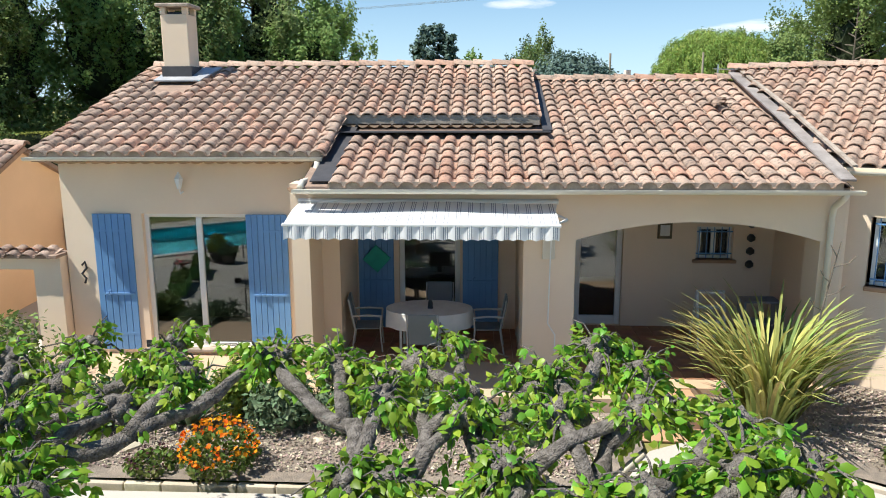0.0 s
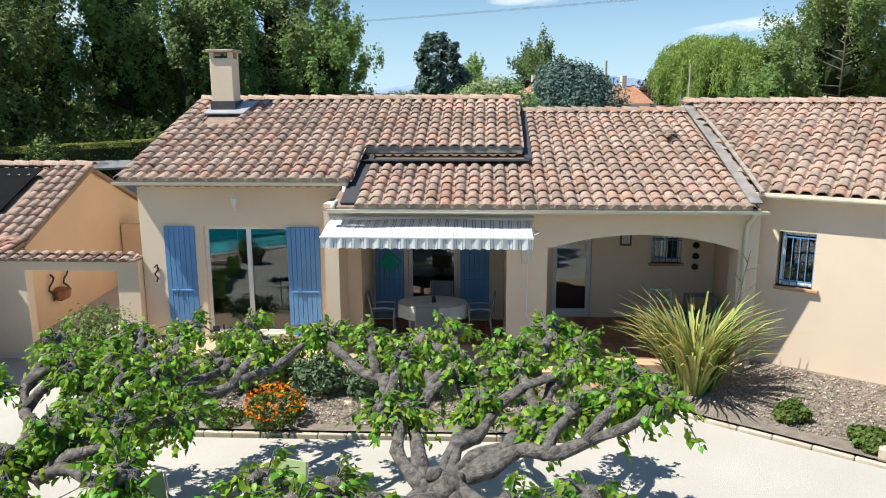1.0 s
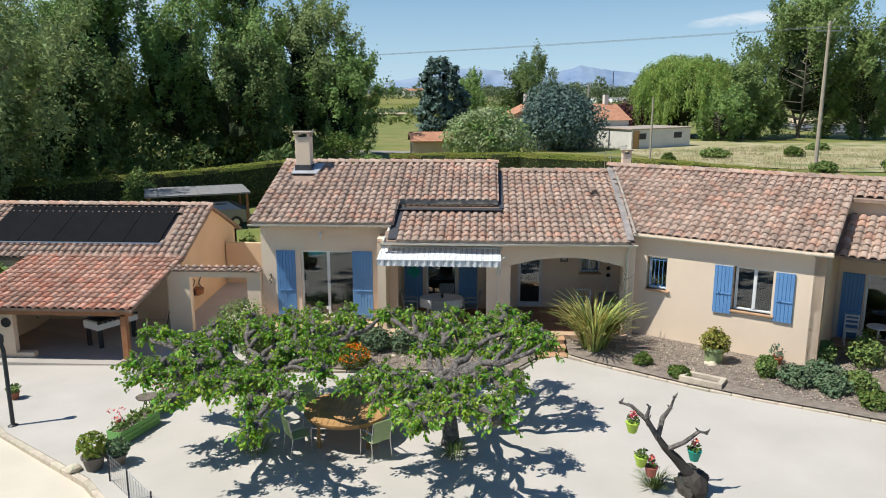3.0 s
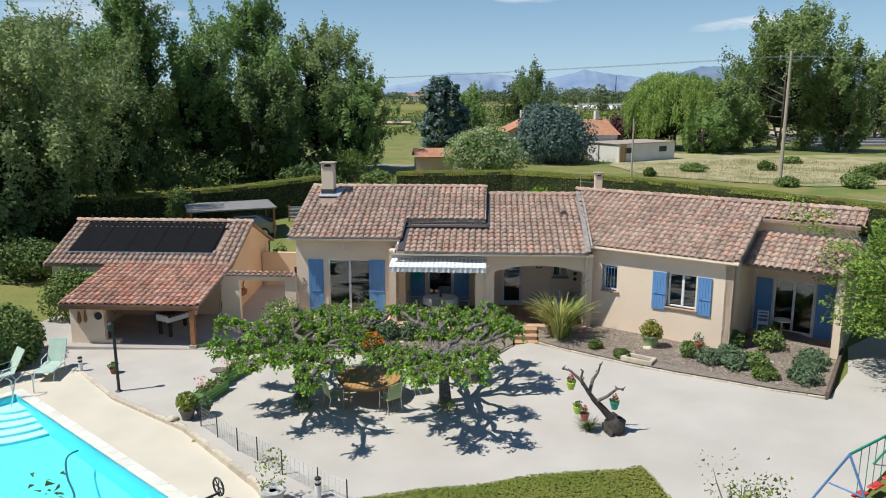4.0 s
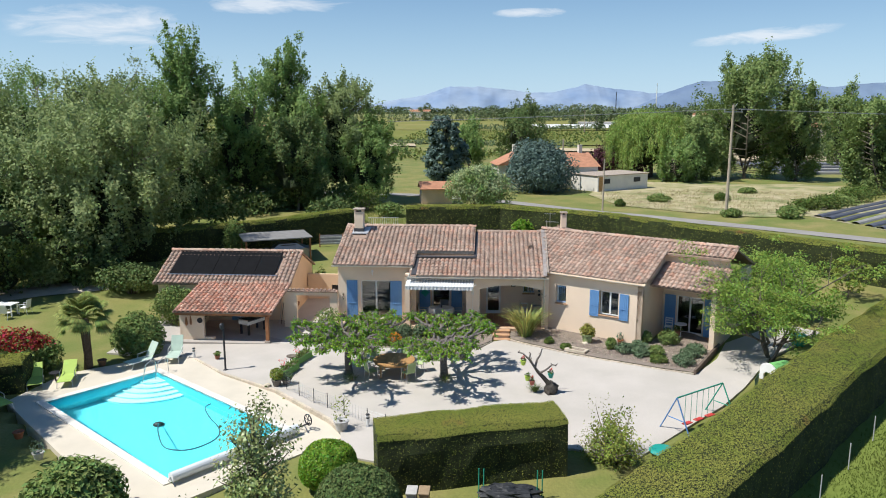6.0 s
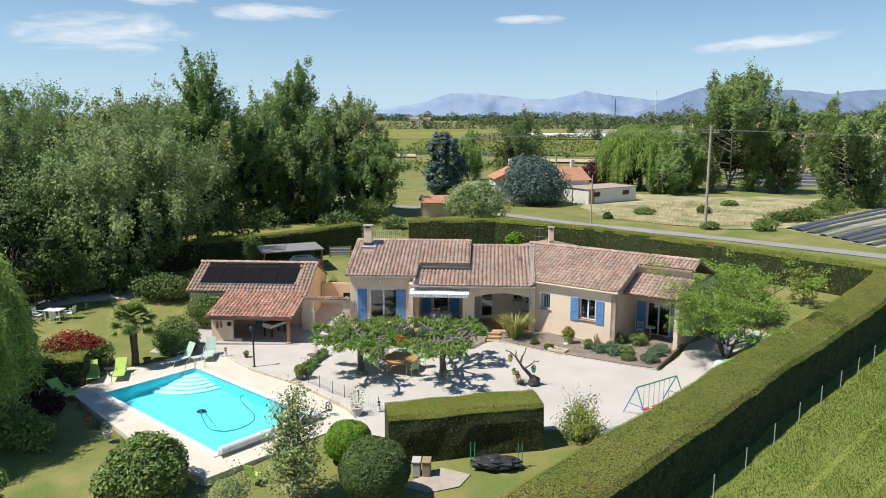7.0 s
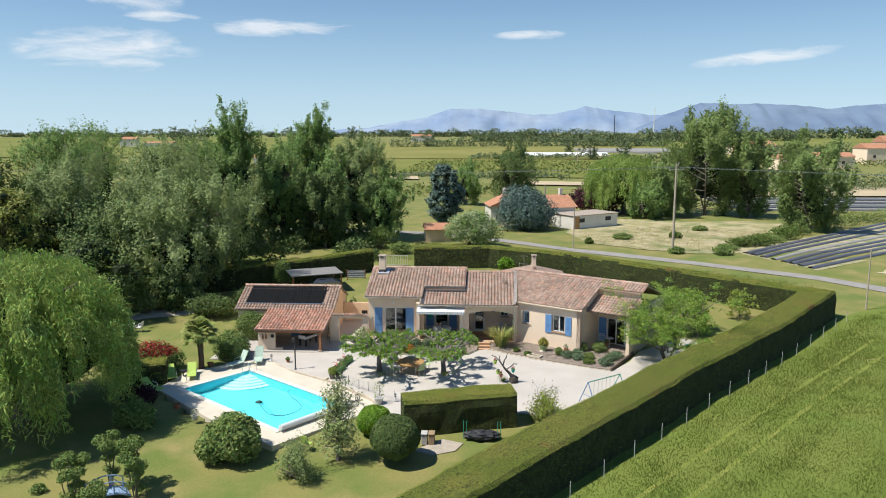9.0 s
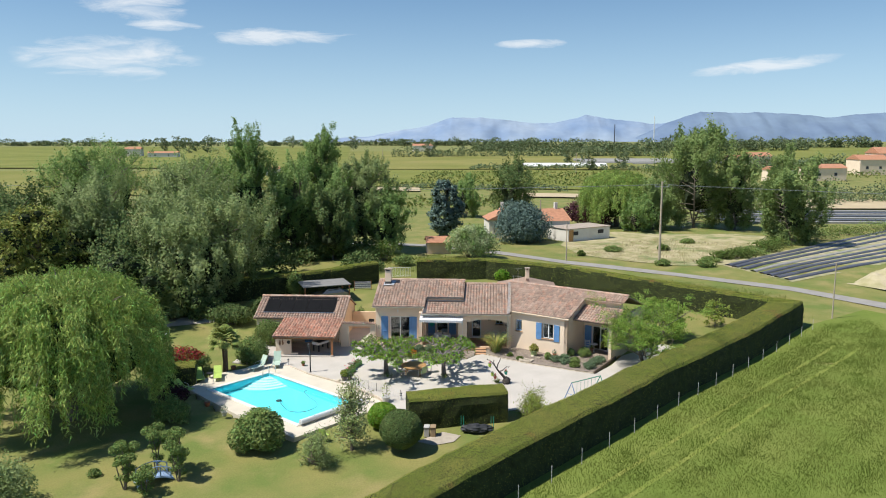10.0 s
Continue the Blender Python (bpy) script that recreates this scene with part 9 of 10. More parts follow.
grass_blades("dry_grass", [(14, 41), (26, 34), (33, 38), (45, 53), (30, 60), (15, 54)], 9000, 0.3, leafmat("dry_blade", (0.5, 0.42, 0.25), (0.4, 0.35, 0.18), 0.3), "rough dry standing grass", 5)


def crop_rows():
    dark = mat("mulch_film", (0.1, 0.105, 0.13), 0.5, 0.25, 1, 20, 0.2)
    pale = mat("fleece_row", (0.3, 0.29, 0.27), 0.7, 0.2, 1, 20, 0.3)
    a0, a1 = Vector((33.0, 34.6)), Vector((37.6, 27.0))
    b0, b1 = Vector((92.0, 92.0)), Vector((82.0, 58.0))
    for k in range(8):
        t = (k + 0.15 * math.sin(k * 5.0)) / 7
        p, q = a0.lerp(a1, t), b0.lerp(b1, t)
        e = thing("crop_row", "long crop row under dark plastic film" if k != 3 else "long crop row under pale fleece", "crop row", group="plastic-covered crop rows")
        bm = B()
        n = 24
        rows = []
        d = (q - p).normalized()
        s = Vector((-d.y, d.x))
        for i in range(n + 1):
            c = p.lerp(q, i / n)
            z = g(c.x, c.y) + 0.02
            rows.append([bm.verts.new((c.x + s.x * o, c.y + s.y * o, z + h * (1 + 0.2 * noise.noise((c.x, c.y, o))))) for o, h in ((-0.4, 0), (-0.3, 0.14), (0, 0.2), (0.3, 0.14), (0.4, 0))])
        for u, w in zip(rows, rows[1:]):
            for j in range(4):
                bm.faces.new((u[j], u[j + 1], w[j + 1], w[j]))
        part("film", bm, dark if k != 3 else pale, e)
    for k in range(7):
        x0 = 48.0
        y = 84 + 3.8 * k
        e = thing("crop_row", "distant crop row under dark plastic film", "crop row", group="plastic-covered crop rows")
        part("film", box(B(), x0, x0 + 60, y, y + 2.0, 2.2, 2.55), dark if k % 2 else pale, e)
    for y0, y1, x0, x1, m_ in ((372, 392, 18, 68, WHITE), (430, 434, 60, 150, pale), (446, 450, 60, 150, pale), (462, 466, 60, 150, pale), (480, 484, 60, 150, pale)):
        e = thing("polytunnel", "long low white polytunnel on the plain", "polytunnel")
        bm = B()
        n = 8
        ringa = [[bm.verts.new((x, (y0 + y1) / 2 + (y1 - y0) / 2 * math.cos(t), 2.2 + 2.2 * math.sin(t))) for t in [math.pi * k / n for k in range(n + 1)]] for x in (x0, x1)]
        for k in range(n):
            bm.faces.new((ringa[0][k], ringa[0][k + 1], ringa[1][k + 1], ringa[1][k]))
        bm.faces.new(ringa[0]), bm.faces.new(ringa[1])
        part("cover", bm, m_, e)


drape("crop_field", [(32.0, 35.5), (37.8, 26.0), (84, 57), (94, 94)], 0.04, mat("crop_soil", (0.42, 0.35, 0.23), 0.95, 0.35, 0.5, 6, 0.5, col2=(0.2, 0.22, 0.08), dist=0.05), 12.0, "bare soil with weeds between the crop rows", "field")
crop_rows()


def gable_house(name, label, x, y, w, d, h, rz, wallm, roofm, roof_h=1.4, wins=(), rz_deg=0, chim=True):
    e = thing(name, label, "house", (x, y, g(x, y) - 0.1), rz_deg)
    part("wall", box(B(), -w / 2, w / 2, -d / 2, d / 2, 0, h), wallm, e)
    bm = B()
    o = 0.3
    v = [bm.verts.new(p) for p in ((-w / 2 - o, -d / 2 - o, h - 0.05), (w / 2 + o, -d / 2 - o, h - 0.05), (w / 2 + o, d / 2 + o, h - 0.05), (-w / 2 - o, d / 2 + o, h - 0.05), (-w / 2 - o, 0, h + roof_h), (w / 2 + o, 0, h + roof_h))]
    for f in ((0, 1, 5, 4), (2, 3, 4, 5), (1, 2, 5), (3, 0, 4), (3, 2, 1, 0)):
        bm.faces.new([v[i] for i in f])
    part("roof", bm, roofm, e)
    for wx, wz_, ww, wh in wins:
        wnd = part("window", box(B(), wx - ww / 2, wx + ww / 2, -d / 2 - 0.04, -d / 2 + 0.02, wz_, wz_ + wh), METAL, e)
        part("frame", box(B(), wx - ww / 2 - 0.08, wx + ww / 2 + 0.08, -d / 2 - 0.06, -d / 2 - 0.01, wz_ - 0.1, wz_), WHITE, wnd)
    if chim:
        part("chimney", box(B(), w * 0.3, w * 0.3 + 0.5, -0.25, 0.25, h + 0.3, h + roof_h + 1.0), wallm, e)
    return e


FARTILE = mat("far_tile", (0.5, 0.24, 0.14), 0.9, 0.25, 2, 12, 0.3)
PALEW = mat("pale_wall", (0.72, 0.68, 0.6), 0.9, 0.1, 1, 20, 0.1)
gable_house("farmhouse", "pale farmhouse with terracotta roof beyond the lane", 11.2, 64.5, 6.5, 7, 2.9, 0, PALEW, FARTILE, 1.7, [(-2.5, 1.0, 0.9, 1.1)], 20)
gable_house("farmhouse", "cream farmhouse wing with wooden shutters", 4.5, 62.5, 5.5, 6, 3.2, 0, PALEW, FARTILE, 1.5, [(-1.2, 1.2, 0.9, 1.2)], 100)
e = thing("farm_shed", "long white flat-roofed shed with small windows", "shed", (16.7, 60.0, 2.1), 36)
part("wall", box(B(), -4.5, 4.5, -2.5, 2.5, 0, 2.1), PALEW, e)
part("roof", box(B(), -4.65, 4.65, -2.65, 2.65, 2.1, 2.22, bevel=0.03), MORTAR, e)
for x in (-3.0, 2.5):
    part("window", box(B(), x - 0.6, x + 0.6, -2.54, -2.48, 1.1, 1.7), METAL, e)
part("door", box(B(), -4.3, -3.4, -2.54, -2.48, 0, 2.0), WOOD, e)
e = thing("tiled_hut", "low hut with terracotta tiles behind the hedge", "hut", (-5.2, 43.4, 2.1), 10)
part("wall", box(B(), -1.7, 1.7, -1.3, 1.3, 0, 1.7), RENDER_O, e)
bm = B()
for sg in (0, 180):
    box(bm, -1.9, 1.9, 0, 1.8, 0, 0.08, pose(0, 0, 2.45, -24, 0, sg))
part("roof", bm, FARTILE, e)
for x, y, w, d, h, lb in ((-338, 621, 15, 10, 7.5, "white farmhouse far off on the plain"), (-297, 595, 26, 10, 4.5, "long low farm building on the plain"), (-97, 262, 9, 7, 3.4, "small tiled barn among the fields"), (171, 286, 14, 10, 7, "ochre farmhouse at the field edge"), (184, 298, 12, 10, 9.5, "ochre farmhouse at the field edge"),
                          (131, 238, 15, 8, 5, "long farm building at the field edge"), (143, 346, 12, 8, 7, "pale farm building at the field edge"), (112, 232, 9, 8, 4.5, "farm shed at the field edge"), (190, 640, 20, 12, 6, "pale house in front of the woods"), (-90, 900, 26, 14, 8, "farmhouse far off on the plain"), (150, 400, 14, 9, 5, "small house with tiled roof on the plain")):
    gable_house("far_house", lb, x, y, w, d, h, 0, PALEW if x < 100 else RENDER, FARTILE, h * 0.3, [(-w * 0.25, h * 0.4, 1.2, 1.2), (w * 0.2, h * 0.4, 1.2, 1.2)], 10, False)

# conifers and trees beyond the hedge
shrub("blue_cypress", "large rounded blue-green conifer", 7.0, 55.5, 4.6, 4.2, 7.0, BLUEC, 22000, 0.2, "conifer", seed=61, lumps=16)
crown_tree("cedar", "blue-grey cedar beyond the lane", -5.6, 61.5, 9.2, 6.0, BLUEC, 62, 9000, 0.3, 0.05, "oval", 40, dense=0.5)
shrub("green_bush", "bright green bush by the farmhouse", -1.0, 50.5, 3.0, 2.5, 3.6, LIME, 2200, 0.25, seed=63)
shrub("purple_plum", "dark purple-leaved plum tree", 20.8, 78.5, 5.0, 3.5, 6.0, PLUM, 4500, 0.3, seed=64)
for i, (x, y, h, w, m_, n, lb) in enumerate([(39.5, 76.0, 16.2, 17.0, MIDG, 15000, "tall dark tree group beyond the field"), (31.5, 73.0, 8.0, 8.5, MIDG, 5000, "broad dark green tree beside the dry field"), 
                                             (48.6, 54.5, 11.6, 11.5, MIDG, 10000, "broad dark tree at the field edge"), (45.8, 73.0, 13.2, 9.0, MIDG, 6500, "tall airy poplar beyond the field"), (6.5, 104.0, 9.5, 13.0, DARK, 5000, "broad dark tree on the plain"), (-3.0, 92.0, 8.0, 7.0, POPLAR, 2500, "green tree standing alone on the plain"),
                                             (64.0, 100.0, 14.0, 8.0, MIDG, 4000, "tall poplar beyond the fields"), (28.0, 70.0, 5.0, 8.0, POPLAR, 2500, "shrubby tree at the dry field")]):
    feathery_tree("tree", lb, x, y, h, w, m_, 90 + i, int(n * 3.0), 0.22, 0.05, False, 3, 0.36)
for i, (x, y, rx, h) in enumerate([(30.0, 34.0, 1.3, 1.2), (34.0, 40.0, 1.8, 1.4), (24.6, 34.4, 1.0, 0.9), (15.0, 41.5, 0.6, 0.8), (20.0, 45.5, 1.4, 1.0), (27.5, 47.0, 0.9, 1.0), (55, 62, 5, 1.8), (62, 67, 6, 1.8), (72, 74, 6, 2.0), (36.5, 41.0, 2.2, 1.7), (39.0, 44.0, 2.4, 1.5), (42.0, 47.0, 2.6, 1.8), (31.5, 37.0, 1.4, 0.9), (45.0, 52.0, 3.0, 1.6), (33.0, 55.0, 1.2, 0.9), (-12.0, 36.0, 2.5, 3.0), (-9.0, 33.0, 1.5, 1.6), (-2.0, 28.5, 1.0, 1.0), (4.0, 25.0, 1.1, 1.7)]):
    shrub("wild_shrub", "wild green shrub in the rough grass", x, y, rx, rx * 0.8, h, GRASS_T if i % 2 else MULB if i == 18 else OLE, 1500, 0.14, seed=110 + i)


def undergrowth(name, boxes, n, material, size, label, seed):
    r = np.random.default_rng(seed)
    P = []
    for x0, x1, y0, y1, h in boxes:
        k = n // len(boxes)
        c = max(6, int((x1 - x0) * (y1 - y0) / 14))
        for _ in range(c):
            cx, cy = r.uniform(x0, x1), r.uniform(y0, y1)
            hh = h * r.uniform(0.5, 1.1)
            p, d = ball_pts((cx, cy, g(cx, cy) + hh * 0.45), (2.0, 2.0, hh * 0.6), k // c, 0.5)
            P.append(p)
    o = leaves(name, np.concatenate(P), size, material)
    return tagged(o, label, "undergrowth", kind="stuff")


undergrowth("undergrowth", [(-58, -31, 12, 45, 3.6), (-34, -12, 27, 46, 2.8), (-60, -36, 4, 14, 4.2), (-36, -22, 10, 17, 3.2)], 42000, DARK, 0.22, "dense green undergrowth below the trees", 3)


def wood_band(name, pts, h, n, material, label, seed, size):
    """A far belt of woodland along a line."""
    r = np.random.default_rng(seed)
    P = []
    m = 70
    for i in range(m):
        t = (i + r.random()) / m
        k = t * (len(pts) - 1)
        a, b = pts[int(k)], pts[min(len(pts) - 1, int(k) + 1)]
        f = k - int(k)
        x, y = a[0] + (b[0] - a[0]) * f, a[1] + (b[1] - a[1]) * f
        hh = h * r.uniform(0.55, 1.15)
        L = math.hypot(pts[-1][0] - pts[0][0], pts[-1][1] - pts[0][1]) / m
        p, d = ball_pts((x, y + r.normal() * 6, g(x, y) + hh * 0.45), (max(L * 0.8, hh * 0.7), max(6, hh * 0.6), hh * 0.55), 7 * n // (2 * m), 0.5)
        P.append(p)
    return tagged(leaves(name, np.concatenate(P), size * 0.42, material, flat=0.9, tri=True), label, "woodland", kind="stuff")


def vine_rows(name, x0, x1, y0, y1, step, h, material, label, seed, slope=0.0):
    """Rows of vines or young fruit trees on the plain."""
    r = np.random.default_rng(seed)
    P = []
    y = y0
    while y < y1:
        n = int((x1 - x0) * 1.6)
        xs = r.uniform(x0, x1, n)
        ys = y + slope * (xs - x0) + r.normal(size=n) * 0.35
        P.append(np.column_stack([xs, ys, [g(a, b) + 0.3 for a, b in zip(xs, ys)] + r.uniform(0, h, n)]))
        y += step
    return tagged(leaves(name, np.concatenate(P), 0.6, material, flat=0.8), label, "crops", kind="stuff")


VINE = leafmat("vine_leaf", (0.15, 0.19, 0.05), (0.21, 0.24, 0.075), 0.3)
vine_rows("vineyard", -46, 6, 108, 140, 3.0, 1.0, VINE, "low green vine rows on the plain", 3, 0.05)
vine_rows("vineyard", -150, -40, 165, 240, 5.0, 1.3, VINE, "low green vine rows on the plain", 4, 0.1)
vine_rows("orchard", -30, 55, 200, 300, 6.0, 1.0, VINE, "rows of young fruit trees on the plain", 5, -0.06)
vine_rows("orchard", 70, 170, 240, 310, 6.0, 2.2, VINE, "rows of young fruit trees on the plain", 6, 0.1)
FARW = leafmat("far_wood_leaf", (0.13, 0.175, 0.08), (0.17, 0.205, 0.105), 0.15)
wood_band("woodland", [(-20, 900), (60, 880), (150, 860), (260, 900), (420, 960)], 17, 5000, FARW, "dark belt of woodland across the plain", 3, 3.2)
wood_band("woodland", [(130, 330), (190, 320), (260, 330), (380, 380)], 8, 4500, FARW, "scrubby woodland among the fields", 4, 1.6)
wood_band("woodland", [(-1500, 1800), (-900, 1750), (-300, 1800), (100, 1700)], 19, 5500, FARW, "far tree line on the plain", 5, 5.5)
wood_band("woodland", [(300, 1300), (700, 1250), (1100, 1300)], 20, 4000, FARW, "far tree line on the plain", 6, 5.5)
wood_band("woodland", [(-30, 186), (-5, 184), (25, 180)], 1.6, 1200, FARW, "overgrown hedge between the fields", 7, 0.8)
wood_band("woodland", [(62, 128), (110, 140), (190, 150)], 5, 3200, FARW, "overgrown hedge between the fields", 8, 0.8)
wood_band("woodland", [(-10, 340), (40, 345), (95, 330)], 3, 900, FARW, "overgrown hedge between the fields", 9, 1.5)
wood_band("woodland", [(-90, 605), (60, 640), (160, 620)], 10, 1800, FARW, "scattered trees along a far lane", 10, 2.4)
for i, (x, y, h) in enumerate([(-444, 920, 17), (-425, 919, 20), (-360, 800, 17), (-335, 794, 20), (-373, 1302, 22), (-318, 1298, 26), (-214, 1070, 21), (-55, 600, 15), (-30, 700, 10), (50, 420, 11), (52, 330, 12), (72, 345, 11), (-392, 900, 13)]):
    crown_tree("far_tree", "rounded dark tree standing on the plain", x, y, h, h * 1.0, FARW, 130 + i, 700, h * 0.06, 0.12, "round", 14)


def wire_pole(x, y, h, label, cross=True, r=0.13):
    e = thing("utility_pole", label, "utility pole", (x, y, g(x, y) - 0.2))
    pm = mat("pole_wood", (0.46, 0.38, 0.29), 0.9, 0.2, 3, 30, 0.2)
    part("pole", tube(B(), [(0, 0, 0), (0, 0, h + 0.2)], [r, r * 0.65], 8), pm, e)
    if cross:
        part("crossarm", tube(B(), [(-0.9, 0, h - 0.5), (0.9, 0, h - 0.5)], 0.05, 6), STEEL, e)
        for k in (-0.8, 0.0, 0.8):
            part("insulator", lathe(B(), [(0.05, 0), (0.06, 0.12), (0.03, 0.2)], 6, (k, 0, h - 0.45)), mat("insulator", (0.3, 0.32, 0.3), 0.3, 0.1, 3, 20, 0), e)
        part("brace", tube(B(), [(0, 0, h - 0.2), (0.35, 0, h + 0.35)], 0.03, 5), STEEL, e)
    return e


wire_pole(24.35, 35.1, 10.8, "tall concrete power pole by the lane", True, 0.17)
wire_pole(12.5, 37.0, 5.4, "slim street pole with a lamp arm", False, 0.09)
wire_pole(35.9, 11.2, 5.6, "slim wooden pole in the verge", False, 0.08)
wire_pole(10.2, 57.0, 6.6, "wooden pole beside the farmhouse", False, 0.14)
wire_pole(-105, 230, 8.0, "wooden power pole on the plain", False, 0.16)
wire_pole(40, 280, 10.0, "wooden power pole on the plain", False, 0.18)
wire_pole(-70, 420, 10.0, "wooden power pole on the plain", False, 0.2)
for x, y, h in ((330, 1500, 62), (250, 1500, 46)):
    e = thing("transmission_mast", "slender white mast far off", "mast", (x, y, 2))
    part("mast", tube(B(), [(0, 0, 0), (0, 0, h)], [1.0, 0.7], 6), WHITE if h > 50 else METAL, e)


def wires():
    e = thing("power_line", "power lines strung across the fields", "power line")
    a = Vector((24.35, 35.1, g(24.35, 35.1) + 10.4))
    for far in (Vector((-90, 66.0, 10.5)), Vector((140, 20.0, 11.5))):
        for k in (-0.8, 0.0, 0.8):
            n = 24
            pts = []
            for i in range(n + 1):
                t = i / n
                p = a.lerp(far, t) + Vector((k, 0, -4 * 0.9 * t * (1 - t)))
                pts.append(p)
            part("wire", tube(B(), pts, 0.009, 4), GREY_SEAT, e)


wires()


def carport():
    e = thing("carport", "open carport with a flat grey roof", "carport", (-15.75, 16.6, g(-15.75, 16.6) - 0.1), 25)
    cm = mat("carport_roof", (0.24, 0.23, 0.22), 0.8, 0.2, 1.5, 30, 0.2)
    for k in range(8):
        part("roof_sheet", box(B(), -2.6 + 0.65 * k, -1.96 + 0.65 * k, -1.9, 1.9, 1.95, 2.03), cm, e)
    for sx in (-2.4, 2.4):
        for sy in (-1.7, 1.7):
            part("post", box(B(), sx - 0.06, sx + 0.06, sy - 0.06, sy + 0.06, 0, 1.95), POSTW, e)


carport()


def car(x, y, rz):
    e = thing("car", "silver-grey parked car under the carport", "car", (x, y, g(x, y)), rz)
    paint = mat("silver_paint", (0.3, 0.3, 0.31), 0.3, 0.05, 2, 20, 0, metal=0.6)
    bm = B()
    prof = [(-2.0, 0.3), (-2.05, 0.75), (-1.9, 0.85), (-1.0, 0.95), (-0.45, 1.38), (0.9, 1.42), (1.6, 1.0), (2.0, 0.92), (2.05, 0.4), (1.95, 0.3)]
    a = [bm.verts.new((px, -0.82 + 0.12 * (pz > 1.1), pz)) for px, pz in prof]
    b = [bm.verts.new((px, 0.82 - 0.12 * (pz > 1.1), pz)) for px, pz in prof]
    bm.faces.new(a), bm.faces.new(list(reversed(b)))
    for i in range(len(prof)):
        j = (i + 1) % len(prof)
        bm.faces.new((a[i], b[i], b[j], a[j]))
    bmesh.ops.recalc_face_normals(bm, faces=bm.faces)
    part("body", bm, paint, e)
    bm = B()
    box(bm, -0.3, 0.85, -0.74, 0.74, 1.02, 1.33)
    part("side_window", bm, METAL, e, "dark glass")
    for sx in (-1.3, 1.3):
        for sy in (-0.8, 0.8):
            w = part("wheel", tube(B(), [(sx, sy - 0.09, 0.32), (sx, sy + 0.09, 0.32)], 0.32, 14), METAL, e)
            part("rim", tube(B(), [(sx, sy - 0.1, 0.32), (sx, sy + 0.1, 0.32)], 0.18, 10), STEEL, w)
    for sy in (-0.6, 0.6):
        part("headlight", box(B(), -2.07, -1.98, sy - 0.15, sy + 0.15, 0.65, 0.78), WHITE, e)


car(-15.0, 16.4, 20)
e = thing("sign_panel", "dark fenced sign panel by the hedge", "sign", (-12.2, 20.6, g(-12.2, 20.6)), 10)
part("panel", box(B(), -0.9, 0.9, -0.03, 0.03, 0.2, 1.0), mat("grey_wood", (0.32, 0.31, 0.34)), e)
for k in range(3):
    part("rail", box(B(), -0.95, 0.95, -0.05, -0.035, 0.3 + 0.25 * k, 0.36 + 0.25 * k), WHITE, e)
for sx in (-0.95, 0.95):
    part("post", box(B(), sx - 0.05, sx + 0.05, -0.05, 0.05, 0, 1.1), POSTW, e)
e = thing("white_railing", "white metal gate railing at the drive", "railing", (-8.6, 26.6, g(-8.6, 26.6)), 8)
for k in range(14):
    part("bar", box(B(), -1.4 + 0.2 * k, -1.37 + 0.2 * k, -0.015, 0.015, 0.1, 1.2), WHITE, e)
for z in (0.15, 1.2):
    part("rail", box(B(), -1.45, 1.3, -0.02, 0.02, z, z + 0.05), WHITE, e)


def earth_mound(x, y, w, h):
    bm = B()
    bmesh.ops.create_grid(bm, x_segments=24, y_segments=16, size=1.0)
    for v in bm.verts:
        r = math.hypot(v.co.x, v.co.y)
        z = h * max(0.0, 1 - r) ** 0.8 * (1 + 0.5 * noise.noise(v.co * 2.5)) - 0.05
        v.co = Vector((v.co.x * w, v.co.y * w * 0.6, z))
    e = tagged(link("earth_mound", bm, mat("sandy_earth", (0.5, 0.42, 0.28), 0.95, 0.3, 0.6, 8, 0.6, col2=(0.32, 0.29, 0.14), dist=0.06), smooth=True), "heap of pale sandy earth with weeds beside the lane", "earth mound")
    e.matrix_world = pose(x, y, g(x, y), 0, 0, 35)


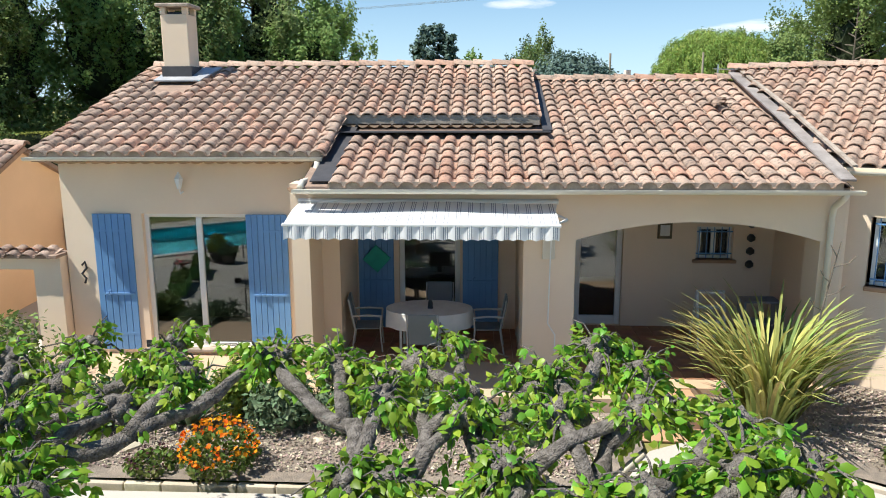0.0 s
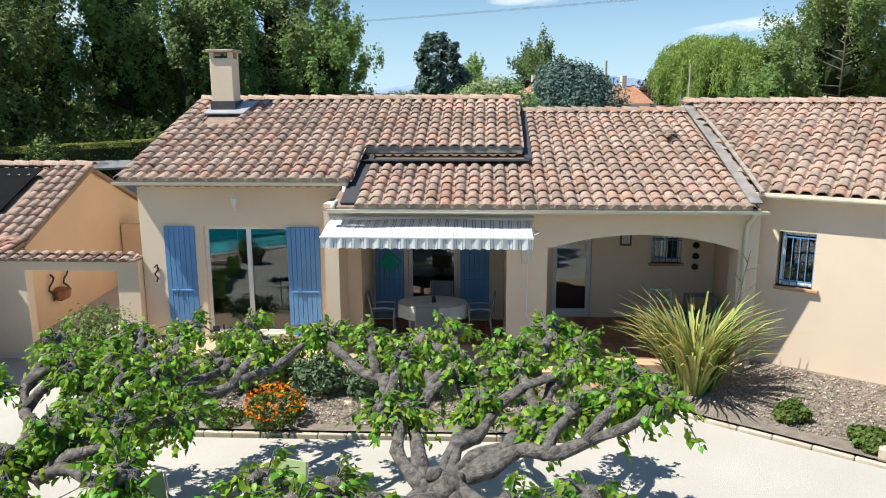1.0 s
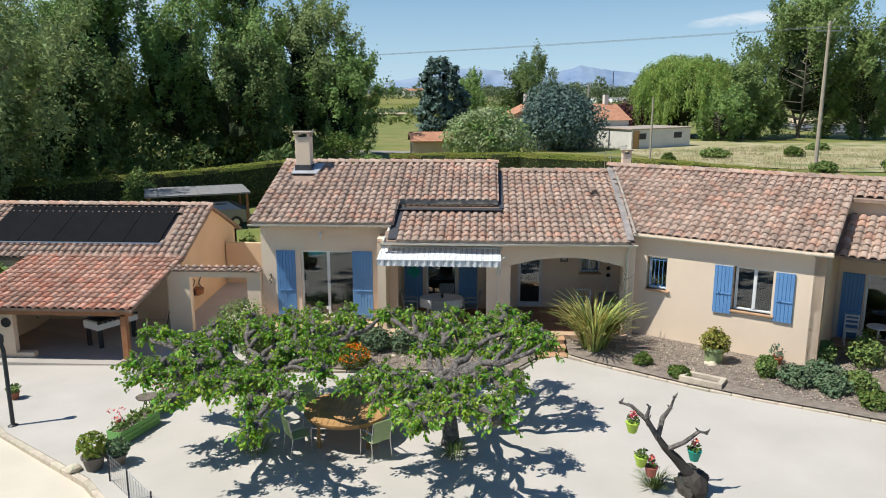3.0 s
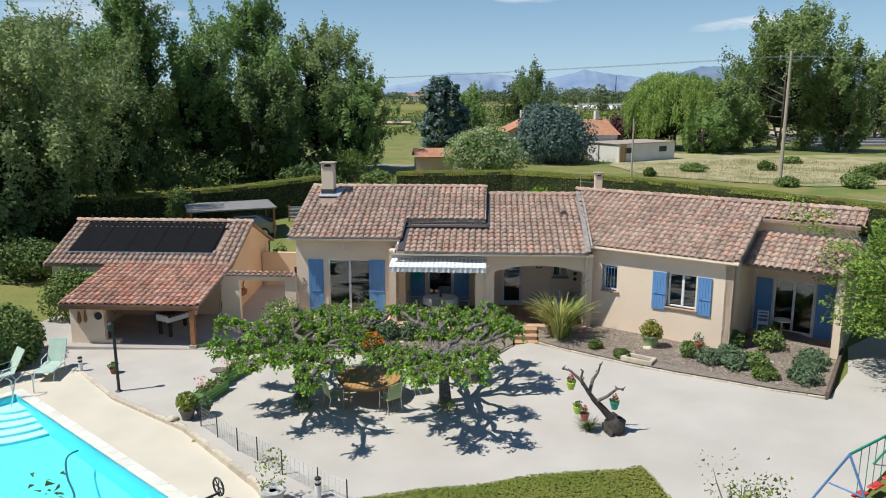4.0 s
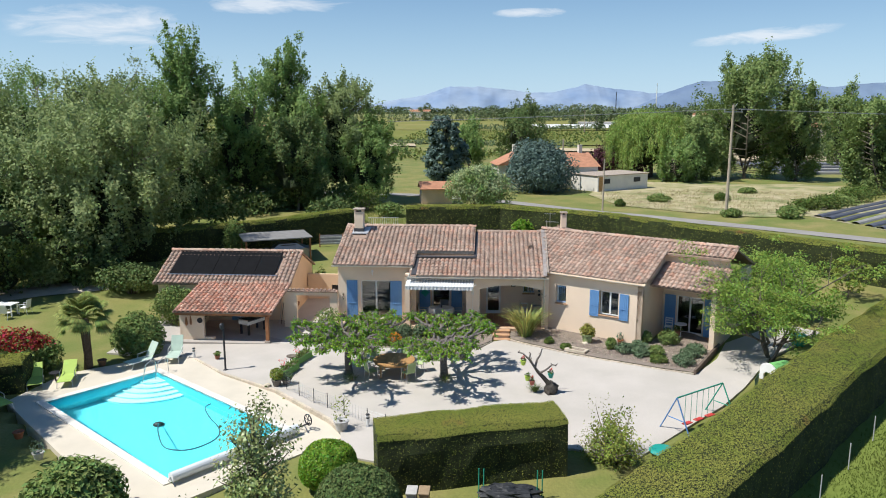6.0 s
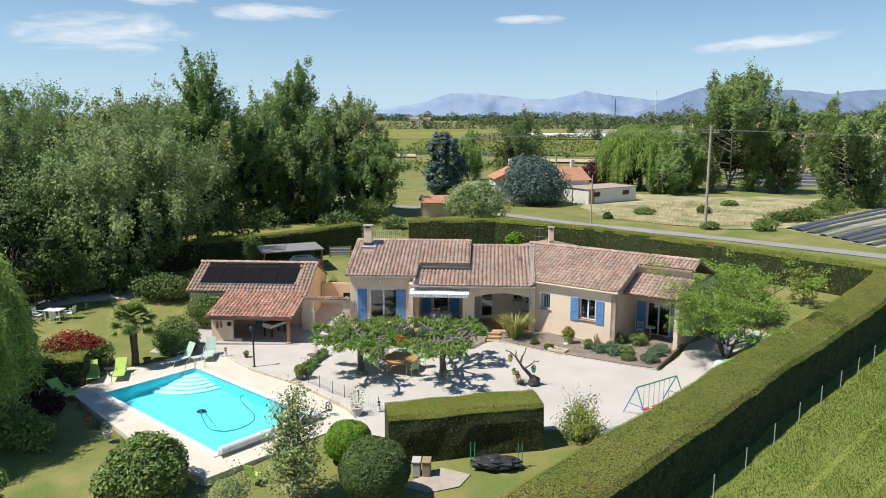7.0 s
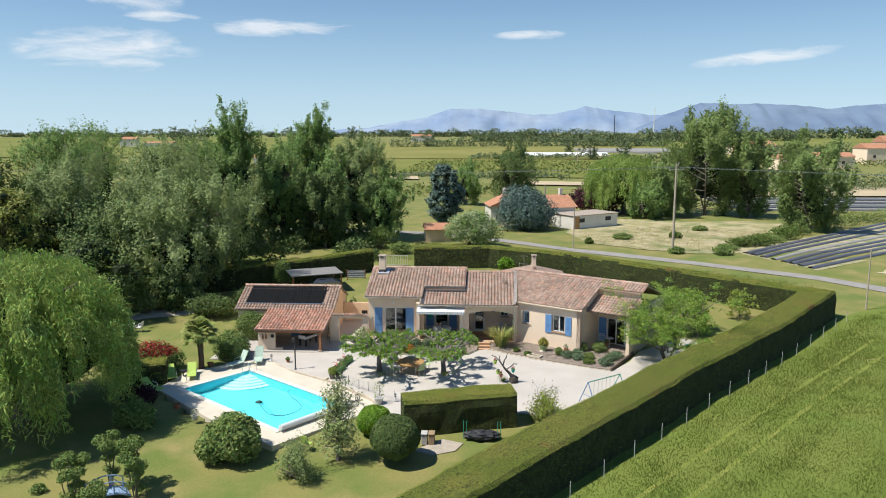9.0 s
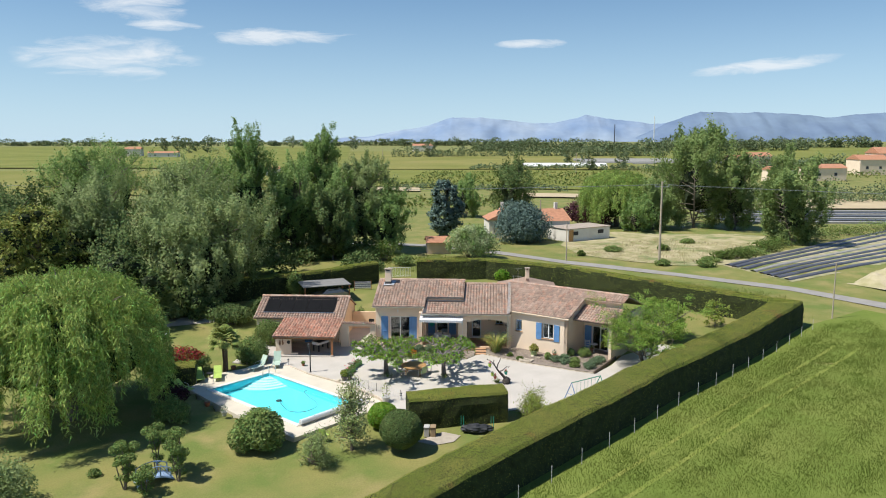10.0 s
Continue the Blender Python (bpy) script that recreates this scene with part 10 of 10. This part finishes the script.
earth_mound(48.5, 26.5, 4.2, 1.7)


# ---- mountains ----
def mountains():
    # the haze of distance is painted in as blue base colours
    hill = mat("far_hill_haze", (0.17, 0.24, 0.36), 1.0, 0.16, 0.004, 0.03, 0.0, col2=(0.28, 0.34, 0.42))
    hill2 = mat("near_hill_haze", (0.12, 0.17, 0.26), 1.0, 0.16, 0.004, 0.03, 0.0, col2=(0.17, 0.23, 0.31))
    def ridge(name, y, prof, material, seed, rough, label):
        e = []
        xs = np.linspace(prof[0][0], prof[-1][0], 320)
        zs = np.interp(xs, [p[0] for p in prof], [p[1] for p in prof])
        zs = np.array([z + rough * (noise.noise((x * 0.006, seed, 0)) + 0.5 * noise.noise((x * 0.02, seed, 1)) + 0.3 * noise.noise((x * 0.06, seed, 2))) * min(1.0, z / 40) for x, z in zip(xs, zs)])
        V, m = [], 7
        for x, z in zip(xs, zs):
            for j in range(m):
                t = j / (m - 1)
                V.append((x, y - 260 * (1 - t) + 40 * noise.noise((x * 0.01, t * 3, seed)), 1.5 + max(0, z) * t ** 0.8 * (1 + 0.25 * (1 - t) * noise.noise((x * 0.015, t * 4, seed + 5)))))
        F = [(i * m + j, (i + 1) * m + j, (i + 1) * m + j + 1, i * m + j + 1) for i in range(len(xs) - 1) for j in range(m - 1)]
        return tagged(npmesh(name, V, F, material, smooth=True), label, "mountains", kind="structure")
    k = 4300 / 1305.0
    row = lambda pts: [((px - 874) * k, max(0.0, (251 - py) * k + 16)) for px, py in pts]
    ridge("backdrop_mountains", 4300, row([(560, 252), (640, 246), (700, 238), (760, 225), (800, 214), (850, 213), (930, 222), (980, 223), (1035, 210), (1090, 219), (1150, 224), (1200, 222), (1250, 218), (1500, 215), (1600, 218)]), hill, 3, 9, "mountain chain on the horizon, painted blue for haze")
    ridge("backdrop_hills", 4000, [(x * 0.93, z * 0.93) for x, z in row([(1120, 250), (1170, 224), (1230, 204), (1300, 206), (1380, 208), (1450, 214), (1520, 208), (1600, 206), (1750, 222), (1900, 248)])], hill2, 8, 6, "hills on the horizon, painted darker blue for haze")


mountains()
